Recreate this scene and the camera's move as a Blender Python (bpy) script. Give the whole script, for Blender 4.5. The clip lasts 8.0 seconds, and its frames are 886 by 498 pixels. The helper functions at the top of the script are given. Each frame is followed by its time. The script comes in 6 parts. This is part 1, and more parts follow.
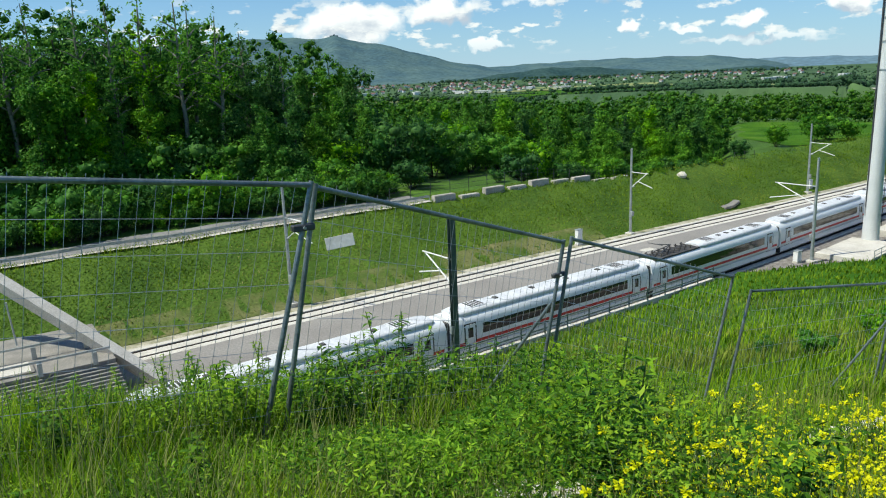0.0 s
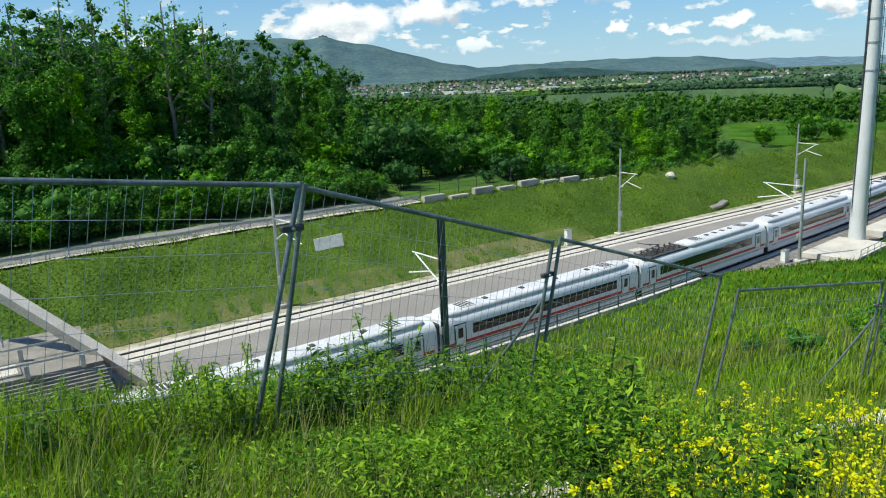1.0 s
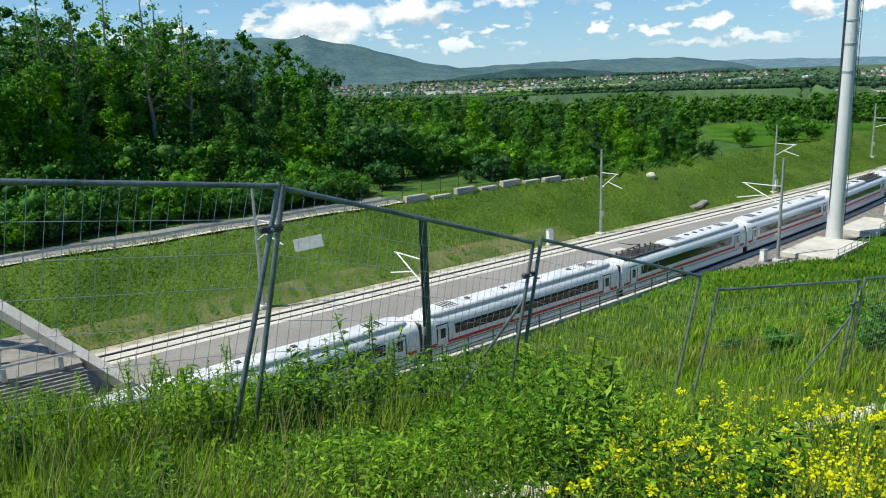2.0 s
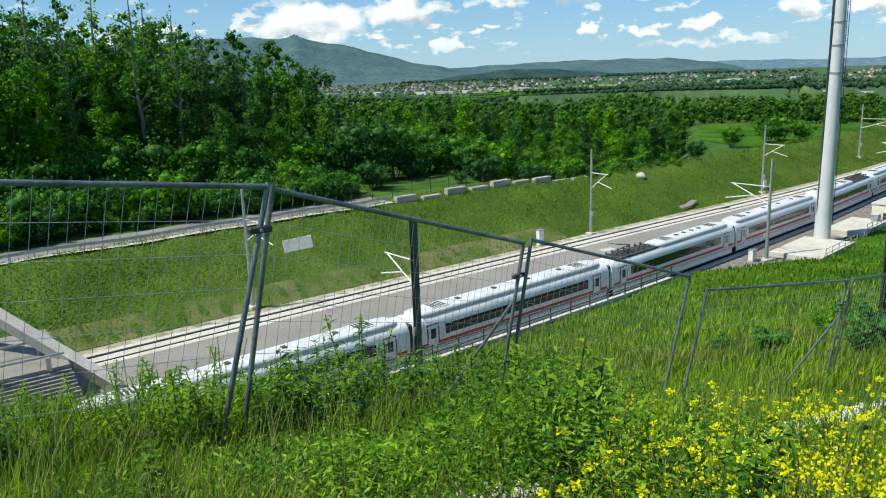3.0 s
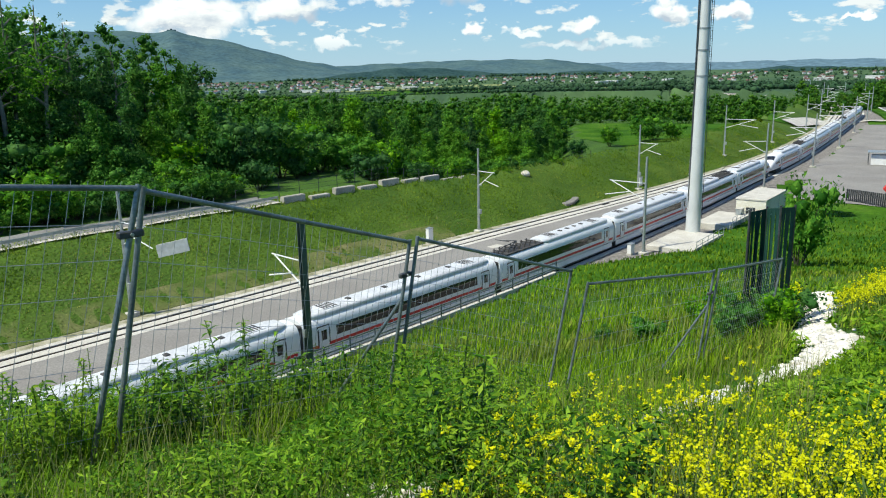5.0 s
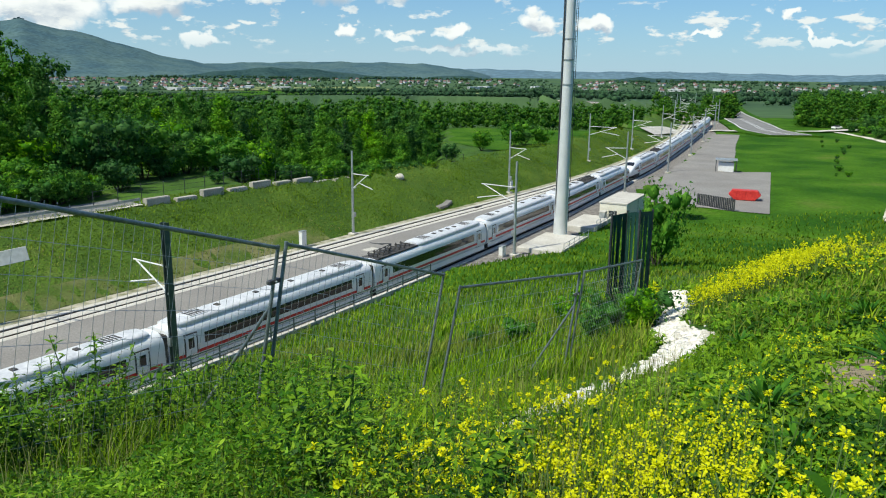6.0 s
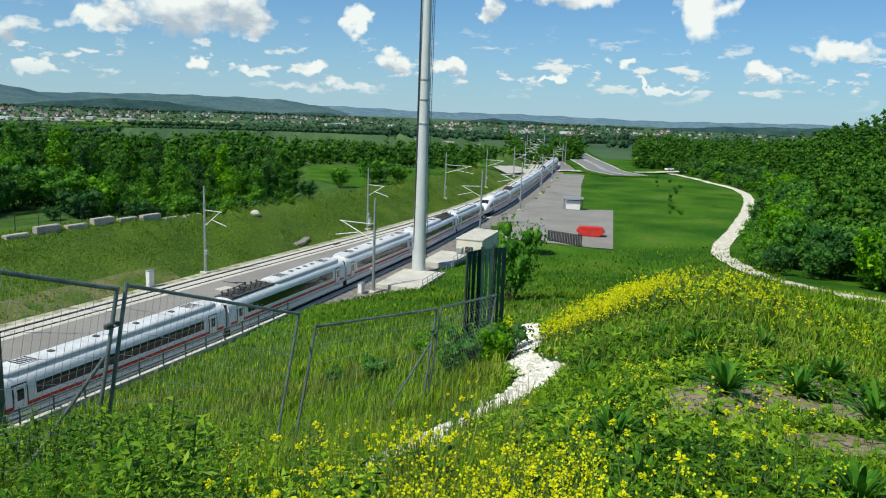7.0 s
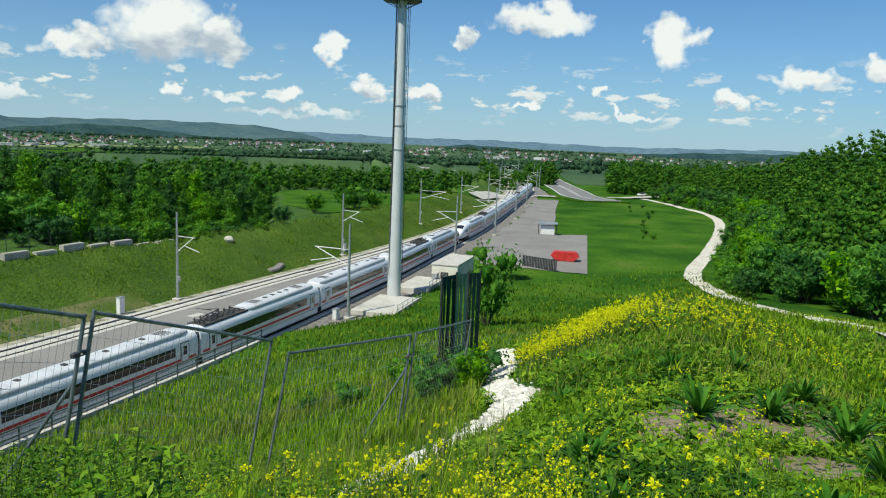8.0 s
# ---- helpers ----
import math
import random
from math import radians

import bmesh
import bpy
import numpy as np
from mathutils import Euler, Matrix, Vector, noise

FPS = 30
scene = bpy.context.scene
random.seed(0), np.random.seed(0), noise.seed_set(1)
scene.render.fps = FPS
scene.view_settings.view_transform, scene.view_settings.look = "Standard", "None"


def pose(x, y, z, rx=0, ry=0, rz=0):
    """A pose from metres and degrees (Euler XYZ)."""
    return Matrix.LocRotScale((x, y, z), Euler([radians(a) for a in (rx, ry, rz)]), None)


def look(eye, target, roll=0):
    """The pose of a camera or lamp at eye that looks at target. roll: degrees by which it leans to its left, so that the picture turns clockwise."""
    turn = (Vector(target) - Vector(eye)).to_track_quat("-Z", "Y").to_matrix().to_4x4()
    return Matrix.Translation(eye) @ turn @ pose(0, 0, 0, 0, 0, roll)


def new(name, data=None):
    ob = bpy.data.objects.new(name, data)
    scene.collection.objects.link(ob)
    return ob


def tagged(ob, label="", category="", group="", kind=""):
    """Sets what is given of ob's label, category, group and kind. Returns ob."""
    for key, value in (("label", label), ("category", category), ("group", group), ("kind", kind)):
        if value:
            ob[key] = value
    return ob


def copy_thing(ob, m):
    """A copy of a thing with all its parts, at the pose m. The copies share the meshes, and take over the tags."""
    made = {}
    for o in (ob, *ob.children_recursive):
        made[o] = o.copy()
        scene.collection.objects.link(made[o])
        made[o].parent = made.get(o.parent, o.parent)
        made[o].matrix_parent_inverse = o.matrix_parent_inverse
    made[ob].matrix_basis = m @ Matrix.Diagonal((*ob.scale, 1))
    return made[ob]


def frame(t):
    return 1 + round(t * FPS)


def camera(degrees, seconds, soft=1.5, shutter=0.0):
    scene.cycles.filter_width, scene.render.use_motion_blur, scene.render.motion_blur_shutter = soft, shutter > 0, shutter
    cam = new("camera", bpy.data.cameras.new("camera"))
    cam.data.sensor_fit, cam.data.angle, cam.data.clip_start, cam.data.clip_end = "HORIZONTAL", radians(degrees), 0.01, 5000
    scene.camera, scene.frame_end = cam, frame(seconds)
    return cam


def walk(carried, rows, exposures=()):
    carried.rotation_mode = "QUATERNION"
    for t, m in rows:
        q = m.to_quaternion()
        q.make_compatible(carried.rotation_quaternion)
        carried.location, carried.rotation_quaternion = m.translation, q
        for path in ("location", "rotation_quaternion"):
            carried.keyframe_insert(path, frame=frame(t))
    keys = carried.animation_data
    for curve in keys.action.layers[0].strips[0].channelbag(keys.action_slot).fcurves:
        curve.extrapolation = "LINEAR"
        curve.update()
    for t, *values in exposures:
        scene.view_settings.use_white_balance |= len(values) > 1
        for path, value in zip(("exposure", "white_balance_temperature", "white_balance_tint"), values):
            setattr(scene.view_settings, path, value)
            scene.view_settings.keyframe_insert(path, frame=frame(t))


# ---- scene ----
cam = camera(60.96, 8.0, soft=1.1)
EYE = 21.0  # eye height over the rails, which lie at z = 0


def view(t, yaw, pitch, roll, ex, ey):
    a, b = radians(yaw), radians(pitch)
    eye = Vector((ex, ey, EYE))
    way = Vector((-math.sin(a) * math.cos(b), math.cos(a) * math.cos(b), math.sin(b)))
    return (t, look(eye, eye + way, roll))


# seconds, yaw, pitch, roll, eye x, eye y
PATH = [
    (0, 0.00, -13.10, -2.38, -0.000, -0.000),
    (0.5, -0.44, -13.12, -2.35, 0.003, -0.011),
    (1, -0.80, -13.09, -2.36, 0.005, -0.007),
    (1.5, -1.54, -13.11, -2.29, 0.014, -0.005),
    (3, -2.93, -13.14, -2.07, 0.025, 0.022),
    (3.5, -3.34, -13.14, -2.12, 0.028, 0.021),
    (4, -4.77, -13.24, -1.95, 0.040, 0.025),
    (4.5, -8.01, -13.47, -1.37, 0.053, 0.040),
    (5.8, -18.71, -13.38, -0.20, 0.125, 0.065),
    (6, -21.24, -13.32, 0.59, 0.139, 0.137),
    (6.5, -27.97, -11.94, 1.50, 0.171, 0.155),
    (7, -32.08, -10.27, 2.19, 0.196, 0.162),
    (7.5, -33.42, -8.89, 2.33, 0.201, 0.152),
    (8, -33.90, -8.27, 2.29, 0.219, 0.166),
]
walk(cam, [view(*row) for row in PATH], [(0, 0.0, 6500, 3), (4.5, 0.0, 6500, 3), (6.5, -0.18, 6500, 2), (8, -0.26, 6500, 1)])

# ---- sky and sun ----
SUN_AZ, SUN_EL = 104.0, 55.0  # degrees to the left of the first view, and up
world = bpy.data.worlds.new("sky")
scene.world = world
world.use_nodes = True
wn, wl = world.node_tree.nodes, world.node_tree.links
wn.clear()
w_out = wn.new("ShaderNodeOutputWorld")
w_bg = wn.new("ShaderNodeBackground")
w_sky = wn.new("ShaderNodeTexSky")
w_sky.sky_type, w_sky.sun_disc = "NISHITA", False
w_sky.sun_elevation, w_sky.sun_rotation = radians(SUN_EL), radians(-SUN_AZ)
w_sky.dust_density, w_sky.ozone_density, w_sky.air_density = 0.0, 3.0, 1.0
w_co = wn.new("ShaderNodeTexCoord")
w_sep = wn.new("ShaderNodeSeparateXYZ")
wl.new(w_co.outputs["Generated"], w_sep.inputs[0])


def wmath(op, a, b=None, c=None, clamp=False):
    n = wn.new("ShaderNodeMath")
    n.operation, n.use_clamp = op, clamp
    for k, v in enumerate((a, b, c)):
        if v is None:
            continue
        if isinstance(v, (int, float)):
            n.inputs[k].default_value = v
        else:
            wl.new(v, n.inputs[k])
    return n.outputs[0]


# heaped clouds: noise over the direction, lit from above
def cloud_noise(lift, scale=10.0, rise=1.9):
    comb = wn.new("ShaderNodeCombineXYZ")
    wl.new(w_sep.outputs[0], comb.inputs[0])
    wl.new(w_sep.outputs[1], comb.inputs[1])
    wl.new(wmath("MULTIPLY", wmath("ADD", w_sep.outputs[2], lift), rise), comb.inputs[2])
    t = wn.new("ShaderNodeTexNoise")
    t.inputs["Scale"].default_value, t.inputs["Detail"].default_value = scale, 9
    t.inputs["Roughness"].default_value = 0.55
    wl.new(comb.outputs[0], t.inputs["Vector"])
    return t.outputs[0]


# single heaps seen over the valley: bearing to the right, rise, half width, half height, all in degrees
HEAPS = [
    (13.3, 7.0, 4.5, 2.5), (17.5, 6.6, 2.1, 2.2), (8.5, 5.4, 3.2, 1.0), (25.2, 6.5, 1.1, 1.3),
    (14.1, 2.7, 1.1, 0.6), (18.1, 2.8, 1.9, 0.5), (21.8, 3.0, 1.6, 0.7), (28.4, 3.4, 1.6, 0.9),
    (31.9, 3.3, 1.4, 0.8), (34.6, 7.5, 1.3, 0.8), (40.5, 8.7, 4.5, 1.3), (49.8, 7.7, 2.1, 2.0),
    (53.9, 3.4, 1.4, 1.0), (58.8, 5.1, 2.0, 0.9), (62.9, 5.5, 1.5, 0.9), (39.6, 2.8, 1.1, 0.3),
    (47.6, 2.3, 2.6, 0.3), (44.3, 3.7, 1.0, 0.6), (-6.1, 3.7, 4.7, 1.7), (0.1, 4.4, 3.2, 1.2),
    (3.8, 1.9, 1.7, 0.5), (22.5, 1.5, 5.2, 0.5),
]


def vmath(op, a, b, c=None):
    n = wn.new("ShaderNodeVectorMath")
    n.operation = op
    for k, v in enumerate((a, b, c)):
        if v is None:
            continue
        if isinstance(v, tuple):
            n.inputs[k].default_value = v
        else:
            wl.new(v, n.inputs[k])
    return n.outputs["Value" if op == "DOT_PRODUCT" else "Vector"]


def heaps(lift):
    """How deep a direction lies inside the nearest heap, its outline broken by noise."""
    comb = wn.new("ShaderNodeCombineXYZ")
    wl.new(wmath("ARCTAN2", w_sep.outputs[0], w_sep.outputs[1]), comb.inputs[0])
    wl.new(wmath("ADD", w_sep.outputs[2], lift), comb.inputs[1])
    last = comb.outputs[0]
    for scale, amp, detail in ((20.0, 0.055, 3), (62.0, 0.030, 5)):
        t = wn.new("ShaderNodeTexNoise")
        t.inputs["Scale"].default_value, t.inputs["Detail"].default_value = scale, detail
        wl.new(comb.outputs[0], t.inputs["Vector"])
        last = vmath("MULTIPLY_ADD", vmath("SUBTRACT", t.outputs["Color"], (0.5, 0.5, 0.5)), (amp * 1.3, amp, 0.0), last)
    best = None
    for a, e, w, h in HEAPS:
        kx, ky = 1 / radians(w), 1 / radians(h)
        q = vmath("MULTIPLY_ADD", last, (kx, ky, 0.0), (-radians(a) * kx, -radians(e) * ky, 0.0))
        d = vmath("DOT_PRODUCT", q, q)
        best = d if best is None else wmath("MINIMUM", best, d)
    return wmath("SUBTRACT", 1.0, best)


w_h0, w_h1 = heaps(0.0), heaps(0.014)
w_n0, w_n1 = cloud_noise(0.0), cloud_noise(0.035)
w_ramp = wn.new("ShaderNodeValToRGB")
w_ramp.color_ramp.elements[0].position, w_ramp.color_ramp.elements[1].position = 0.53, 0.62
w_high = wmath("MULTIPLY", wmath("MULTIPLY_ADD", w_n0, 11.0, -5.9, clamp=True), wmath("MULTIPLY_ADD", w_sep.outputs[2], 9.0, -2.6, clamp=True))
wl.new(wmath("MULTIPLY_ADD", wmath("MAXIMUM", w_high, wmath("MULTIPLY_ADD", w_h0, 0.85, 0.22, clamp=True)), 0.2, 0.46), w_ramp.inputs[0])
w_lit = wmath("MULTIPLY_ADD", wmath("SUBTRACT", w_h1, w_h0), -0.75, wmath("MULTIPLY_ADD", wmath("SUBTRACT", w_n0, w_n1), 4.5, 0.66), clamp=True)
w_shade = wn.new("ShaderNodeMixRGB")
w_shade.inputs[1].default_value, w_shade.inputs[2].default_value = (6.0, 6.9, 8.2, 1), (12.0, 12.1, 12.2, 1)
wl.new(w_lit, w_shade.inputs[0])
# pale air towards the horizon
w_haze = wn.new("ShaderNodeMixRGB")
w_haze.inputs[2].default_value = (5.6, 7.4, 9.1, 1)
wl.new(wmath("MULTIPLY", wmath("POWER", 2.718, wmath("MULTIPLY", wmath("MAXIMUM", w_sep.outputs[2], 0.0), -9.0)), 0.85), w_haze.inputs[0])
w_blue = wn.new("ShaderNodeMixRGB")
w_blue.blend_type, w_blue.inputs[0].default_value, w_blue.inputs[2].default_value = "MULTIPLY", 1.0, (0.46, 0.90, 1.36, 1)
wl.new(w_sky.outputs[0], w_blue.inputs[1])
wl.new(w_blue.outputs[0], w_haze.inputs[1])
w_mix = wn.new("ShaderNodeMixRGB")
wl.new(wmath("MULTIPLY", w_ramp.outputs[0], wmath("MULTIPLY", w_sep.outputs[2], 22.0, clamp=True)), w_mix.inputs[0])
wl.new(w_haze.outputs[0], w_mix.inputs[1])
wl.new(w_shade.outputs[0], w_mix.inputs[2])
# small clouds of the far rows, low over the horizon
w_f0, w_f1 = cloud_noise(0.0, 27.0, 2.6), cloud_noise(0.012, 27.0, 2.6)
w_far = wn.new("ShaderNodeMixRGB")
w_low = wmath("MULTIPLY", wmath("MULTIPLY_ADD", w_sep.outputs[2], 40.0, -0.7, clamp=True), wmath("MULTIPLY_ADD", w_sep.outputs[2], -20.0, 2.3, clamp=True))
wl.new(wmath("MULTIPLY", wmath("MULTIPLY_ADD", w_f0, 14.0, -7.8, clamp=True), wmath("MULTIPLY", w_low, 0.9)), w_far.inputs[0])
w_fshade = wn.new("ShaderNodeMixRGB")
w_fshade.inputs[1].default_value, w_fshade.inputs[2].default_value = (6.6, 7.4, 8.4, 1), (11.2, 11.3, 11.3, 1)
wl.new(wmath("MULTIPLY_ADD", wmath("SUBTRACT", w_f0, w_f1), 5.0, 0.5, clamp=True), w_fshade.inputs[0])
wl.new(w_mix.outputs[0], w_far.inputs[1])
wl.new(w_fshade.outputs[0], w_far.inputs[2])
wl.new(w_far.outputs[0], w_bg.inputs[0])
w_bg.inputs[1].default_value = 0.09
wl.new(w_bg.outputs[0], w_out.inputs[0])

sun = new("sun", bpy.data.lights.new("sun", "SUN"))
sun.data.energy, sun.data.angle, sun.data.color = 5.3, radians(0.53), (1.0, 0.95, 0.84)
sa, se = radians(SUN_AZ), radians(SUN_EL)
sun.matrix_world = look((0, 0, 80), Vector((0, 0, 80)) - Vector((-math.sin(sa) * math.cos(se), math.cos(sa) * math.cos(se), math.sin(se))))


# ---- materials ----
def mat(name, c1, c2, scale=3.0, fine=40.0, rough=0.8, bump=0.2, metal=0.0, c3=None, island=0.0, per_object=0.0, trans=0.0, spec=0.3, dist=0.02, lo=0.35, hi=0.65, tree=0.0):
    """Two scales of noise between two or three colours, with fine relief."""
    spec = min(spec, 0.12) if trans else spec
    m = bpy.data.materials.new(name)
    m.use_nodes = True
    n, l = m.node_tree.nodes, m.node_tree.links
    b = n["Principled BSDF"]
    co = n.new("ShaderNodeTexCoord")
    t1, t2 = n.new("ShaderNodeTexNoise"), n.new("ShaderNodeTexNoise")
    t1.inputs["Scale"].default_value, t1.inputs["Detail"].default_value = scale, 6
    t2.inputs["Scale"].default_value, t2.inputs["Detail"].default_value = fine, 5
    for t in (t1, t2):
        l.new(co.outputs["Object"], t.inputs["Vector"])
    r1 = n.new("ShaderNodeValToRGB")
    e = r1.color_ramp.elements
    e[0].position, e[1].position = lo, hi
    e[0].color, e[1].color = (*c1, 1), (*c2, 1)
    if c3:
        x = e.new(min(hi + 0.12, 0.95))
        x.color = (*c3, 1)
    l.new(t1.outputs[0], r1.inputs[0])
    mul = n.new("ShaderNodeMixRGB")
    mul.blend_type, mul.inputs[0].default_value = "OVERLAY", 0.55
    l.new(r1.outputs[0], mul.inputs[1])
    l.new(t2.outputs[0], mul.inputs[2])
    last = mul.outputs[0]
    if island or per_object:
        hs = n.new("ShaderNodeHueSaturation")
        info = n.new("ShaderNodeNewGeometry") if island else n.new("ShaderNodeObjectInfo")
        mr = n.new("ShaderNodeMapRange")
        k = island or per_object
        mr.inputs[3].default_value, mr.inputs[4].default_value = 1 - k, 1 + k
        l.new(info.outputs["Random Per Island" if island else "Random"], mr.inputs[0])
        l.new(mr.outputs[0], hs.inputs["Value"])
        mr2 = n.new("ShaderNodeMapRange")
        mr2.inputs[3].default_value, mr2.inputs[4].default_value = 0.5 + 0.03 * k, 0.5 - 0.06 * k
        l.new(info.outputs["Random Per Island" if island else "Random"], mr2.inputs[0])
        l.new(mr2.outputs[0], hs.inputs["Hue"])
        l.new(last, hs.inputs["Color"])
        last = hs.outputs[0]
    if tree:
        hs = n.new("ShaderNodeHueSaturation")
        info = n.new("ShaderNodeObjectInfo")
        for key, a0, a1 in (("Value", 0.9 - tree, 0.9 + tree * 0.8), ("Hue", 0.53, 0.497), ("Saturation", 0.85, 1.08)):
            mr = n.new("ShaderNodeMapRange")
            mr.inputs[3].default_value, mr.inputs[4].default_value = a0, a1
            l.new(info.outputs["Random"], mr.inputs[0])
            l.new(mr.outputs[0], hs.inputs[key])
        l.new(last, hs.inputs["Color"])
        last = hs.outputs[0]
    l.new(last, b.inputs["Base Color"])
    b.inputs["Roughness"].default_value, b.inputs["Metallic"].default_value = rough, metal
    b.inputs["Specular IOR Level"].default_value = spec
    if bump:
        bp = n.new("ShaderNodeBump")
        bp.inputs["Strength"].default_value, bp.inputs["Distance"].default_value = bump, dist
        l.new(t2.outputs[0], bp.inputs["Height"])
        l.new(bp.outputs[0], b.inputs["Normal"])
    if trans:
        tr = n.new("ShaderNodeBsdfTranslucent")
        l.new(last, tr.inputs[0])
        mx = n.new("ShaderNodeMixShader")
        mx.inputs[0].default_value = trans
        l.new(b.outputs[0], mx.inputs[1])
        l.new(tr.outputs[0], mx.inputs[2])
        l.new(mx.outputs[0], n["Material Output"].inputs[0])
    return m


M = {}
M["grass_ground"] = mat("grass_ground", (0.035, 0.085, 0.008), (0.065, 0.145, 0.012), 0.12, 2.5, 0.9, 0.8, c3=(0.11, 0.17, 0.03), dist=0.3)
M["bank"] = mat("bank", (0.045, 0.10, 0.007), (0.085, 0.155, 0.012), 0.16, 3.0, 0.9, 0.9, c3=(0.13, 0.16, 0.035), dist=0.3)
M["field"] = mat("field", (0.028, 0.092, 0.008), (0.066, 0.155, 0.012), 0.07, 1.6, 0.95, 1.0, c3=(0.10, 0.16, 0.025), dist=0.4, lo=0.38, hi=0.6, spec=0.05)
M["asphalt"] = mat("asphalt", (0.23, 0.215, 0.20), (0.28, 0.265, 0.245), 0.15, 6, 0.9, 0.15)
M["concrete"] = mat("concrete", (0.50, 0.47, 0.41), (0.60, 0.57, 0.51), 0.6, 9, 0.85, 0.2)
M["concrete_dark"] = mat("concrete_dark", (0.20, 0.19, 0.17), (0.30, 0.28, 0.25), 0.8, 10, 0.9, 0.3)
M["ballast"] = mat("ballast", (0.16, 0.145, 0.13), (0.30, 0.28, 0.26), 2.0, 14, 0.95, 1.0, dist=0.1)
M["rail"] = mat("rail", (0.05, 0.035, 0.028), (0.09, 0.06, 0.045), 2.0, 20, 0.5, 0.1, metal=0.6)
M["groove"] = mat("groove", (0.03, 0.027, 0.024), (0.05, 0.045, 0.04), 2.0, 20, 0.9, 0.1)
M["gravel"] = mat("gravel", (0.55, 0.50, 0.40), (0.75, 0.71, 0.62), 1.5, 18, 0.95, 1.0, dist=0.05)
M["verge"] = mat("verge", (0.20, 0.20, 0.10), (0.50, 0.46, 0.36), 0.9, 9, 0.95, 1.0, dist=0.08)
M["road"] = mat("road", (0.19, 0.185, 0.18), (0.25, 0.245, 0.235), 0.3, 5, 0.9, 0.15)
M["galv"] = mat("galv", (0.33, 0.36, 0.36), (0.45, 0.48, 0.48), 2.0, 30, 0.45, 0.1, metal=0.5)
M["fence_tube"] = mat("fence_tube", (0.13, 0.16, 0.16), (0.24, 0.28, 0.28), 4.0, 40, 0.42, 0.1, metal=0.55)
M["pole_steel"] = mat("pole_steel", (0.60, 0.62, 0.61), (0.68, 0.70, 0.69), 0.4, 12, 0.55, 0.05, metal=0.15)
M["dark_steel"] = mat("dark_steel", (0.06, 0.065, 0.07), (0.10, 0.105, 0.11), 2.0, 20, 0.5, 0.1, metal=0.5)
M["train_white"] = mat("train_white", (0.80, 0.81, 0.83), (0.86, 0.87, 0.88), 0.3, 3, 0.32, 0.02, spec=0.5)
M["train_roof"] = mat("train_roof", (0.58, 0.59, 0.61), (0.70, 0.71, 0.73), 0.5, 4, 0.45, 0.03, spec=0.4)
M["train_red"] = mat("train_red", (0.50, 0.03, 0.03), (0.58, 0.045, 0.04), 0.5, 5, 0.35, 0.0)
M["train_under"] = mat("train_under", (0.04, 0.04, 0.042), (0.09, 0.085, 0.08), 1.0, 8, 0.7, 0.2)
M["train_glass"] = mat("train_glass", (0.012, 0.014, 0.016), (0.02, 0.022, 0.026), 1.0, 4, 0.08, 0.0, spec=0.7)
M["bark"] = mat("bark", (0.045, 0.042, 0.030), (0.10, 0.095, 0.07), 3, 20, 0.95, 0.6)
M["birch"] = mat("birch", (0.12, 0.125, 0.10), (0.20, 0.21, 0.17), 2, 10, 0.9, 0.4)
M["leaf_dark"] = mat("leaf_dark", (0.034, 0.108, 0.014), (0.058, 0.16, 0.022), 0.25, 2, 0.6, 0.0, island=0.5, trans=0.25, tree=0.35)
M["leaf_mid"] = mat("leaf_mid", (0.052, 0.170, 0.017), (0.085, 0.240, 0.026), 0.25, 2, 0.6, 0.0, island=0.5, trans=0.3, tree=0.35)
M["leaf_light"] = mat("leaf_light", (0.092, 0.255, 0.016), (0.140, 0.345, 0.026), 0.3, 2, 0.6, 0.0, island=0.45, trans=0.35, tree=0.35)
M["far_wood"] = mat("far_wood", (0.020, 0.058, 0.026), (0.034, 0.085, 0.034), 0.05, 0.4, 0.9, 0.0, island=0.4)
M["valley"] = mat("valley", (0.035, 0.078, 0.030), (0.070, 0.130, 0.042), 0.006, 0.05, 0.95, 0.0, c3=(0.13, 0.17, 0.07))
# distance haze is put into these two colours, bluer and paler farther off
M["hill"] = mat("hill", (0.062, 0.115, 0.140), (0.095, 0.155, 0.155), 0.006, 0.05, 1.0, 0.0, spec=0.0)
M["hill_far_haze"] = mat("hill_far_haze", (0.11, 0.18, 0.23), (0.125, 0.20, 0.245), 0.004, 0.03, 1.0, 0.0, spec=0.0)
M["blade"] = mat("blade", (0.075, 0.195, 0.006), (0.24, 0.42, 0.014), 0.9, 3, 0.5, 0.0, island=0.5, trans=0.4, lo=0.38, hi=0.62)
M["blade_dry"] = mat("blade_dry", (0.17, 0.22, 0.05), (0.27, 0.30, 0.10), 0.6, 3, 0.7, 0.0, island=0.3, trans=0.3)
M["weed"] = mat("weed", (0.026, 0.098, 0.007), (0.125, 0.30, 0.014), 1.1, 4, 0.5, 0.0, island=0.5, trans=0.3, lo=0.4, hi=0.6)
M["petal"] = mat("petal", (0.72, 0.74, 0.008), (0.84, 0.84, 0.02), 2, 9, 0.6, 0.0, island=0.10, trans=0.4)
M["cream"] = mat("cream", (0.72, 0.68, 0.56), (0.78, 0.74, 0.63), 0.8, 8, 0.85, 0.1)
M["red_paint"] = mat("red_paint", (0.50, 0.03, 0.025), (0.62, 0.05, 0.04), 1.0, 7, 0.5, 0.1)
M["green_net"] = mat("green_net", (0.008, 0.045, 0.035), (0.015, 0.07, 0.05), 2, 20, 0.8, 0.2)
M["roof_tile"] = mat("roof_tile", (0.15, 0.095, 0.085), (0.25, 0.15, 0.125), 0.5, 3, 0.9, 0.1, per_object=0.3)
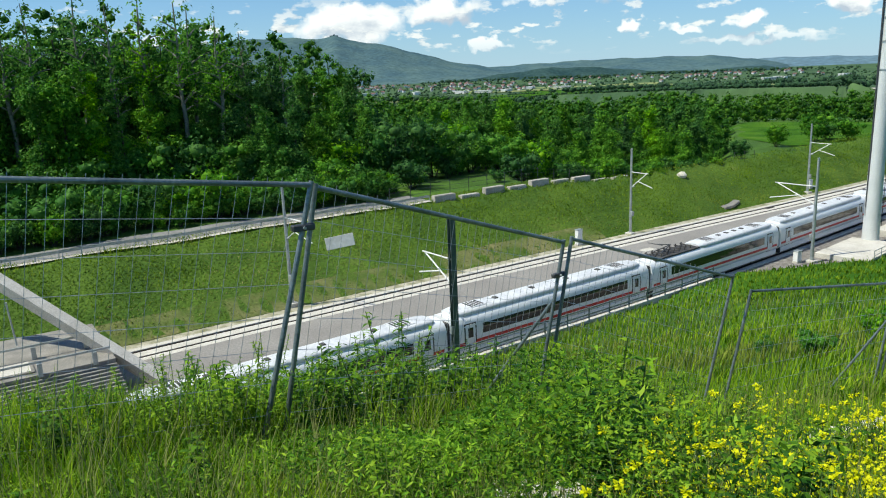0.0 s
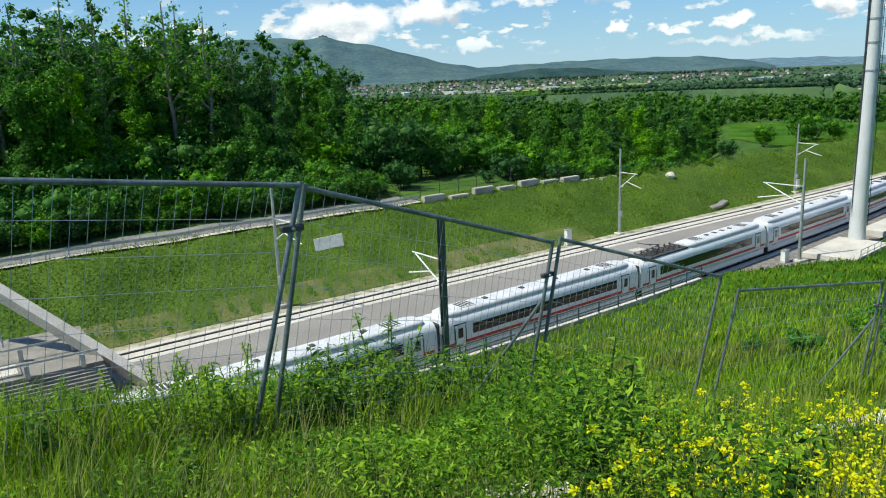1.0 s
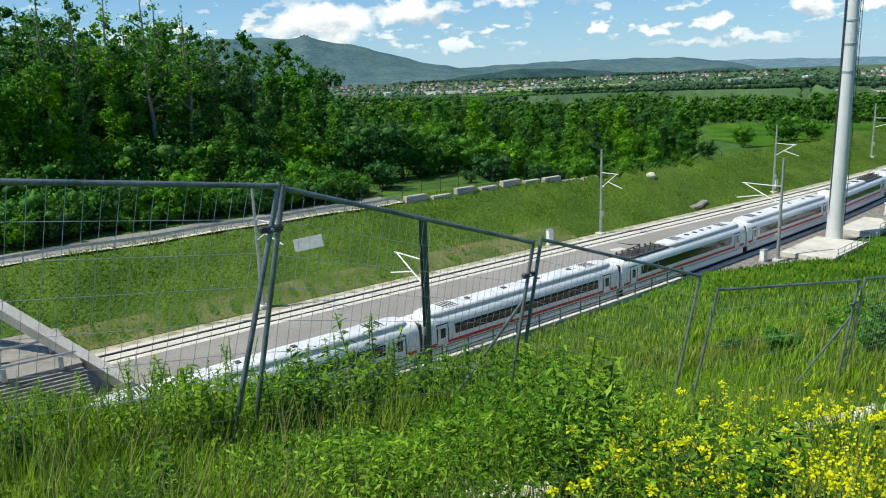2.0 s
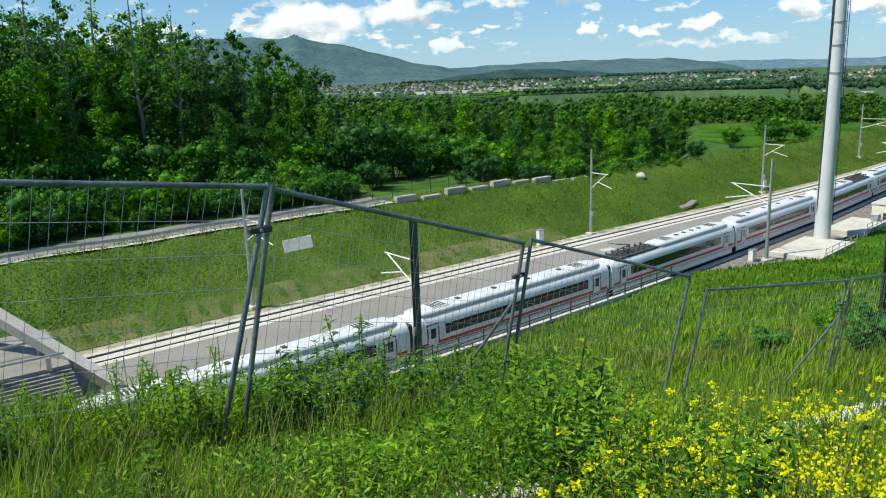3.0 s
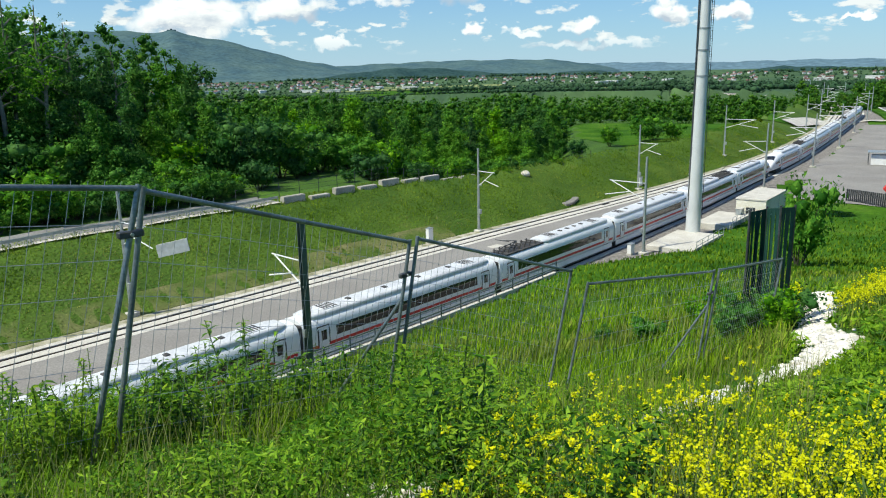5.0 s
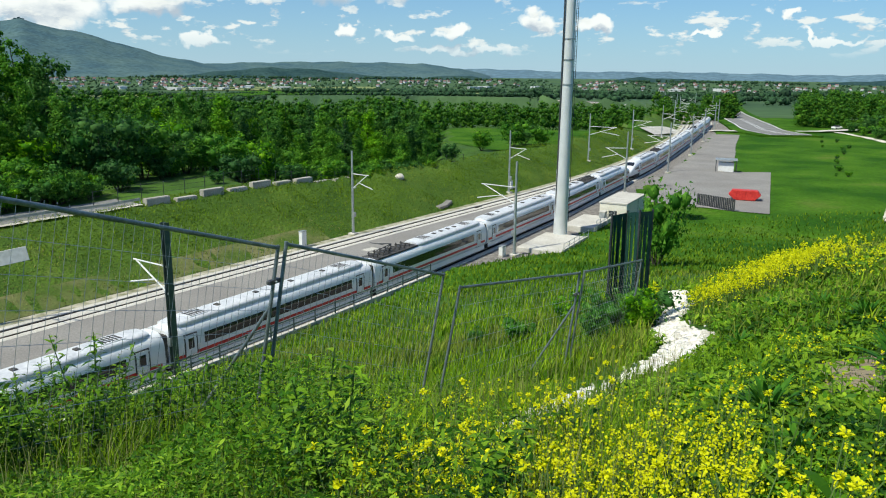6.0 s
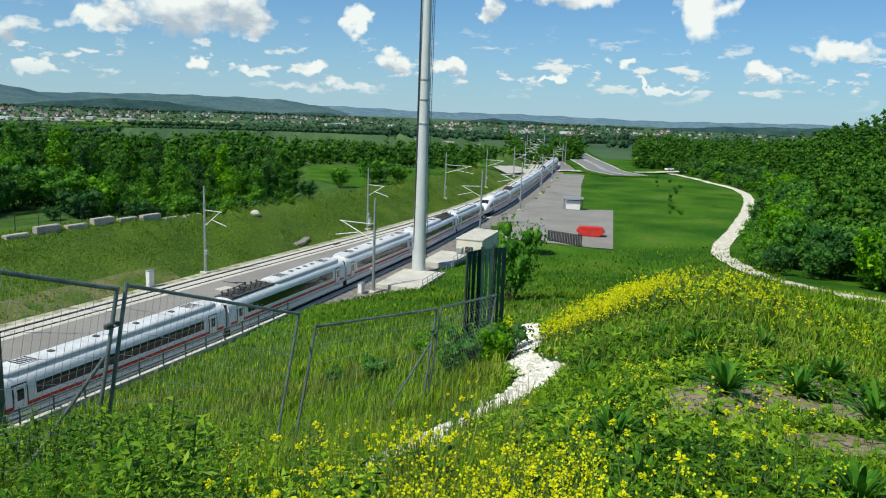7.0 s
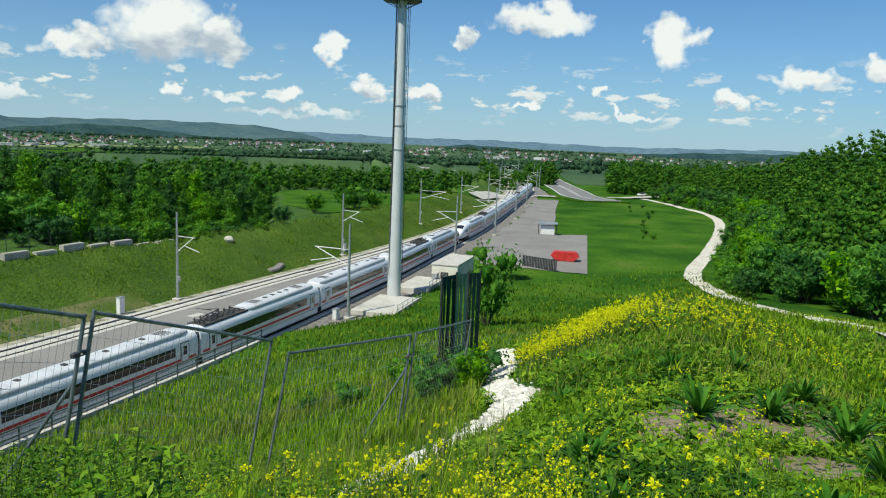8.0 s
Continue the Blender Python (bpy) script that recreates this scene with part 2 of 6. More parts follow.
M["house_wall"] = mat("house_wall", (0.50, 0.50, 0.49), (0.68, 0.68, 0.67), 0.3, 2, 0.9, 0.0, per_object=0.2)
M["block"] = mat("block", (0.36, 0.34, 0.29), (0.46, 0.44, 0.39), 0.7, 8, 0.9, 0.4, per_object=0.12)
M["soil"] = mat("soil", (0.20, 0.155, 0.095), (0.32, 0.26, 0.17), 1.2, 12, 0.95, 0.9, dist=0.05)
M["sign_white"] = mat("sign_white", (0.55, 0.55, 0.52), (0.68, 0.68, 0.65), 3, 30, 0.6, 0.05)
M["ink"] = mat("ink", (0.02, 0.02, 0.02), (0.03, 0.03, 0.03), 3, 30, 0.6, 0.0)
# green-grey steel, with the shade on the mast darkened into the colour
M["mast_dark"] = mat("mast_dark", (0.07, 0.095, 0.085), (0.12, 0.15, 0.135), 2.0, 20, 0.6, 0.1, metal=0.2)
M["white_paint"] = mat("white_paint", (0.72, 0.72, 0.70), (0.80, 0.80, 0.78), 2, 20, 0.6, 0.05)


# ---- mesh helpers ----
def mesh_ob(name, verts, faces, material, parent=None, smooth=False):
    me = bpy.data.meshes.new(name)
    me.from_pydata([tuple(map(float, v)) for v in verts], [], [tuple(map(int, f)) for f in faces])
    me.materials.append(material)
    if smooth:
        me.polygons.foreach_set("use_smooth", [True] * len(me.polygons))
    me.update()
    ob = new(name, me)
    ob.parent = parent
    return ob


def part(name, bm, material, parent=None, label="", smooth=False):
    me = bpy.data.meshes.new(name)
    bm.to_mesh(me)
    bm.free()
    me.materials.append(material)
    if smooth:
        me.polygons.foreach_set("use_smooth", [True] * len(me.polygons))
    ob = new(name, me)
    ob.parent = parent
    if label:
        ob["label"] = label
    return ob


def box(bm, x0, x1, y0, y1, z0, z1, m=None, bevel=0.0):
    g = bmesh.ops.create_cube(bm, size=1.0, matrix=Matrix.LocRotScale(((x0 + x1) / 2, (y0 + y1) / 2, (z0 + z1) / 2), None, (x1 - x0, y1 - y0, z1 - z0)))
    vs = g["verts"]
    if bevel:
        es = list({e for v in vs for e in v.link_edges})
        r = bmesh.ops.bevel(bm, geom=es, offset=bevel, segments=1, affect="EDGES")
        vs = list({v for f in r["faces"] for v in f.verts} | {v for v in vs if v.is_valid})
    if m is not None:
        bmesh.ops.transform(bm, matrix=m, verts=vs)
    return bm


def tube(bm, a, b, r0, r1=None, seg=8):
    a, b = Vector(a), Vector(b)
    r1 = r0 if r1 is None else r1
    q = (b - a).to_track_quat("Z", "Y").to_matrix().to_4x4()
    bmesh.ops.create_cone(bm, cap_ends=True, segments=seg, radius1=r0, radius2=r1, depth=(b - a).length, matrix=Matrix.Translation((a + b) / 2) @ q)
    return bm


def bx(*a, **k):
    return box(bmesh.new(), *a, **k)


def tb(*a, **k):
    return tube(bmesh.new(), *a, **k)


def empty(name, m=None, **tags):
    ob = new(name)
    ob.empty_display_size = 0.3
    if m is not None:
        ob.matrix_basis = m
    return tagged(ob, **tags)


# ---- the two tracks in plan: a double line that narrows and bends to the left ----
def spline(pts, n=30):
    p = np.array(pts, float)
    q = np.vstack([2 * p[0] - p[1], p, 2 * p[-1] - p[-2]])
    out = []
    for i in range(1, len(q) - 2):
        a, b, c, d = q[i - 1:i + 3]
        for k in range(n):
            t = k / n
            out.append(0.5 * (2 * b + (c - a) * t + (2 * a - 5 * b + 4 * c - d) * t * t + (3 * b - a - 3 * c + d) * t ** 3))
    out.append(p[-1])
    return np.array(out)


def even(p, step):
    s = np.concatenate([[0], np.cumsum(np.hypot(*np.diff(p, axis=0).T))])
    q = np.linspace(0, s[-1], int(s[-1] / step) + 1)
    return np.stack([np.interp(q, s, p[:, 0]), np.interp(q, s, p[:, 1])], 1)


FAR = even(spline([(-75, 20), (-24.9, 57.3), (22, 90), (71, 123.7), (110, 155), (153, 196.5), (193, 240), (236, 292), (270, 345), (296, 410), (290, 520)]), 2.0)
NEAR = even(spline([(-150, -57), (-75, -1.5), (-30, 31.2), (-2.2, 51.8), (23.1, 70.8), (55.9, 97.5), (78, 117.5), (111, 147.5), (179, 216), (224, 264), (262, 315), (289, 368), (303, 418), (297, 520)]), 2.0)


def tangents(p):
    t = np.gradient(p, axis=0)
    return t / np.hypot(t[:, 0], t[:, 1])[:, None]


T_FAR, T_NEAR = tangents(FAR), tangents(NEAR)


def offset(p, d):
    """The line moved d metres to its left (away from the camera)."""
    t = tangents(p)
    return p + np.stack([-t[:, 1], t[:, 0]], 1) * d


def side(p, t, x, y):
    """Signed distance of points from a line, positive on its left."""
    x, y = np.asarray(x, float).ravel(), np.asarray(y, float).ravel()
    out = np.empty(len(x))
    for k in range(0, len(x), 4000):
        dx, dy = x[k:k + 4000, None] - p[None, :, 0], y[k:k + 4000, None] - p[None, :, 1]
        i = (dx * dx + dy * dy).argmin(1)
        j = np.arange(len(i))
        out[k:k + 4000] = -dx[j, i] * t[i, 1] + dy[j, i] * t[i, 0]
        far_end = np.hypot(dx[j, i], dy[j, i])
        out[k:k + 4000] = np.sign(out[k:k + 4000] + 1e-9) * np.maximum(np.abs(out[k:k + 4000]), far_end)
    return out


CREST = float(-side(NEAR, T_NEAR, [0.0], [0.0])[0])  # level distance from the eye to the near track


def wobble(x, y, s, seed=0.0):
    return np.sin(x * s + 1.3 * seed + 1.7 * np.sin(y * s * 0.7 + seed)) * np.cos(y * s * 0.9 - 0.6 * seed + 1.3 * np.sin(x * s * 0.6))


def ground(x, y):
    """Height of the ground over the rails."""
    shape = np.shape(x)
    x, y = np.asarray(x, float).ravel(), np.asarray(y, float).ravel()
    r = np.hypot(x, y)
    dn, df = -side(NEAR, T_NEAR, x, y), side(FAR, T_FAR, x, y)
    s = 0.86 * x + 0.51 * y
    # the hill on which the camera stands falls off along the line
    top = np.interp(s, [-60, 0, 10, 16, 24, 28, 35, 50, 65, 90, 128, 2000], [-0.6, -1.62, -3.25, -4.0, -4.65, -5.6, -7.3, -9.9, -12.6, -16.8, -20.9, -21.1])
    right = 0.6 * x - 0.8 * y
    top = top - 0.2 * np.clip(right, 0, 8) * np.clip((33 - s) / 7, 0, 1) * np.clip((s - 8) / 8, 0, 1)
    toe = np.interp(s, [62, 76], [-19.75, -20.9])
    edge = np.interp(s, [60, 76, 100, 130], [4.2, 8.0, 7.0, 5.0])
    u = np.clip((dn - edge) / (CREST - 6.5 - edge), 0, 1)
    brow = np.where(dn > CREST, top, top - np.interp(s, [0, 5, 9], [1.1, 1.9, 2.6]) * np.clip((CREST - dn) / 6.5, 0, 1) ** 1.2)
    hill = toe + (brow - toe) * u
    hill = np.where(s > 110, np.maximum(hill, -21.1), hill) + 0.05 * wobble(x, y, 0.9) + 0.12 * wobble(x, y, 0.23, 2.0) * (r > 14)
    # rise to the wooded slope on the right
    rise = np.clip((-(0.51 * -x + 0.86 * y) - 18 - 0.12 * np.clip(s - 80, 0, 400)) / 45.0, 0, 1) * np.clip((s - 45) / 40, 0, 1)
    hill = hill + rise * rise * 9.0
    # the bank beyond the far track, a flat shelf, then the valley
    bank = -21.0 + 0.45 * np.clip(df - 3.2, 0, 12.2) + 0.12 * wobble(x, y, 0.35, 4.0) * np.clip((df - 4) / 3, 0, 1)
    az = np.degrees(np.arctan2(-x, y))
    keep = np.clip((az - 2) / 10, 0, 1)
    drop = np.interp(r, [0, 110, 170, 270, 420, 800, 1500, 2200, 3200, 6000], [0, 0, 3.5, 4.5, 14, 36, 46, 42, 22, 20])
    drop2 = np.interp(r, [0, 180, 420, 800, 1500, 2200, 3200, 6000], [0, 0, 8, 34, 46, 42, 22, 20])
    drop3 = np.interp(r, [0, 108, 138, 175, 270, 420, 800, 1500, 2200, 3200, 6000], [0, 0, 5.2, 7.0, 8.5, 15, 36, 46, 42, 22, 20])
    hide = np.clip((az + 21.5) / 2.0, 0, 1) * np.clip((-4.8 - az) / 1.5, 0, 1)
    drop = drop * (1 - hide) + drop3 * hide
    bank = bank - np.where(df > 15.0, drop * (1 - keep) + drop2 * keep, 0) + 0.3 * wobble(x, y, 0.05, 1.0) * (df > 22)
    mid = np.full(len(x), -21.7)
    bank = np.where(df < 3.2, -21.7 + 0.7 * np.clip(df - 2.2, 0, 1), bank)
    hill = np.where(dn < edge, np.where(edge > 4.5, -21.25, hill), hill)
    z = np.where(df > 2.2, bank, np.where(dn > 3.6, hill, mid))
    far_drop = np.interp(r, [0, 640, 1100, 1800, 2300, 3200, 6000], [0, 0, 14, 38, 36, 18, 16])
    z = np.where(df <= 2.2, z - far_drop, z)
    return (z + EYE).reshape(shape)


def gz(x, y):
    return float(ground(np.array([x]), np.array([y]))[0])


def ribbon(name, p, d0, d1, z, material, thick=0.0, parent=None, drape=False, smooth=False):
    """A strip between two offsets of a line, with sides going down by thick."""
    a, b = offset(p, d0), offset(p, d1)
    n = len(p)
    za = ground(a[:, 0], a[:, 1]) + z if drape else np.full(n, z)
    zb = ground(b[:, 0], b[:, 1]) + z if drape else np.full(n, z)
    v = [(a[i, 0], a[i, 1], za[i]) for i in range(n)] + [(b[i, 0], b[i, 1], zb[i]) for i in range(n)]
    f = [(i, i + 1, n + i + 1, n + i) if d1 < d0 else (i, n + i, n + i + 1, i + 1) for i in range(n - 1)]
    f = [tuple(reversed(q)) for q in f]
    if thick:
        v += [(x, y, h - thick) for x, y, h in v]
        for i in range(n - 1):
            f.append((i, 2 * n + i, 2 * n + i + 1, i + 1))
            f.append((n + i, n + i + 1, 3 * n + i + 1, 3 * n + i))
        f += [(0, n, 3 * n, 2 * n), (n - 1, 3 * n - 1, 4 * n - 1, 2 * n - 1)]
    me_ob = mesh_ob(name, v, f, material, parent, smooth)
    bm = bmesh.new()
    bm.from_mesh(me_ob.data)
    bmesh.ops.recalc_face_normals(bm, faces=bm.faces)
    up = sum(fc.normal.z * fc.calc_area() for fc in bm.faces if abs(fc.normal.z) > 0.5)
    if up < 0:
        bmesh.ops.reverse_faces(bm, faces=bm.faces)
    bm.to_mesh(me_ob.data)
    bm.free()
    return me_ob


def stretch(p, x0, x1):
    return p[(p[:, 0] >= x0) & (p[:, 0] <= x1)]


# ---- ground: one sheet in rings round the hill, out to the horizon ----
def build_ground():
    az = np.radians(np.concatenate([np.arange(-180, -72, 4.0), np.arange(-72, 42, 0.5), np.arange(42, 180, 4.0)]))
    rr = [0.0]
    r = 0.4
    while r < 4900:
        rr.append(r)
        r += max(0.35, r * (0.022 if r < 320 else 0.06))
    rr = np.array(rr + [4900.0])
    A, Rr = np.meshgrid(az, rr[1:])
    x, y = -np.sin(A) * Rr, np.cos(A) * Rr
    z = ground(x, y)
    na = len(az)
    v = [(0, 0, gz(0, 0))] + list(zip(x.ravel(), y.ravel(), z.ravel()))
    f = [(0, 1 + j, 1 + (j + 1) % na) for j in range(na)]
    for i in range(len(rr) - 2):
        a, b = 1 + i * na, 1 + (i + 1) * na
        for j in range(na):
            k = (j + 1) % na
            f.append((a + j, b + j, b + k, a + k))
    ob = mesh_ob("ground", v, f, M["grass_ground"], smooth=True)
    ob.data.materials.append(M["valley"])
    ob.data.materials.append(M["bank"])
    ob.data.materials.append(M["field"])
    cx = np.array([np.mean([v[k][0] for k in q]) for q in f])
    cy = np.array([np.mean([v[k][1] for k in q]) for q in f])
    df = side(FAR, T_FAR, cx, cy)
    rad = np.hypot(cx, cy)
    idx = np.where(rad > 420, 1, np.where((df > 2.5) & (df < 19), 2, np.where((df < 2) & (rad > 62), 3, 0)))
    ob.data.polygons.foreach_set("material_index", idx.astype(np.int32))
    return tagged(ob, "grassy hill, railway bank and green valley floor", "ground", kind="structure")


build_ground()


# ---- railway: slab track, paved strip between the tracks ----
def build_track():
    a, b = offset(FAR, -1.75), offset(NEAR, 2.0)
    # paving between the inner edges of the two tracks
    v, f = [], []
    m = 260
    fa = np.linspace(0, len(a) - 1, m)
    pa = np.stack([np.interp(fa, np.arange(len(a)), a[:, k]) for k in (0, 1)], 1)
    fb = np.linspace(0, len(b) - 1, m)
    pb = np.stack([np.interp(fb, np.arange(len(b)), b[:, k]) for k in (0, 1)], 1)
    for i in range(m):
        for k in range(5):
            q = pa[i] + (pb[i] - pa[i]) * k / 4
            v.append((q[0], q[1], -0.012))
    for i in range(m - 1):
        for k in range(4):
            f.append((i * 5 + k, i * 5 + k + 1, i * 5 + k + 6, i * 5 + k + 5))
    pav = mesh_ob("pavement", v, f, M["asphalt"])
    tagged(pav, "broad grey paved strip between two railway tracks", "paving", kind="structure")
    for p, far in ((FAR, True), (NEAR, False)):
        track = empty("railway_track", label="slab railway track with steel rails in light concrete", category="track", kind="structure")
        ribbon("track_bed", p, -2.4, 2.4, -0.30, M["groove"], 0.5, track)
        if far:
            ribbon("concrete_band", p, 1.0, 1.7, 0.0, M["concrete"], 0.4, track)
            ribbon("concrete_band", p, -0.55, 0.55, -0.03, M["concrete"], 0.4, track)
            ribbon("concrete_band", p, -1.75, -1.0, 0.004, M["concrete"], 0.4, track)
        else:
            ribbon("concrete_band", p, 1.0, 2.35, 0.004, M["concrete"], 0.4, track)
            ribbon("concrete_band", p, -0.55, 0.55, -0.03, M["concrete"], 0.4, track)
            ribbon("concrete_band", p, -1.75, -1.0, -0.03, M["concrete"], 0.4, track)
        for d in (-0.75, 0.75):
            ribbon("rail", p, d - 0.036, d + 0.036, 0.0, M["rail"], 0.17, track)
    # gravel verge beside the far track, ballast beside the near one
    g = ribbon("gravel_verge", FAR, 1.7, 3.0, -0.05, M["verge"], 0.3)
    tagged(g, "pale gravel verge along the far track", "gravel", kind="structure")
    g = ribbon("ballast_verge", NEAR, -9.0, -1.75, -0.10, M["ballast"], 0.3)
    tagged(g, "grey ballast beside the near track", "ballast", kind="structure")
    # low wall with a railing at the foot of the near slope
    w = stretch(NEAR, -60, 23)
    wall = empty("retaining_wall", label="low pale concrete wall with steel railing", category="wall", kind="structure")
    ribbon("coping", w, -3.98, -3.55, 1.45, M["concrete"], 1.9, wall)
    for h in (1.95, 2.45):
        ribbon("rail_bar", w, -3.89, -3.80, h, M["fence_tube"], 0.09, wall)
    posts = even(offset(w, -3.85), 2.4)
    me = None
    for q in posts:
        if me is None:
            o = part("railing_post", bx(-0.05, 0.05, -0.05, 0.05, 0, 1.1), M["fence_tube"], wall)
            me = o.data
        else:
            o = new("railing_post", me)
            o.parent = wall
        o.location = (q[0], q[1], 1.42)


build_track()


# ---- the train ----
def ring(y, w, h, z0, n=20, shoulder=3.0):
    """A rounded-box section: narrow floor, bulging sides, arched roof."""
    pts = []
    for k in range(n):
        a = math.pi * 2 * k / n
        c, s = math.cos(a), math.sin(a)
        e = 2.0 / (4.6 if s < 0 else shoulder)
        px = math.copysign(abs(c) ** e, c) * w
        pz = math.copysign(abs(s) ** e, s)
        pts.append((px, y, z0 + h * (pz + 1) / 2))
    return pts


def loft(rings, closed_ends=True):
    n = len(rings[0])
    v = [p for r in rings for p in r]
    f = []
    for i in range(len(rings) - 1):
        for k in range(n):
            j = (k + 1) % n
            f.append((i * n + k, i * n + j, (i + 1) * n + j, (i + 1) * n + k))
    if closed_ends:
        f.append(tuple(range(n)))
        f.append(tuple(reversed(range((len(rings) - 1) * n, len(rings) * n))))
    return v, f


TS = 0.93  # scale of the cars against their usual length of 24.8 m
HALF_W = 1.47


def side_x(z):
    """Half width of the car body at a height."""
    s = (z - 0.75) / 3.1 * 2 - 1
    e = 4.6 if s < 0 else 3.0
    return HALF_W * max(0.0, 1 - abs(s) ** e) ** (1 / e)


def side_panel(y0, y1, z0, z1, sgn, out=0.012, nz=4):
    """A panel that follows the bulge of the car's side."""
    v, f = [], []
    for i in range(nz + 1):
        z = z0 + (z1 - z0) * i / nz
        for y in (y0, y1):
            v.append((sgn * (side_x(z) + out), y, z))
            v.append((sgn * (side_x(z) - 0.03), y, z))
    for i in range(nz):
        a, b = i * 4, i * 4 + 4
        f += [(a, a + 2, b + 2, b), (a, b, b + 1, a + 1), (a + 2, a + 3, b + 3, b + 2)]
    f += [(0, 1, 3, 2), (nz * 4, nz * 4 + 2, nz * 4 + 3, nz * 4 + 1)]
    return v, f


def build_car(kind):
    """A railcar 24.5 m long along y, its centre on the origin. kind: end, mid, panto."""
    length = 24.9 if kind == "end" else 24.3
    h = length / 2
    car = empty("railcar", label="white high-speed railcar with dark window band and red stripe", category="train car", group="coupled train")
    rings = []
    if kind == "end":
        for y, w, hh in ((-h, HALF_W, 3.1), (h - 7.5, HALF_W, 3.1), (h - 5.5, 1.45, 3.02), (h - 4, 1.40, 2.85), (h - 2.8, 1.32, 2.55), (h - 1.8, 1.20, 2.15), (h - 1.0, 1.03, 1.75), (h - 0.4, 0.80, 1.3), (h - 0.08, 0.5, 0.85), (h, 0.2, 0.4)):
            rings.append(ring(y, w, hh, 0.75 if hh > 1 else 0.95, 24))
    else:
        rings = [ring(-h, HALF_W, 3.1, 0.75, 24), ring(h, HALF_W, 3.1, 0.75, 24)]
    v, f = loft(rings)
    body = mesh_ob("body", v, f, M["train_white"], car, True)
    body.data.set_sharp_from_angle(angle=radians(50))
    # roof fairing, set back from the sides
    y1 = h - 8.5 if kind == "end" else h - 0.8
    y0 = -h + 0.8
    gap = 8.0 if kind == "panto" else 0.0
    v, f = loft([ring(y0 + gap, 0.9, 0.5, 3.55, 16), ring(y0 + gap + 0.8, 1.08, 0.62, 3.5, 16), ring(y1 - 0.8, 1.08, 0.62, 3.5, 16), ring(y1, 0.9, 0.5, 3.55, 16)])
    mesh_ob("roof_fairing", v, f, M["train_roof"], car, True).data.set_sharp_from_angle(angle=radians(45))
    for k, y in enumerate((y1 - 2.6, y0 + gap + 2.6)):
        grille = part("roof_grille", bx(-0.75, 0.75, y - 0.9, y + 0.9, 4.06, 4.135, bevel=0.02), M["train_roof"], car)
        for q in range(5):
            part("slat", bx(-0.62, 0.62, y - 0.7 + q * 0.3, y - 0.52 + q * 0.3, 4.13, 4.15), M["train_under"], grille)
    for y in np.linspace(y0 + gap + 5, y1 - 5, 4):
        part("roof_vent", bx(-0.25, 0.25, y - 0.2, y + 0.2, 4.08, 4.2, bevel=0.04), M["train_under"], car)
    if kind == "panto":
        tray = part("roof_tray", bx(-1.0, 1.0, y0 + 0.3, y0 + gap, 3.72, 3.86), M["train_under"], car)
        for k in range(7):
            yy = y0 + 0.9 + k
            b = bmesh.new()
            for xx in (-0.55, 0.0, 0.55):
                tube(b, (xx, yy, 3.84), (xx, yy, 4.12 + 0.1 * ((k * 3 + int(xx * 2)) % 3)), 0.09, 0.06, 8)
            box(b, -0.7, 0.7, yy - 0.06, yy + 0.06, 4.1, 4.18)
            part("insulator", b, M["train_under"], tray)
        p = part("pantograph", tb((-0.45, y0 + 2, 4.15), (0.0, y0 + 4.2, 4.6), 0.05), M["dark_steel"], car)
        b = bmesh.new()
        tube(b, (0.45, y0 + 2, 4.15), (0, y0 + 4.2, 4.6), 0.05)
        tube(b, (0, y0 + 4.2, 4.6), (0, y0 + 1.6, 5.1), 0.04)
        tube(b, (-0.85, y0 + 1.6, 5.1), (0.85, y0 + 1.6, 5.1), 0.04)
        part("collector", b, M["dark_steel"], p)
    for sgn in (-1, 1):
        ys, ye = -h + 3.2, (h - 7.6 if kind == "end" else h - 3.2)
        v, f = side_panel(ys, ye, 2.02, 2.86, sgn, 0.006)
        band = mesh_ob("window_band", v, f, M["train_glass"], car)
        n = int((ye - ys) / 1.9)
        for k in range(n):
            a = ys + 0.12 + k * (ye - ys - 0.12) / n
            v, f = side_panel(a, a + (ye - ys) / n - 0.28, 2.12, 2.76, sgn, 0.014)
            mesh_ob("window", v, f, M["train_glass"], band)
        v, f = side_panel(-h + 0.3, (h - 4.5 if kind == "end" else h - 0.3), 1.38, 1.64, sgn, 0.008, 2)
        mesh_ob("red_stripe", v, f, M["train_red"], car)
        ye2 = h - (6.5 if kind == "end" else 0.3)
        part("skirt", bx(sgn * 1.36 - 0.03, sgn * 1.36 + 0.03, -h + 0.3, ye2, 0.42, 1.0, bevel=0.02), M["train_white"], car)
        for y in ([-h + 1.9] + ([h - 1.9] if kind != "end" else [h - 6.6])):
            v, f = side_panel(y - 0.62, y + 0.62, 1.0, 3.12, sgn, 0.012)
            door = mesh_ob("door", v, f, M["train_under"], car)
            v, f = side_panel(y - 0.50, y + 0.50, 1.08, 3.02, sgn, 0.03)
            leaf = mesh_ob("door_leaf", v, f, M["train_white"], door)
            v, f = side_panel(y - 0.26, y + 0.26, 1.95, 2.75, sgn, 0.04)
            mesh_ob("door_window", v, f, M["train_glass"], door)
        if kind == "end":
            # cab side window
            v, f = [], []
            for k in range(7):
                y = h - 4.9 + k * 0.42
                w = np.interp(y, [h - 5.5, h - 4, h - 2.8, h - 1.8], [1.45, 1.40, 1.32, 1.20])
                hh = np.interp(y, [h - 5.5, h - 4, h - 2.8, h - 1.8], [3.02, 2.85, 2.55, 2.15])
                for z in (2.05, 2.05 + (0.72 - 0.09 * k)):
                    s = (z - 0.75) / hh * 2 - 1
                    v.append((sgn * (w * max(0.02, 1 - abs(s) ** 3) ** (1 / 3) + 0.02), y, z))
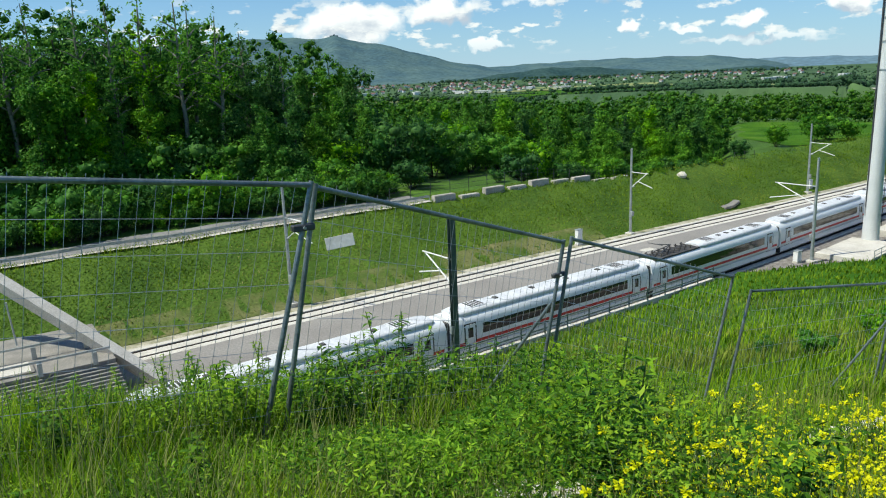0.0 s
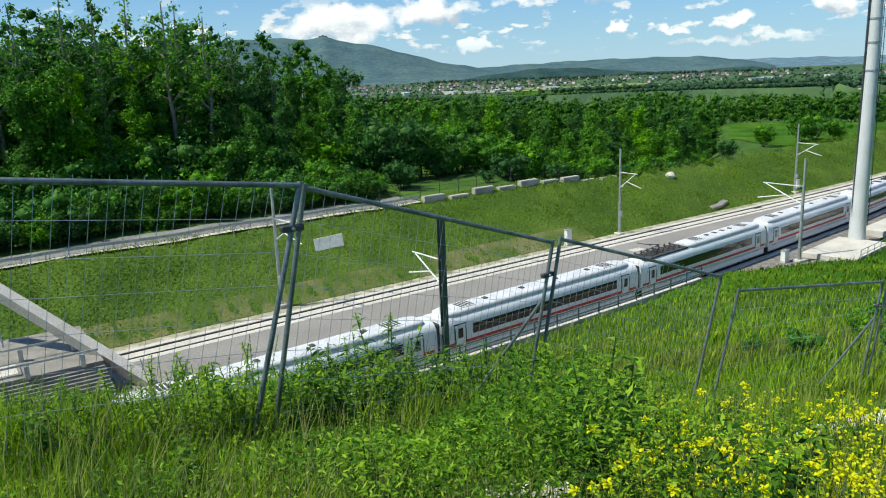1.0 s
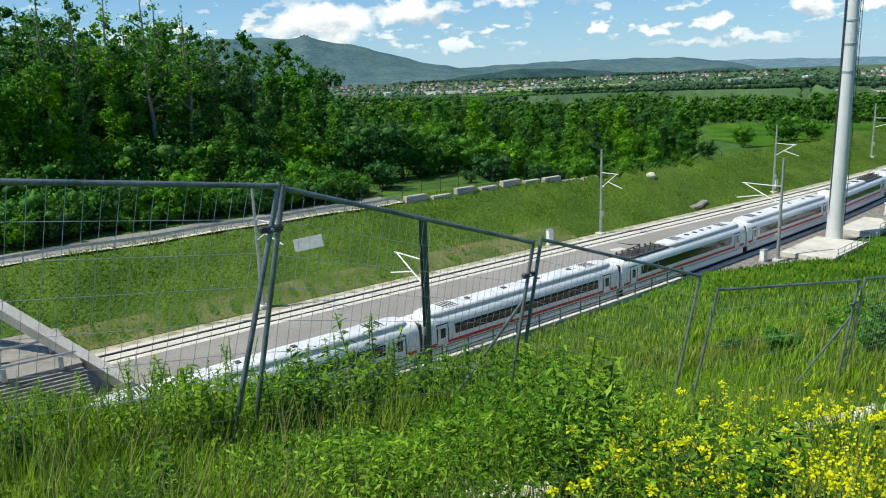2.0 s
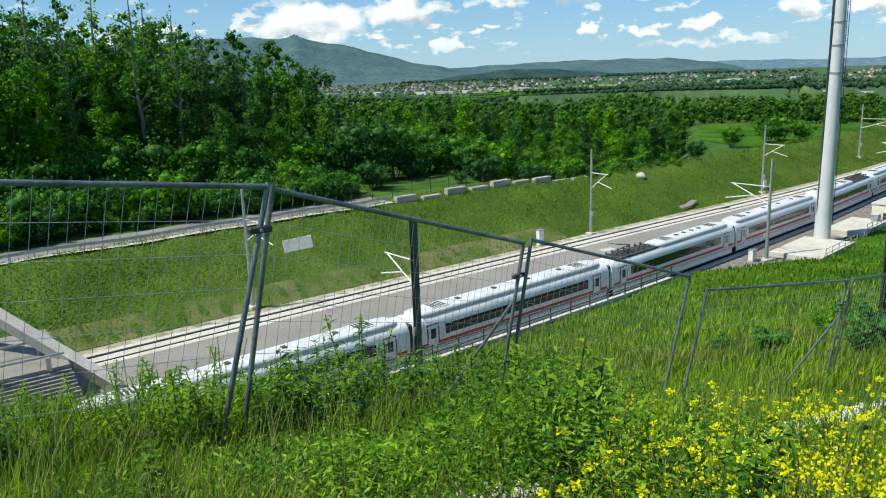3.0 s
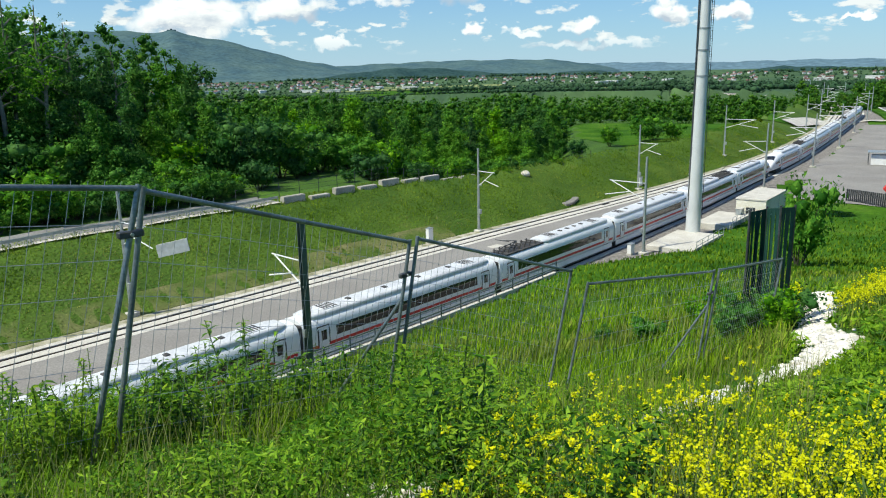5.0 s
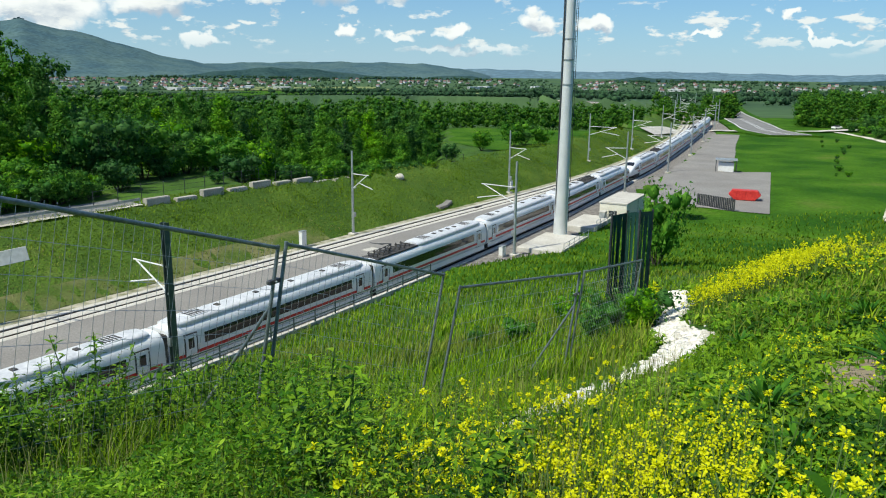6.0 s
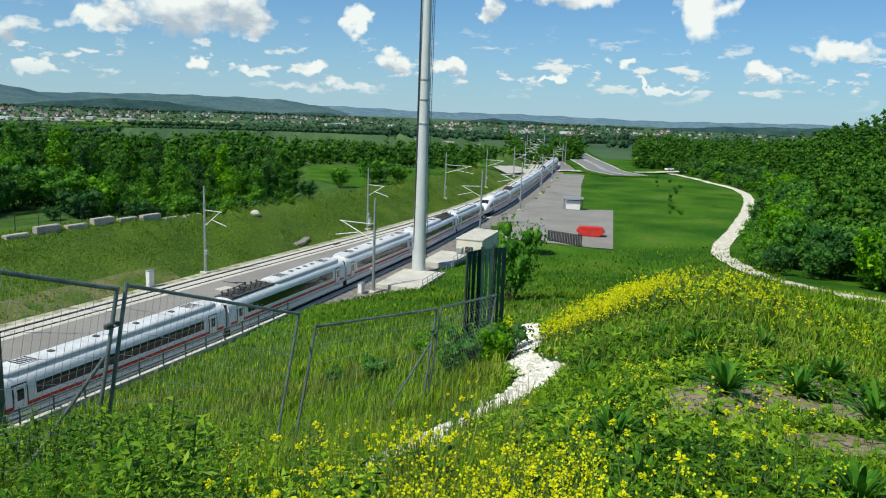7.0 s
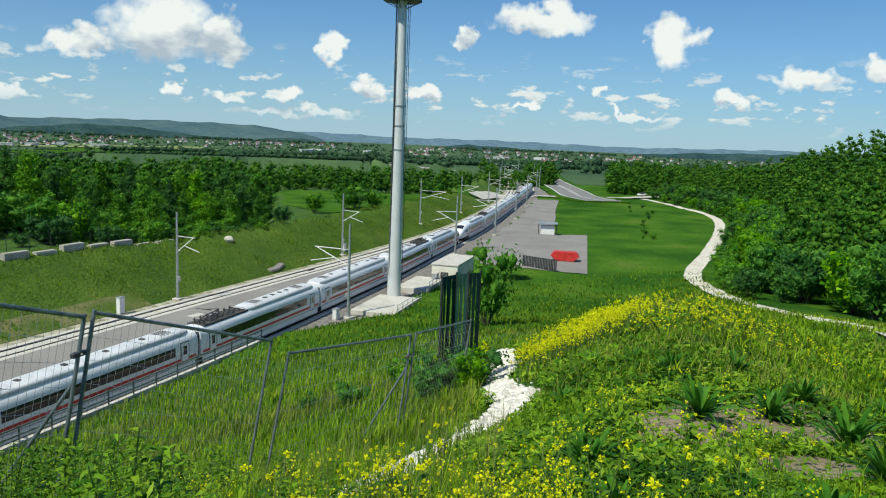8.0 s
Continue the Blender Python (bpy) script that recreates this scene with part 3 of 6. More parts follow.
            for k in range(6):
                f.append((2 * k, 2 * k + 2, 2 * k + 3, 2 * k + 1))
            mesh_ob("cab_window", v, f, M["train_glass"], car)
            part("headlight", bx(sgn * 0.72 - 0.14, sgn * 0.72 + 0.14, h - 0.85, h - 0.55, 1.5, 1.66, bevel=0.04), M["train_glass"], car)
    if kind == "end":
        v, f = [], []
        for i in range(6):
            y = h - 3.6 + i * 0.34
            hh = np.interp(y, [h - 5.5, h - 4, h - 2.8, h - 1.8], [3.02, 2.85, 2.55, 2.15])
            w = np.interp(y, [h - 5.5, h - 4, h - 2.8, h - 1.8], [1.45, 1.40, 1.32, 1.20])
            for k in range(9):
                xx = (k - 4) / 4 * 0.82
                z = 0.75 + hh * ((1 - abs(xx / w) ** 3) ** (1 / 3) + 1) / 2 + 0.02
                v.append((xx, y, z))
        for i in range(5):
            for k in range(8):
                f.append((i * 9 + k, i * 9 + k + 1, i * 9 + k + 10, i * 9 + k + 9))
        mesh_ob("windscreen", v, f, M["train_glass"], car, True)
    part("underframe", bx(-1.25, 1.25, -h + 0.2, h - (3.0 if kind == "end" else 0.2), 0.32, 0.95, bevel=0.05), M["train_under"], car)
    for y in (-h + 3.6, h - (5.4 if kind == "end" else 3.6)):
        bogie = part("bogie", bx(-1.15, 1.15, y - 1.6, y + 1.6, 0.25, 0.7, bevel=0.05), M["train_under"], car)
        for dy in (-1.25, 1.25):
            part("wheelset", tb((-0.8, y + dy, 0.46), (0.8, y + dy, 0.46), 0.455, seg=16), M["dark_steel"], bogie)
    for y in ([-h - 0.12] + ([h + 0.12] if kind != "end" else [])):
        part("gangway", bx(-1.2, 1.2, y - 0.22, y + 0.22, 1.0, 3.5, bevel=0.1), M["train_under"], car)
    return car


def build_train():
    cum = np.concatenate([[0], np.cumsum(np.hypot(*np.diff(NEAR, axis=0).T))])

    def on(s):
        return np.array([np.interp(s, cum, NEAR[:, 0]), np.interp(s, cum, NEAR[:, 1])])

    # one joint between cars stands beside the slope; the rest follow from it
    i = np.hypot(NEAR[:, 0] - 16.4, NEAR[:, 1] - 67.6).argmin()
    s0 = cum[i]
    proto = {k: build_car(k) for k in ("end", "mid", "panto")}
    used = set()

    def place(kind, sa, sb, flip):
        a, b = on(sa), on(sb)
        c, d = (a + b) / 2, b - a
        ang = math.degrees(math.atan2(-d[0], d[1])) + (180 if flip else 0)
        m = pose(c[0], c[1], 0.0, 0, 0, ang)
        if kind not in used:
            proto[kind].matrix_basis = m @ Matrix.Diagonal((TS, TS, TS, 1))
            used.add(kind)
        else:
            copy_thing(proto[kind], m)

    pitch_, end_ = 24.75 * TS, 25.3 * TS
    front = s0 + 3 * pitch_ + end_
    place("end", front - end_, front, False)
    kinds = ["panto", "mid", "panto", "mid", "mid", "mid"]
    flips = [True, False, False, True, False, True]
    s = front - end_
    for k, fl in zip(kinds, flips):
        if s - pitch_ < 1:
            break
        place(k, s - pitch_, s, fl)
        s -= pitch_
    s = front + 0.3
    place("end", s, s + end_, True)
    s += end_
    for k, fl in zip(["panto", "mid", "mid", "panto", "mid", "mid"], [False, False, True, True, False, False]):
        place(k, s, s + pitch_, fl)
        s += pitch_
    place("end", s, s + end_, False)


build_train()


# ---- overhead line masts ----
def build_mast(x, y, height, toward, reach, stout=False):
    """toward: unit vector from the mast to its track."""
    ang = math.degrees(math.atan2(toward[1], toward[0]))
    z = max(0.0, gz(x, y)) - 0.1
    mast = empty("catenary_mast", pose(x, y, z, 0, 0, ang), label="slim grey steel overhead-line mast with cantilever bracket", category="mast", group="overhead line masts")
    b = bmesh.new()
    if stout:  # a rolled beam, its shade put into the dark green-grey
        box(b, -0.2, -0.17, -0.2, 0.2, 0, height)
        box(b, 0.17, 0.2, -0.2, 0.2, 0, height)
        box(b, -0.168, 0.168, -0.012, 0.012, 0, height)
        tagged(mast, "stout green-grey steel beam mast with bracket, shade painted into its dark tone", "mast", "overhead line masts")
    else:
        tube(b, (0, 0, 0), (0, 0, height), 0.19, 0.12, 12)
    part("pole", b, M["mast_dark"] if stout else M["galv"], mast, smooth=False)
    part("foot", bx(-0.5, 0.5, -0.5, 0.5, -0.2, 0.25, bevel=0.04), M["concrete"], mast)
    lo, hi = height * 0.56, height * 0.73
    part("top_tube", tb((0.1, 0, hi), (reach + 0.3, 0, hi - 0.05), 0.05), M["white_paint"], mast)
    part("brace", tb((0.1, 0, lo), (reach, 0, hi - 0.08), 0.055), M["white_paint"], mast)
    part("steady_arm", tb((reach * 0.42, 0, lo + (hi - lo) * 0.42), (reach + 0.9, 0, lo + 0.1), 0.05), M["white_paint"], mast)
    for h in (lo, hi):
        part("insulator", tb((0.1, 0, h), (0.55, 0, h + (0.12 if h == lo else 0)), 0.09, 0.07, 10), M["galv"], mast)
    part("switch_box", bx(0.1, 0.4, -0.2, 0.2, 2.4, 3.0, bevel=0.03), M["galv"], mast)
    return mast


def masts():
    spots_far = [(-14.6, 69.0, 11.6), (24.2, 94.7, 11.0), (58.8, 119.2, 11.0), (93.1, 148.5, 10.8), (121.5, 172.5, 10.6)]
    spots_near = [(0.6, 49.2, 10.6), (39.1, 77.3, 11.1), (79.2, 113.6, 11.0), (104.6, 134.6, 10.8), (132.0, 161.0, 10.6)]
    for x, y, h in spots_far:
        i = np.hypot(FAR[:, 0] - x, FAR[:, 1] - y).argmin()
        d = FAR[i] - (x, y)
        build_mast(x, y, h, d / np.hypot(*d), float(np.hypot(*d)) - 0.3)
    for x, y, h in spots_near:
        i = np.hypot(NEAR[:, 0] - x, NEAR[:, 1] - y).argmin()
        d = NEAR[i] - (x, y)
        build_mast(x, y, h, d / np.hypot(*d), float(np.hypot(*d)) - 0.3, stout=x < 1)
    for k in range(5):
        for p, d0 in ((FAR, 4.2), (NEAR, -4.2)):
            q = offset(p, d0)
            s = np.concatenate([[0], np.cumsum(np.hypot(*np.diff(p, axis=0).T))])
            i0 = np.hypot(p[:, 0] - (125 if p is FAR else 128), p[:, 1] - (170 if p is FAR else 163)).argmin()
            i = np.searchsorted(s, s[i0] + 48 * (k + 1))
            if i < len(q):
                d = p[i] - q[i]
                build_mast(q[i, 0], q[i, 1], 10.6, d / np.hypot(*d), 3.9)


masts()


# ---- tall radio mast and small works beside the track ----
def build_radio_mast():
    m = empty("radio_mast", pose(49.3, 84.4, 0.0), label="tall tapered grey steel radio mast with ladder and platform", category="mast")
    h = 38.0
    cuts = [0, 10, 19.5, 22.5, 25.0, 28.0, 33.0, h]
    v, f = loft([[((0.90 - 0.0092 * z) * math.cos(math.tau * k / 24), (0.90 - 0.0092 * z) * math.sin(math.tau * k / 24), z) for k in range(24)] for z in cuts])
    shaft = mesh_ob("shaft", v, f, M["pole_steel"], m, True)
    shaft.data.set_sharp_from_angle(angle=radians(40))
    for z in (0.3, 19.5, 22.5, 25.0):
        r = 0.90 - 0.0092 * z + 0.06
        part("flange", tb((0, 0, z - 0.09), (0, 0, z + 0.09), r, r, 24), M["galv"], m)
    ladder = part("ladder", bx(0.98, 1.03, -0.25, -0.20, 2.0, h), M["dark_steel"], m)
    b = bx(0.98, 1.03, 0.20, 0.25, 2.0, h)
    for k in range(120):
        z = 2.2 + k * 0.3
        box(b, 0.99, 1.02, -0.22, 0.22, z - 0.015, z + 0.015)
    part("safety_cage", b, M["dark_steel"], ladder)
    b = bmesh.new()
    for k in range(36):
        tube(b, (1.0, 0.0, 3 + k), (0.6, 0, 3 + k), 0.02)
    part("bracket", b, M["dark_steel"], ladder)
    part("cable_run", bx(-0.86, -0.78, -0.12, 0.12, 3.0, h), M["dark_steel"], m)
    plat = part("platform", tb((0, 0, h - 0.15), (0, 0, h), 2.45, 2.45, 16), M["dark_steel"], m)
    b = bmesh.new()
    for k in range(16):
        a, c = math.tau * k / 16, math.tau * (k + 1) / 16
        tube(b, (2.4 * math.cos(a), 2.4 * math.sin(a), h), (2.4 * math.cos(a), 2.4 * math.sin(a), h + 1.1), 0.03)
        for z in (0.55, 1.1):
            tube(b, (2.4 * math.cos(a), 2.4 * math.sin(a), h + z), (2.4 * math.cos(c), 2.4 * math.sin(c), h + z), 0.025)
    part("guard_rail", b, M["dark_steel"], plat)
    b = bmesh.new()
    for k in range(8):
        a = math.tau * k / 8
        tube(b, (2.35 * math.cos(a), 2.35 * math.sin(a), h - 0.15), (0.6 * math.cos(a), 0.6 * math.sin(a), h - 1.0), 0.04)
    part("strut", b, M["dark_steel"], plat)
    part("mast_top", tb((0, 0, h), (0, 0, h + 4), 0.45, 0.4, 16), M["pole_steel"], m)


build_radio_mast()


# ---- leaning site fence on the hill ----
def vec(az, el, r):
    """A place by its bearing (left positive), elevation and level distance from the eye's first place."""
    a = radians(az)
    return Vector((-math.sin(a) * r, math.cos(a) * r, EYE + math.tan(radians(el)) * r))


def build_panel(tl, tr, bl, br):
    """A mesh panel from its four corners: top left and right, bottom left and right."""
    f = empty("site_fence", Matrix.Translation((bl + br) / 2), label="galvanised wire-mesh construction fence panel leaning in weeds", category="fence panel", group="site fence")
    o = (bl + br) / 2
    tl, tr, bl, br = tl - o, tr - o, bl - o, br - o
    part("post", tb(bl, tl + (tl - bl).normalized() * 0.03, 0.021, seg=12), M["fence_tube"], f)
    part("post", tb(br, tr + (tr - br).normalized() * 0.03, 0.021, seg=12), M["fence_tube"], f)
    part("top_tube", tb(tl, tr, 0.021, seg=12), M["fence_tube"], f)
    n = 32
    for k in range(1, n):
        u = k / n
        part("wire", tb((bl + (tl - bl) * 0.05).lerp(br + (tr - br) * 0.05, u), tl.lerp(tr, u) + Vector((0, 0, 0.05)), 0.0020, seg=3), M["galv"], f)
    for k in range(1, 8):
        u = k / 8
        part("wire", tb(bl.lerp(tl, u), br.lerp(tr, u), 0.0024, seg=3), M["galv"], f)
    return f


def build_clamp(p, a):
    c = empty("fence_clamp", pose(p.x, p.y, p.z, 0, 0, a), label="dark steel clamp joining two fence posts", category="clamp", group="fence clamps")
    part("plate", bx(-0.09, 0.09, -0.03, 0.03, -0.025, 0.025, bevel=0.008), M["dark_steel"], c)
    part("bolt", tb((0, -0.05, 0), (0, 0.05, 0), 0.012), M["galv"], c)


def fence():
    p1t, p1b = vec(9.8, -7.7, 5.7), vec(15.3, -26.5, 5.45)
    p1t2, p1b2 = vec(9.5, -7.9, 5.75), vec(13.6, -26.5, 5.55)
    p0t, p0b = vec(46.0, -3.4, 5.45), vec(48.0, -23.0, 5.3)
    p2t, p2b = vec(-9.35, -12.8, 8.3), vec(-7.2, -24.6, 8.1)
    p2t2, p2b2 = vec(-9.95, -12.55, 8.35), vec(-7.9, -24.6, 8.15)
    p3t, p3b = vec(-21.73, -15.06, 11.1), vec(-19.6, -26.4, 10.8)
    p4t, p4b = vec(-23.0, -15.98, 11.1), vec(-20.9, -27.0, 10.7)
    p5t, p5b = vec(-32.1, -14.6, 13.9), vec(-31.2, -22.3, 13.6)
    p5t2, p5b2 = vec(-32.45, -14.5, 13.95), vec(-31.5, -22.3, 13.65)
    p6t, p6b = vec(-36.57, -13.4, 17.2), vec(-35.8, -19.8, 16.9)
    build_panel(p0t, p1t, p0b, p1b)
    build_panel(p1t2, p2t, p1b2, p2b)
    build_panel(p2t2, p3t, p2b2, p3b)
    build_panel(p4t, p5t, p4b, p5b)
    build_panel(p5t2, p6t, p5b2, p6b)
    build_clamp(p2t.lerp(p2b, 0.2), 40)
    build_clamp(p5t.lerp(p5b, 0.2), 40)
    build_clamp(p1t.lerp(p1b, 0.16), 30)
    # raking props behind the joints
    for t, bt, u, az_ in ((p2t, p2b, 0.35, -6.0), (p5t, p5b, 0.3, -29.4)):
        a = t.lerp(bt, u)
        e = Vector((bt.x - 0.55, bt.y + 0.35, bt.z))
        s = empty("fence_prop", label="raking steel tube propping the fence", category="prop", group="fence props")
        part("tube", tb(a, e, 0.02, seg=10), M["fence_tube"], s)
    # sign hung on the second panel
    c = vec(7.95, -12.1, 5.95)
    s = empty("fence_sign", look(c, (0, 0, EYE), 0) @ pose(0, 0, 0, 0, 0, -8), label="small pale printed plate wired to the fence", category="sign")
    part("plate", bx(-0.115, 0.115, -0.05, 0.05, -0.003, 0.003, bevel=0.002), M["sign_white"], s)
    part("mark", tb((-0.085, -0.02, 0.004), (-0.07, 0.005, 0.004), 0.004, seg=4), M["ink"], s)
    part("mark", tb((-0.085, 0.03, 0.004), (-0.07, 0.005, 0.004), 0.004, seg=4), M["ink"], s)
    part("lettering_bar", bx(-0.05, 0.02, 0.008, 0.028, 0.003, 0.005), M["ink"], s)
    part("lettering_bar", bx(-0.05, 0.075, -0.028, -0.006, 0.003, 0.005), M["ink"], s)


fence()


# ---- trees ----
ICO = bmesh.new()
bmesh.ops.create_icosphere(ICO, subdivisions=1, radius=1.0)
ICO_V = np.array([q.co[:] for q in ICO.verts])
ICO_F = np.array([[q.index for q in t.verts] for t in ICO.faces])
ICO.free()


def leaf_cloud(rng, centres, radii, n, size, flat=0.85, core=0.6):
    """Three-cornered leaf sprays round a heap of rounded clumps, each with a dense heart."""
    k = rng.choice(len(centres), n, p=(radii ** 2) / (radii ** 2).sum())
    d = rng.normal(size=(n, 3))
    d /= np.linalg.norm(d, axis=1)[:, None]
    rad = radii[k] * (0.48 + 0.76 * rng.uniform(0, 1, n) ** 0.8)
    c = centres[k] + d * rad[:, None] * np.array([1, 1, flat])
    a = rng.normal(size=(n, 3)) * 0.7 + d * 1.0 + np.array([0, 0, 0.35])
    a /= np.linalg.norm(a, axis=1)[:, None]
    b = np.cross(a, rng.normal(size=(n, 3)))
    b /= np.linalg.norm(b, axis=1)[:, None]
    e = np.cross(a, b)
    s = size * rng.uniform(0.5, 1.4, n)[:, None]
    v = np.stack([c + b * s * 1.15, c - b * s * 0.75 + e * s * 0.7, c - b * s * 0.75 - e * s * 0.7], 1).reshape(-1, 3)
    m = len(centres)
    lump = radii[:, None, None] * core * rng.uniform(0.75, 1.1, (m, 12, 1))
    hv = (centres[:, None, :] + ICO_V[None] * lump * np.array([1, 1, flat])).reshape(-1, 3)
    hf = (ICO_F[None] + 12 * np.arange(m)[:, None, None]).reshape(-1, 3) + 3 * n
    return np.concatenate([v, hv]), np.concatenate([np.arange(3 * n).reshape(-1, 3), hf])


def fast_mesh(name, v, f, material):
    me = bpy.data.meshes.new(name)
    n, k = len(f), f.shape[1]
    me.vertices.add(len(v))
    me.vertices.foreach_set("co", np.asarray(v, np.float32).ravel())
    me.loops.add(n * k)
    me.loops.foreach_set("vertex_index", np.asarray(f, np.int32).ravel())
    me.polygons.add(n)
    me.polygons.foreach_set("loop_start", np.arange(0, n * k, k, dtype=np.int32))
    me.materials.append(material)
    me.update(calc_edges=True)
    return me


def build_tree(seed, height, width, leaf, n=2200, size=0.42, bole=0.25, bark="bark", conic=0.0, name="tree", label="", sparse=False):
    rng = np.random.default_rng(seed)
    t = empty(name, label=label, category="tree", group="wood")
    # trunk and limbs
    b = bmesh.new()
    r0 = height * 0.014 + 0.05
    pts = [Vector((rng.normal() * 0.012 * height * k / 5, rng.normal() * 0.012 * height * k / 5, height * 0.95 * k / 5)) for k in range(6)]
    pts[0].x = pts[0].y = 0
    pts[0].z = -0.6
    for k in range(5):
        tube(b, pts[k], pts[k + 1], r0 * (1 - 0.17 * k), r0 * (1 - 0.17 * (k + 1)), 7)
    tips = []
    for k in range(11 if not sparse else 16):
        u = rng.uniform(bole, 0.9)
        o = pts[0].lerp(pts[5], u)
        a = k * 2.4 + rng.uniform(-0.4, 0.4)
        reach = width * (1.05 - 0.6 * u if conic else math.sqrt(max(0.08, 1 - ((u - bole - 0.25) / 0.8) ** 2))) * rng.uniform(0.55, 0.95)
        e = o + Vector((math.cos(a) * reach, math.sin(a) * reach, reach * rng.uniform(0.25, 0.7)))
        mid = o.lerp(e, 0.5) + Vector((0, 0, 0.08 * reach))
        tube(b, o, mid, r0 * 0.35, r0 * 0.22, 5)
        tube(b, mid, e, r0 * 0.22, r0 * 0.06, 5)
        tips.append((e, reach))
    part("trunk", b, M[bark], t)
    cs, rs = [], []
    for e, reach in tips:
        for q in range(3):
            f = 1 - 0.3 * q
            cs.append((e.x * f + rng.normal() * 0.25, e.y * f + rng.normal() * 0.25, e.z - 0.2 * q * reach * 0.5 + rng.normal() * 0.3))
            rs.append(width * rng.uniform(0.24, 0.42) * (1.15 - 0.45 * e.z / height))
    for q in range(14):
        u = bole + 0.12 + (0.99 - bole - 0.12) * q / 13
        cs.append((rng.normal() * width * 0.16, rng.normal() * width * 0.16, height * u))
        rs.append(width * (0.62 - 0.42 * q / 13 if conic else 0.56 - 0.30 * q / 13) * rng.uniform(0.8, 1.1))
    cs, rs = np.array(cs), np.array(rs)
    if sparse:
        rs *= 0.7
    v, f = leaf_cloud(rng, cs, rs, n, size, core=0.02 if sparse else 0.55)
    crown = new("crown", fast_mesh("crown", v, f, M[leaf]))
    crown.parent = t
    return t


def build_shrub(seed, height, width, leaf, n=1400, size=0.2):
    rng = np.random.default_rng(seed)
    t = empty("shrub", label="leafy green shrub with an uneven outline", category="shrub", group="shrubs")
    b = bmesh.new()
    cs, rs = [], []
    for k in range(9):
        a = k * 2.4
        e = Vector((math.cos(a) * width * rng.uniform(0.2, 0.75), math.sin(a) * width * rng.uniform(0.2, 0.75), height * rng.uniform(0.45, 0.85)))
        tube(b, (e.x * 0.1, e.y * 0.1, -0.2), e, 0.06, 0.02, 5)
        for q in (1.0, 0.6):
            cs.append(tuple(e * q))
            rs.append(min(width, height) * rng.uniform(0.26, 0.42))
    part("trunk", b, M["bark"], t)
    v, f = leaf_cloud(rng, np.array(cs), np.array(rs), n, size)
    v[:, 2] = np.maximum(v[:, 2], 0.02)
    crown = new("foliage", fast_mesh("foliage", v, f, M[leaf]))
    crown.parent = t
    return t


rng = np.random.default_rng(11)
KINDS = []
for sd, (h, w, lf) in enumerate([(22, 4.2, "leaf_mid"), (24, 3.8, "leaf_light"), (20, 4.6, "leaf_mid"), (17, 4.4, "leaf_mid"), (14, 4.2, "leaf_light"), (23, 3.2, "leaf_light")]):
    KINDS.append((h, build_tree(sd + 3, h, w, lf, 7600, 0.22, 0.06, label="tall broadleaved tree in dense green leaf at the wood's edge")))
SPARSE = build_tree(40, 25, 3.2, "leaf_light", 900, 0.2, 0.45, "birch", sparse=True, label="thin tall tree with almost bare pale branches")
SHRUBS = [build_shrub(60, 5.0, 3.2, "leaf_light", 1300, 0.17), build_shrub(61, 6.5, 4.2, "leaf_mid", 1600, 0.2), build_shrub(62, 3.6, 3.0, "leaf_mid", 1150, 0.15)]
placed = set()


def plant(ob, x, y, scale, z=None):
    m = Matrix.LocRotScale((x, y, gz(x, y) if z is None else z), Euler((0, 0, rng.uniform(0, 6.28))), None)
    if ob.name not in placed:
        placed.add(ob.name)
        ob.matrix_basis = m
        ob.scale = (scale,) * 3
        return ob
    c = copy_thing(ob, m)
    c.scale = (scale * rng.uniform(0.92, 1.08), scale * rng.uniform(0.92, 1.08), scale)
    return c


def polar(az, r):
    return -math.sin(radians(az)) * r, math.cos(radians(az)) * r


# skyline height (elevation from the eye) of the wood by bearing
SKY_AZ = [-34, -20, -16.5, -13, -7, -1, 4.5, 6.5, 9, 12, 15, 18.5, 22, 40]
SKY_EL = [-2.0, -2.0, -1.5, -2.0, -1.9, -1.5, -1.0, 0.6, 2.1, 2.5, 3.3, 3.9, 4.7, 5.0]


STAND_C, STAND_R, STAND_TRUNK = [], [], []


def stand_tree(x, y, h, w):
    """A tree of the closed wood: its clumps go into one joined mesh."""
    g = gz(x, y)
    w = w * rng.uniform(0.75, 1.15)
    for q in range(15):
        u = 0.14 + 0.83 * q / 14
        k = math.sin(math.pi * min(1, 0.22 + 0.74 * u)) * w
        a = q * 2.4 + rng.uniform(-0.5, 0.5)
        o = rng.uniform(0.35, 0.75)
        STAND_C.append((x + math.cos(a) * k * o, y + math.sin(a) * k * o, g + h * u + rng.normal() * 0.4))
        STAND_R.append(w * rng.uniform(0.26, 0.44) * (1.2 - 0.5 * u))
    STAND_TRUNK.append((x, y, g, h))


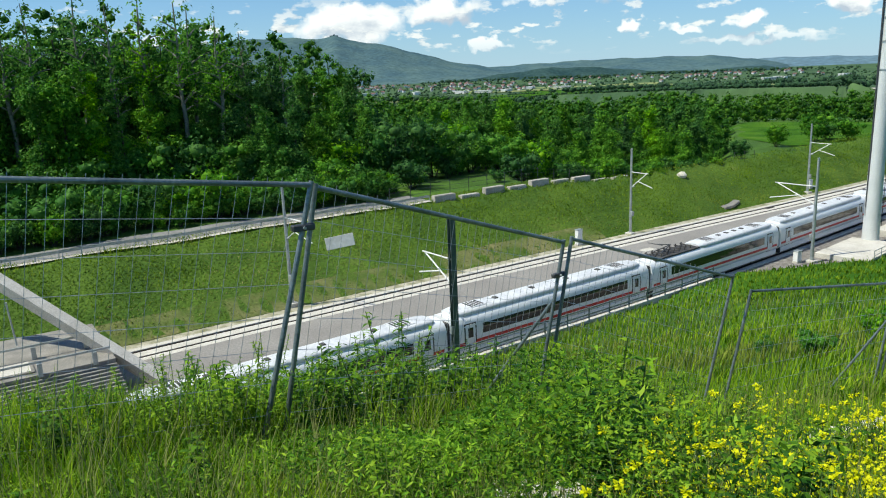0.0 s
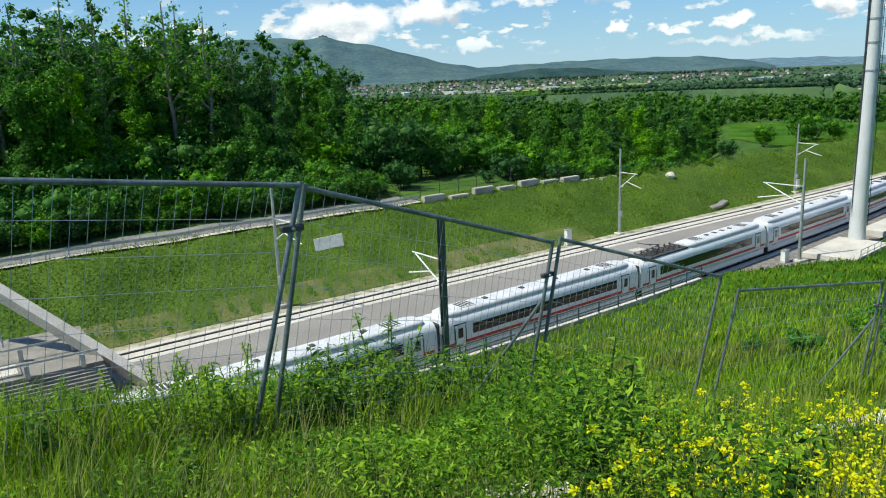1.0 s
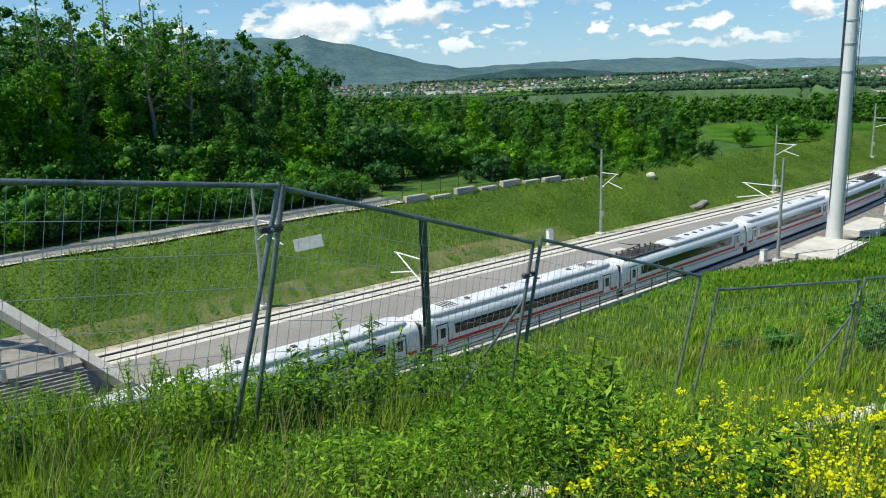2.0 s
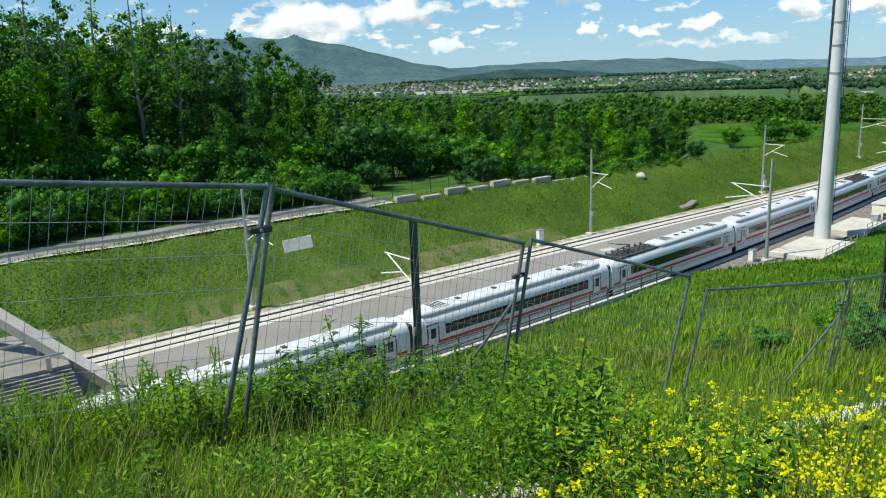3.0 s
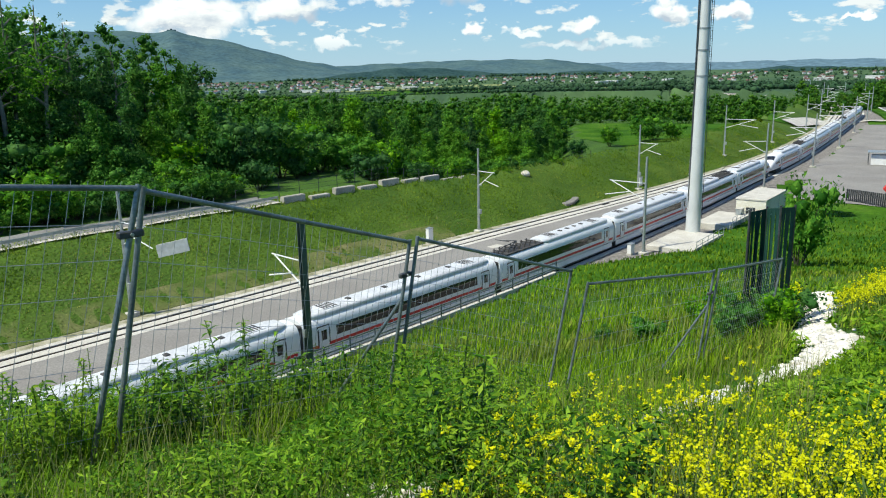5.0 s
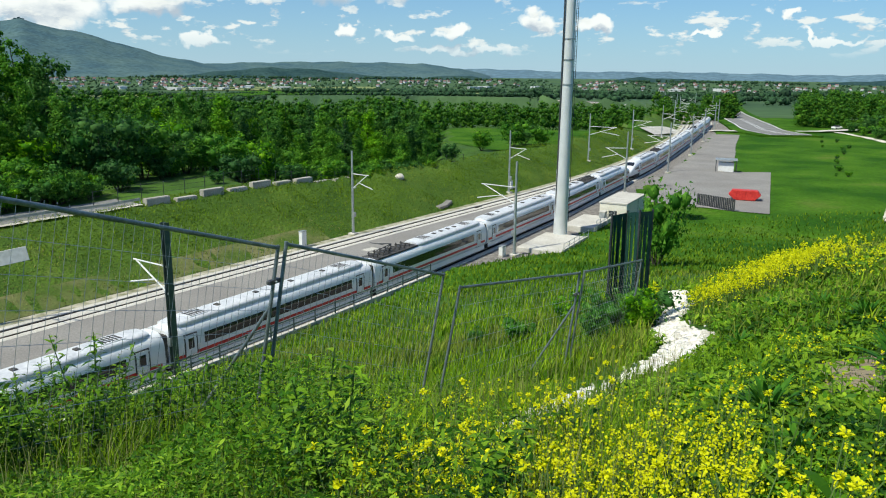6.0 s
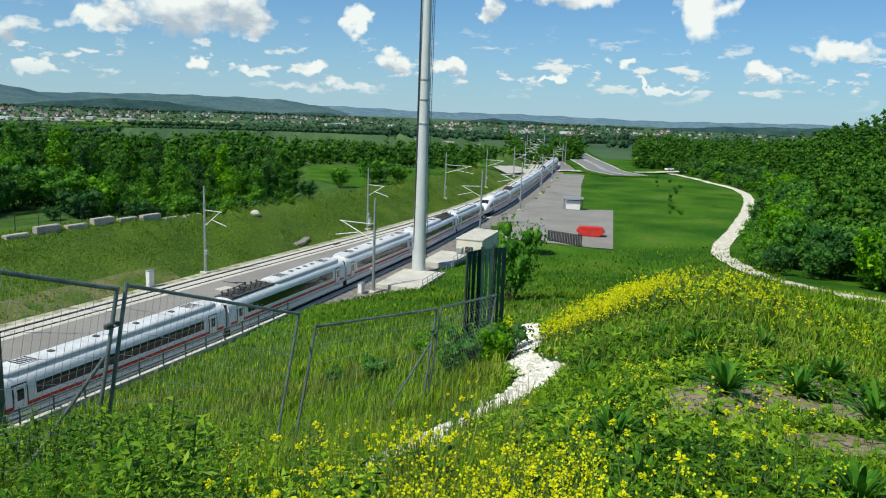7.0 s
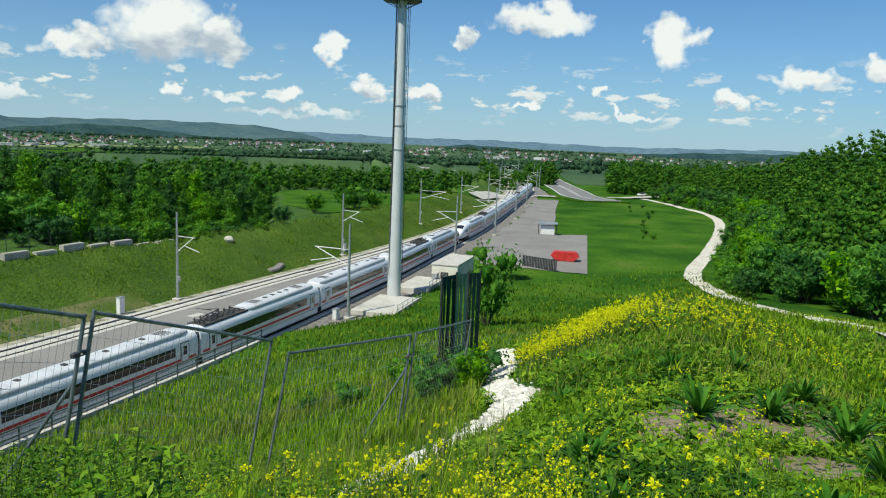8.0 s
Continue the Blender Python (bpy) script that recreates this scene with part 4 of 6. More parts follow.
def forest():
    # the high wood on the left
    for row, r0 in enumerate((106, 114, 123, 133, 145, 158)):
        az = 46.0
        while az > 5:
            x, y = polar(az, r0 + rng.uniform(-4, 4))
            g = gz(x, y)
            top = EYE + math.tan(radians(np.interp(az, SKY_AZ, SKY_EL) - (4.5 if row == 0 else 2.0 if row == 1 else 0.7 if row == 2 else 0))) * math.hypot(x, y) + rng.uniform(-1.2, 2.6)
            if row < 3:
                h, ob = KINDS[rng.integers(0, 6)]
                plant(ob, x, y, max(8, top - g) / h)
            else:
                stand_tree(x, y, max(8, top - g), 4.3)
            az -= rng.uniform(1.5, 2.6)
    for az, r0, hh in ((20.5, 110, 28), (18.2, 108, 27), (17.4, 112, 26.5), (15.6, 107, 25), (27.5, 106, 27), (11.3, 112, 20), (14.0, 111, 23), (24.5, 109, 28), (22.6, 108, 27), (29.0, 108, 27)):
        x, y = polar(az, r0)
        plant(SPARSE, x, y, hh / 25)
    # the middle wood over the valley
    for row, (r0, a0, a1) in enumerate(((140, 7, 1.0), (152, 7, -1.5), (166, 7, -3.2), (182, 7, -7.0), (200, 6, -20), (212, 6, -20.5), (228, 5, -20.5), (246, 5, -21), (266, 4, -21), (300, 2, -36), (330, 2, -40), (370, 2, -41), (415, 2, -41))):
        az = a0
        while az > a1:
            x, y = polar(az, r0 + rng.uniform(-7, 7))
            g = gz(x, y)
            top = EYE + math.tan(radians(np.interp(az, SKY_AZ, SKY_EL) - 0.2 - (1.6 if row < 2 else 0.9 if row < 5 else 0.35 if row < 7 else 0))) * math.hypot(x, y) - rng.uniform(0, 3.0)
            hh = min(max(7, top - g), 23)
            if row < 5:
                h, ob = KINDS[rng.integers(0, 5)]
                plant(ob, x, y, hh / h)
            else:
                stand_tree(x, y, hh, 4.6)
            az -= rng.uniform(1.3, 2.1) * (165 / r0) * 1.15
    for r0, a0, a1, el in ((152, -8.5, -20.5, -4.6), (166, -5.0, -20.8, -3.4), (181, -4.6, -20.8, -2.6), (192, -4.4, -20.8, -2.2)):
        az = a0
        while az > a1:
            x, y = polar(az, r0 + rng.uniform(-5, 5))
            hh = EYE + math.tan(radians(el + rng.uniform(-0.5, 0.3))) * r0 - gz(x, y)
            if r0 < 175:
                h, ob = KINDS[rng.integers(2, 5)]
                plant(ob, x, y, max(5, hh) / h)
            else:
                stand_tree(x, y, max(5, hh), 4.4)
            az -= rng.uniform(1.5, 2.3)
    # clumps between the bank and the meadow
    for az, r0, hh in ((-2.2, 158, 13), (-3.6, 163, 14), (-5.0, 160, 13), (0.4, 150, 12), (-6.6, 164, 13.5), (-8.2, 158, 12), (-17.5, 172, 14), (-15.5, 165, 13), (-19, 178, 13), (-13.8, 158, 11.5), (-12, 170, 12), (-10.5, 162, 9), (-17, 156, 10), (-18.7, 165, 11), (-14.6, 172, 13), (-11.2, 180, 14), (-9.5, 185, 14), (-19.8, 182, 12), (-16.2, 180, 14)):
        x, y = polar(az, r0)
        h, ob = KINDS[rng.integers(2, 5)]
        plant(ob, x, y, hh / h)


forest()


def shrubs():
    for az, r0, hh, k in ((5.5, 112, 8.5, 1), (3.3, 114, 9.5, 1), (2.0, 117, 10, 1), (-1.0, 124, 7.5, 0), (-0.4, 128, 8.5, 0), (-5.6, 127, 7.5, 0), (-7.3, 128, 7.5, 0), (-8.4, 131, 6.5, 1), (-6.5, 132, 7, 2), (-2.4, 127, 6.5, 0), (-3.6, 131, 5.5, 0), (-4.7, 126, 5.0, 2), (0.5, 121, 8.5, 1), (-3.0, 136, 6.0, 2),
                          (8.2, 108, 7, 0), (11, 105, 6, 2), (12.6, 106, 6.5, 0), (14.5, 104, 7, 0), (16.4, 105, 8, 0), (18.5, 104, 9, 1), (20, 103, 7.5, 0), (22.5, 103, 8.5, 0), (24, 102, 6, 2), (26, 101, 7.5, 0), (28.5, 102, 6, 2), (31, 101, 7, 0)):
        x, y = polar(az, r0)
        base = {0: 5.0, 1: 6.5, 2: 3.6}[k]
        plant(SHRUBS[k], x, y, hh / base)
    for d in (23.5, 26.0):  # thicket along the road's far side
        line = even(offset(FAR, d)[FAR[:, 0] < 8], 1.7)
        for x, y in line:
            if x < -75:
                continue
            j = int(rng.integers(0, 3))
            plant(SHRUBS[j], x + rng.uniform(-0.8, 0.8), y + rng.uniform(-0.8, 0.8), rng.uniform(1.8, 4.0) * (1.0 if d < 25 else 1.4) / (5.0, 6.5, 3.6)[j])
    for k in range(70):  # scrub between the bank and the valley wood
        i = np.abs(FAR[:, 0] - rng.uniform(-6, 72)).argmin()
        x, y = offset(FAR, rng.uniform(21.5, 46))[i]
        az = math.degrees(math.atan2(-x, y))
        if -4.4 < az < -1.8:
            continue
        j = int(rng.integers(0, 3))
        plant(SHRUBS[j], x, y, rng.uniform(1.8, 4.6) / (5.0, 6.5, 3.6)[j])
    for az, r0, hh, k in ((-24.1, 186, 5.2, 1), (-26.4, 200, 7, 1), (-28.6, 205, 5, 2), (-27.2, 206, 6, 1)):
        x, y = polar(az, r0)
        plant(SHRUBS[k], x, y, hh / {1: 6.5, 2: 3.6}[k])


shrubs()


WHITE_PATH = [(20, 2), (31.7, 14.0), (43.6, 24.0), (55.5, 33.8), (74, 51), (102.5, 78.5), (128, 95), (160, 116), (190, 138), (207, 155), (222, 178), (232, 195), (240, 212)]


def right_wood():
    # wooded slope beside the white path
    path = even(spline(WHITE_PATH, 20), 5.0)
    t = tangents(path)
    for row in range(12):
        for i in range(0, len(path)):
            off = 5.0 + row * 6.5 + rng.uniform(-2, 2)
            x, y = path[i, 0] + t[i, 1] * off + rng.uniform(-2, 2), path[i, 1] - t[i, 0] * off + rng.uniform(-2, 2)
            r0 = math.hypot(x, y)
            if r0 < 40 or (off < 10 and r0 < 95):
                continue
            az = math.degrees(math.atan2(-x, y))
            lim = np.interp(az, [-90, -75, -63.7, -61.6, -58.3, -55.9, -50], [4.0, 3.4, 2.0, 1.2, -0.1, -0.9, -1.4])
            want = EYE + math.tan(radians(lim)) * r0 - gz(x, y)
            hh = min(want * (1.0 if row > 4 else 0.8), 4.0 + row * 3.4) * rng.uniform(0.85, 1.02)
            if hh < 2.0:
                continue
            if row < 2:
                k = int(rng.integers(0, 2))
                plant(SHRUBS[k], x, y, hh / (5.0, 6.5)[k])
            else:
                stand_tree(x, y, hh, min(4.4, hh * 0.5))
    # woods beyond the fields
    for k in range(170):
        az = rng.uniform(-58, -46.2)
        r0 = rng.uniform(340, 520)
        x, y = polar(az, r0)
        stand_tree(x, y, rng.uniform(9, 13), 5)
    for k in range(40):
        az = rng.uniform(-42.0, -40.0)
        x, y = polar(az, rng.uniform(380, 430))
        stand_tree(x, y, rng.uniform(8, 12), 4)


right_wood()


def build_stand():
    r2 = np.random.default_rng(5)
    c, r = np.array(STAND_C), np.array(STAND_R)
    v, f = leaf_cloud(r2, c, r, 520000, 0.33, core=0.66)
    ob = new("woodland", fast_mesh("woodland", v, f, M["leaf_mid"]))
    ob.data.materials.append(M["leaf_dark"])
    ob.data.polygons.foreach_set("material_index", np.minimum(np.where(np.arange(len(f)) < 520000, r2.integers(0, 8, len(f)), 1), 1).astype(np.int32))
    tagged(ob, "closed canopy of broadleaved woodland in early summer leaf", "woodland", kind="stuff")


build_stand()


# ---- hills and far country ----
def ridge(name, az0, az1, prof, r0, r1, material, label, seed):
    az = np.arange(az0, az1, -0.25)
    el = np.interp(-az, [-p[0] for p in prof], [p[1] for p in prof])
    el = el + 0.03 * np.sin(az * 1.9 + seed) + 0.015 * np.sin(az * 4.3 + 2 * seed)
    v, f = [], []
    steps = [(r0, 0.0), (r0 + (r1 - r0) * 0.3, 0.25), (r0 + (r1 - r0) * 0.6, 0.6), (r0 + (r1 - r0) * 0.85, 0.9), (r1, 1.0), (r1 + 60, 0.9)]
    for a, e in zip(az, el):
        for k, (r, u) in enumerate(steps):
            x, y = polar(a, r)
            base = -46 + EYE - 15
            top = EYE + math.tan(radians(e)) * r1
            wob = (14 * wobble(x, y, 0.004, seed) + 8 * wobble(x, y, 0.011, seed)) * (1 if 0 < u < 1 and k < 5 else 0)
            v.append((x, y, base + (top - base) * u + wob * (top - base) / 250))
    n = len(steps)
    for i in range(len(az) - 1):
        for k in range(n - 1):
            f.append((i * n + k, (i + 1) * n + k, (i + 1) * n + k + 1, i * n + k + 1))
    return tagged(mesh_ob(name, v, f, material, smooth=True), label, "hill", kind="structure")


# backdrop ridges; their blue tone is painted haze, palest on the farthest
ridge("backdrop_hill", 30, -12, [(30, 2.6), (16.4, 2.67), (13.7, 2.9), (10.9, 2.97), (8.5, 2.81), (7.3, 2.99), (6.1, 2.64), (3.7, 2.23), (1.2, 1.53), (-1.3, 0.82), (-4.2, 0.3), (-10, -0.6), (-12, -1.3)], 3200, 4300, M["hill"], "wooded hill with a castle-topped summit, haze painted in as blue-green", 1.0)
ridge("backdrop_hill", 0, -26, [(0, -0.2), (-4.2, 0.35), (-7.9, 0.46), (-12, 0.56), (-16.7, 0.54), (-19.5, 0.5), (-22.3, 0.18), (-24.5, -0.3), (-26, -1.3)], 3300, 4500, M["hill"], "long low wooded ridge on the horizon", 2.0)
ridge("backdrop_hill", 40, -100, [(40, 0.3), (-15, 0.1), (-25, 0.16), (-30, 0.03), (-38, 0.08), (-47, -0.05), (-58, 0.15), (-100, 0.2)], 4400, 4850, M["hill_far_haze"], "far horizon ridge with blue haze painted into its colour", 3.0)


# dark far woods, with the blue of hazy air painted into their green
M["wooded_rise_haze"] = mat("wooded_rise_haze", (0.026, 0.058, 0.062), (0.045, 0.085, 0.080), 0.010, 0.08, 1.0, 0.0, spec=0.0)
ridge("backdrop_rise", 6, -27, [(6, -1.3), (3, -0.75), (-2, -0.55), (-5, -0.2), (-8.5, 0.12), (-12, 0.0), (-15, -0.35), (-19, -0.55), (-23, -0.3), (-27, -1.2)], 3250, 3450, M["wooded_rise_haze"], "low dark wooded rise beyond the valley towns", 4.0)
ridge("backdrop_rise", -31, -44, [(-31, -1.2), (-33, -0.6), (-35.5, -0.3), (-39, -0.45), (-42, -0.8), (-44, -1.3)], 3250, 3450, M["wooded_rise_haze"], "dark wooded knoll behind the far villages", 5.0)
ridge("backdrop_rise", -43, -75, [(-43, -1.2), (-47, -0.6), (-52, -0.25), (-58, -0.1), (-75, 0.1)], 3250, 3450, M["wooded_rise_haze"], "long dark wooded rise on the horizon", 6.0)


def far_country():
    """Hedges, copses, towns and fields on the valley floor."""
    r2 = np.random.default_rng(21)
    cs, rs = [], []
    for k in range(1500):
        az = r2.uniform(-62, 34)
        r = 560 * (3200 / 560) ** r2.uniform(0, 1)
        x, y = polar(az, r)
        if k % 3 == 0:  # a hedge or copse
            n, dx, dy = r2.integers(4, 12), r2.normal(), r2.normal() * 0.3
            for q in range(n):
                xx, yy = x + q * 9 * dx, y + q * 9 * dy
                cs.append((xx, yy, gz(xx, yy) + 2.5))
                rs.append(r2.uniform(2.5, 5))
        else:
            cs.append((x, y, gz(x, y) + 3))
            rs.append(r2.uniform(2, 4.5))
    # larger far woods
    for az, r, w, d in ((-14, 1500, 260, 45), (-20, 3150, 500, 60), (-33, 1700, 220, 50), (-6, 3150, 400, 60), (-46, 1500, 300, 60), (-53, 1200, 400, 90), (-40, 3150, 400, 60), (3, 1700, 200, 40), (-28, 1300, 260, 50), (-58, 1000, 400, 90)):
        x0, y0 = polar(az, r)
        tx, ty = math.cos(radians(az)), math.sin(radians(az))
        for q in range(150):
            u, v_ = r2.uniform(-1, 1), r2.normal() * 0.9
            x, y = x0 + tx * w * u - ty * d * v_, y0 + ty * w * u + tx * d * v_
            cs.append((x, y, gz(x, y) + 4 + 6 * (1 - u * u)))
            rs.append(r2.uniform(3, 9.5))
    # trees among the towns and on the farther fields
    for k in range(1700):
        x, y = polar(r2.uniform(-60, 14), r2.uniform(2050, 3250))
        cs.append((x, y, gz(x, y) + 2.5))
        rs.append(r2.uniform(2.5, 6.5))
    cs, rs = np.array(cs), np.array(rs)
    v, f = leaf_cloud(r2, cs, rs, 130000, 1.1, 0.8, core=0.78)
    ob = new("distant_trees", fast_mesh("distant_trees", v, f, M["far_wood"]))
    tagged(ob, "hedges and copses scattered over the far valley", "trees", kind="stuff")
    # fields of other greens
    for k in range(90):
        az, r = r2.uniform(-60, 30), 800 * 4 ** r2.uniform(0, 1)
        x0, y0 = polar(az, r)
        w, d = r2.uniform(40, 130) * (1 + r / 1500), r2.uniform(30, 70) * (1 + r / 1200)
        n = 10
        v, f = [], []
        for i in range(n + 1):
            for j in range(n + 1):
                x, y = x0 + w * (i / n - 0.5) * 2, y0 + d * (j / n - 0.5) * 2
                v.append((x, y, gz(x, y) + 0.6 + 0.0004 * r))
        for i in range(n):
            for j in range(n):
                a = i * (n + 1) + j
                f.append((a, a + n + 1, a + n + 2, a + 1))
        if max(q[2] for q in v) - min(q[2] for q in v) > 5 or r < 700:
            continue
        o = mesh_ob("field", v, f, M[("field", "crop_pale", "valley")[k % 3]])
        tagged(o, ("deep green field", "pale yellow-green crop field", "mown meadow")[k % 3], "field", kind="structure")
    # towns
    h = empty("house", label="small white house with a red-brown tiled roof far across the valley", category="house", group="valley towns")
    part("wall", bx(-5, 5, -4, 4, -2, 5.5), M["house_wall"], h)
    b = bmesh.new()
    vs = [b.verts.new(p) for p in ((-5.4, -4.5, 5.4), (5.4, -4.5, 5.4), (5.4, 4.5, 5.4), (-5.4, 4.5, 5.4), (-5.4, 0, 9.2), (5.4, 0, 9.2))]
    for q in ((0, 1, 5, 4), (2, 3, 4, 5), (1, 2, 5), (3, 0, 4), (3, 2, 1, 0)):
        b.faces.new([vs[i] for i in q])
    part("roof", b, M["roof_tile"], h)
    hall = empty("hall", label="long pale industrial hall with a flat roof", category="hall", group="valley towns")
    part("wall", bx(-24, 24, -9, 9, -2, 7), M["house_wall"], hall)
    part("roof", bx(-24.5, 24.5, -9.5, 9.5, 7, 7.8), M["white_paint"], hall)
    first = {id(h): True, id(hall): True}
    spots = []
    for az0, az1, r0, r1, n in ((9, -9, 2250, 3000, 115), (-9, -27, 2500, 3200, 60), (-31, -48, 2300, 3150, 75), (-48, -58, 2500, 3100, 18)):
        for k in range(n):
            spots.append((h, r2.uniform(az1, az0), r2.uniform(r0, r1)))
    for az, r in ((-3.5, 2150), (-5.2, 2200), (-1.8, 2180), (-50, 2250), (-49, 2300), (-23.5, 2400), (-28, 2500), (-7, 2350), (-9.3, 2300), (1.5, 2250), (5.0, 2300), (-41, 2500), (-38, 2400), (-24.2, 2450), (-49.6, 2200)):
        spots.append((hall, az, r))
    for ob, az, r in spots:
        x, y = polar(az, r)
        m = pose(x, y, gz(x, y), 0, 0, r2.uniform(0, 180))
        if first[id(ob)]:
            ob.matrix_basis = m
            first[id(ob)] = False
        else:
            copy_thing(ob, m)
    # summit ruin on the hill
    x, y = polar(7.3, 4300)
    z = EYE + math.tan(radians(2.99)) * 4300
    c = empty("castle", pose(x, y, z - 8), label="small castle ruin on the far summit", category="castle")
    # the ruin takes the hill's haze-tinted colour
    part("keep", bx(-5, 5, -5, 5, 0, 15), M["hill"], c)
    part("wall", bx(-22, 22, -6, 6, 0, 10), M["hill"], c)


M["crop_pale"] = mat("crop_pale", (0.20, 0.24, 0.08), (0.26, 0.29, 0.11), 0.02, 0.2, 0.95, 0.0)
far_country()


# ---- draped strips and patches on the ground ----
def patch(name, cx, cy, rx, ry, turn, material, label, lift=0.03, kind="structure", seed=0, n=40, rings=6):
    v, f = [(cx, cy, gz(cx, cy) + lift)], []
    ct, st = math.cos(turn), math.sin(turn)
    px, py = [], []
    for q in range(1, rings + 1):
        for k in range(n):
            a = math.tau * k / n
            w = (1 + 0.18 * math.sin(3 * a + seed) + 0.12 * math.sin(7 * a + 2 * seed) + 0.08 * math.sin(13 * a)) * q / rings
            x, y = rx * w * math.cos(a), ry * w * math.sin(a)
            px.append(cx + x * ct - y * st)
            py.append(cy + x * st + y * ct)
    pz = ground(np.array(px), np.array(py)) + lift
    v += list(zip(px, py, pz))
    f += [(0, 1 + k, 1 + (k + 1) % n) for k in range(n)]
    for q in range(rings - 1):
        for k in range(n):
            a, b = 1 + q * n + k, 1 + q * n + (k + 1) % n
            f.append((a, a + n, b + n, b))
    return tagged(mesh_ob(name, v, f, material, smooth=True), label, name.split("_")[-1], kind=kind)


def trail(name, pts, w0, w1, material, label, lift=0.04, wob=0.25, step=0.4, level=None):
    p = even(spline(pts, 20), step)
    n = len(p)
    w = np.linspace(w0, w1, n)
    t = tangents(p)
    nrm = np.stack([-t[:, 1], t[:, 0]], 1)
    s = np.arange(n) * step
    v = []
    for k in range(5):
        u = k / 4 - 0.5
        o = u * w * (1 + wob * np.sin(s * 1.9 + k) + wob * 0.6 * np.sin(s * 4.7 + 2 * k))
        q = p + nrm * o[:, None]
        z = ground(q[:, 0], q[:, 1]) + lift if level is None else np.full(n, level)
        v += list(zip(q[:, 0], q[:, 1], z))
    f = [(k * n + i, k * n + i + 1, (k + 1) * n + i + 1, (k + 1) * n + i) for k in range(4) for i in range(n - 1)]
    f = [tuple(reversed(q)) for q in f]
    o = mesh_ob(name, v, f, material, smooth=True)
    return tagged(o, label, "path", kind="structure")


TRAIL = [(20.5, 25.2), (17.6, 22.5), (15.7, 19.6), (12.5, 15.4), (10.25, 12.85), (8.85, 10.4), (7.6, 9.3), (5.9, 8.55), (4.4, 7.2), (2.75, 5.55), (2.2, 5.37), (1.3, 4.6), (0.45, 4.5)]
trail("gravel_trail", TRAIL, 0.95, 0.45, M["gravel"], "narrow trail of white limestone rubble through the grass", 0.02, 0.3, 0.25)
trail("white_path", WHITE_PATH, 2.9, 2.7, M["gravel"], "winding pale gravel path between field and wood", 0.12, 0.08, 1.5)


def sheet(name, corners, n, material, label, category, lift=0.1):
    """A four-cornered sheet laid on the ground."""
    a, b, c, d = [np.array(q, float) for q in corners]
    us = np.linspace(0, 1, n + 1)
    v, f = [], []
    U, V = np.meshgrid(us, us, indexing="ij")
    P = (a[None, None] * (1 - U[..., None]) + b[None, None] * U[..., None]) * (1 - V[..., None]) + (d[None, None] * (1 - U[..., None]) + c[None, None] * U[..., None]) * V[..., None]
    z = ground(P[..., 0], P[..., 1]) + lift
    v = list(zip(P[..., 0].ravel(), P[..., 1].ravel(), z.ravel()))
    for i in range(n):
        for j in range(n):
            q = i * (n + 1) + j
            f.append((q, q + n + 1, q + n + 2, q + 1))
    return tagged(mesh_ob(name, v, f, material, smooth=True), label, category, kind="structure")


sheet("yard", [(77, 103), (88.5, 88.5), (127, 128), (107, 138)], 10, M["asphalt"], "grey paved yard beside the railway", "yard", 0.10)
trail("access_road", [(96, 115), (108, 131), (121, 144), (140, 163), (158, 182), (176, 200), (190, 214)], 16, 9, M["asphalt"], "grey access road curving along the railway", 0.14, 0.0, 2.0)
sheet("meadow", [(80, 170), (150, 205), (150, 262), (75, 262)], 12, M["field"], "smooth bright green meadow above the railway bank", "meadow", 0.15)
sheet("meadow", [(6, 143), (15, 143), (19, 162), (8, 162)], 8, M["field"], "bright green clearing between the trees", "meadow", 0.15)


def saplings():
    for k in range(16):
        u, v_ = rng.uniform(0, 1), rng.uniform(0, 1)
        x, y = 128 + 70 * u + 20 * v_, 108 + 62 * u + 28 * v_
        j = int(rng.integers(0, 3))
        plant(SHRUBS[j], x, y, rng.uniform(0.7, 1.5) / (5.0, 6.5, 3.6)[j])


saplings()


def highway():
    p = [(206, 200), (214, 221), (232, 246), (262, 288), (305, 345), (360, 410), (402, 452)]
    trail("road", p, 15, 15, M["road"], "dark dual carriageway running to the horizon", 0.5, 0.0, 4.0, 0.7)
    e = even(spline(p, 20), 4.0)
    tagged(ribbon("embankment", e, -11, 11, 0.62, M["field"], 16.0), "grassy embankment carrying the road", "embankment", kind="structure")
    for d, w in ((-7.0, 0.5), (-0.6, 0.3), (0.6, 0.3), (7.0, 0.5)):
        q = offset(even(spline(p, 20), 4.0), d)
        o = ribbon("road_line", q, -w / 2, w / 2, 0.76, M["white_paint"])
        tagged(o, "white line along the carriageway", "road line", kind="structure")
    trail("side_road", [(150, 205), (185, 232), (206, 222), (240, 214), (290, 212)], 5, 5, M["concrete"], "pale side road crossing beside the carriageway", 0.6, 0.0, 3.0)
    for u in (0.9, 1.6, 2.2, 3.1):
        x, y = 214 + 34 * u, 219 - 3 * u
        c = empty("car", pose(x, y, gz(x, y) + 0.75, 0, 0, 95), label="small parked white car beside the far road", category="car", group="far cars")
        part("body", bx(-0.9, 0.9, -2.1, 2.1, 0.3, 0.95, bevel=0.12), M["white_paint"], c)
        part("cabin", bx(-0.75, 0.75, -1.1, 1.3, 0.95, 1.5, bevel=0.15), M["train_glass"], c)
        for wx in (-0.85, 0.85):
            for wy in (-1.3, 1.3):
                part("wheel", tb((wx - 0.1, wy, 0.32), (wx + 0.1, wy, 0.32), 0.32, seg=12), M["train_under"], c)


highway()


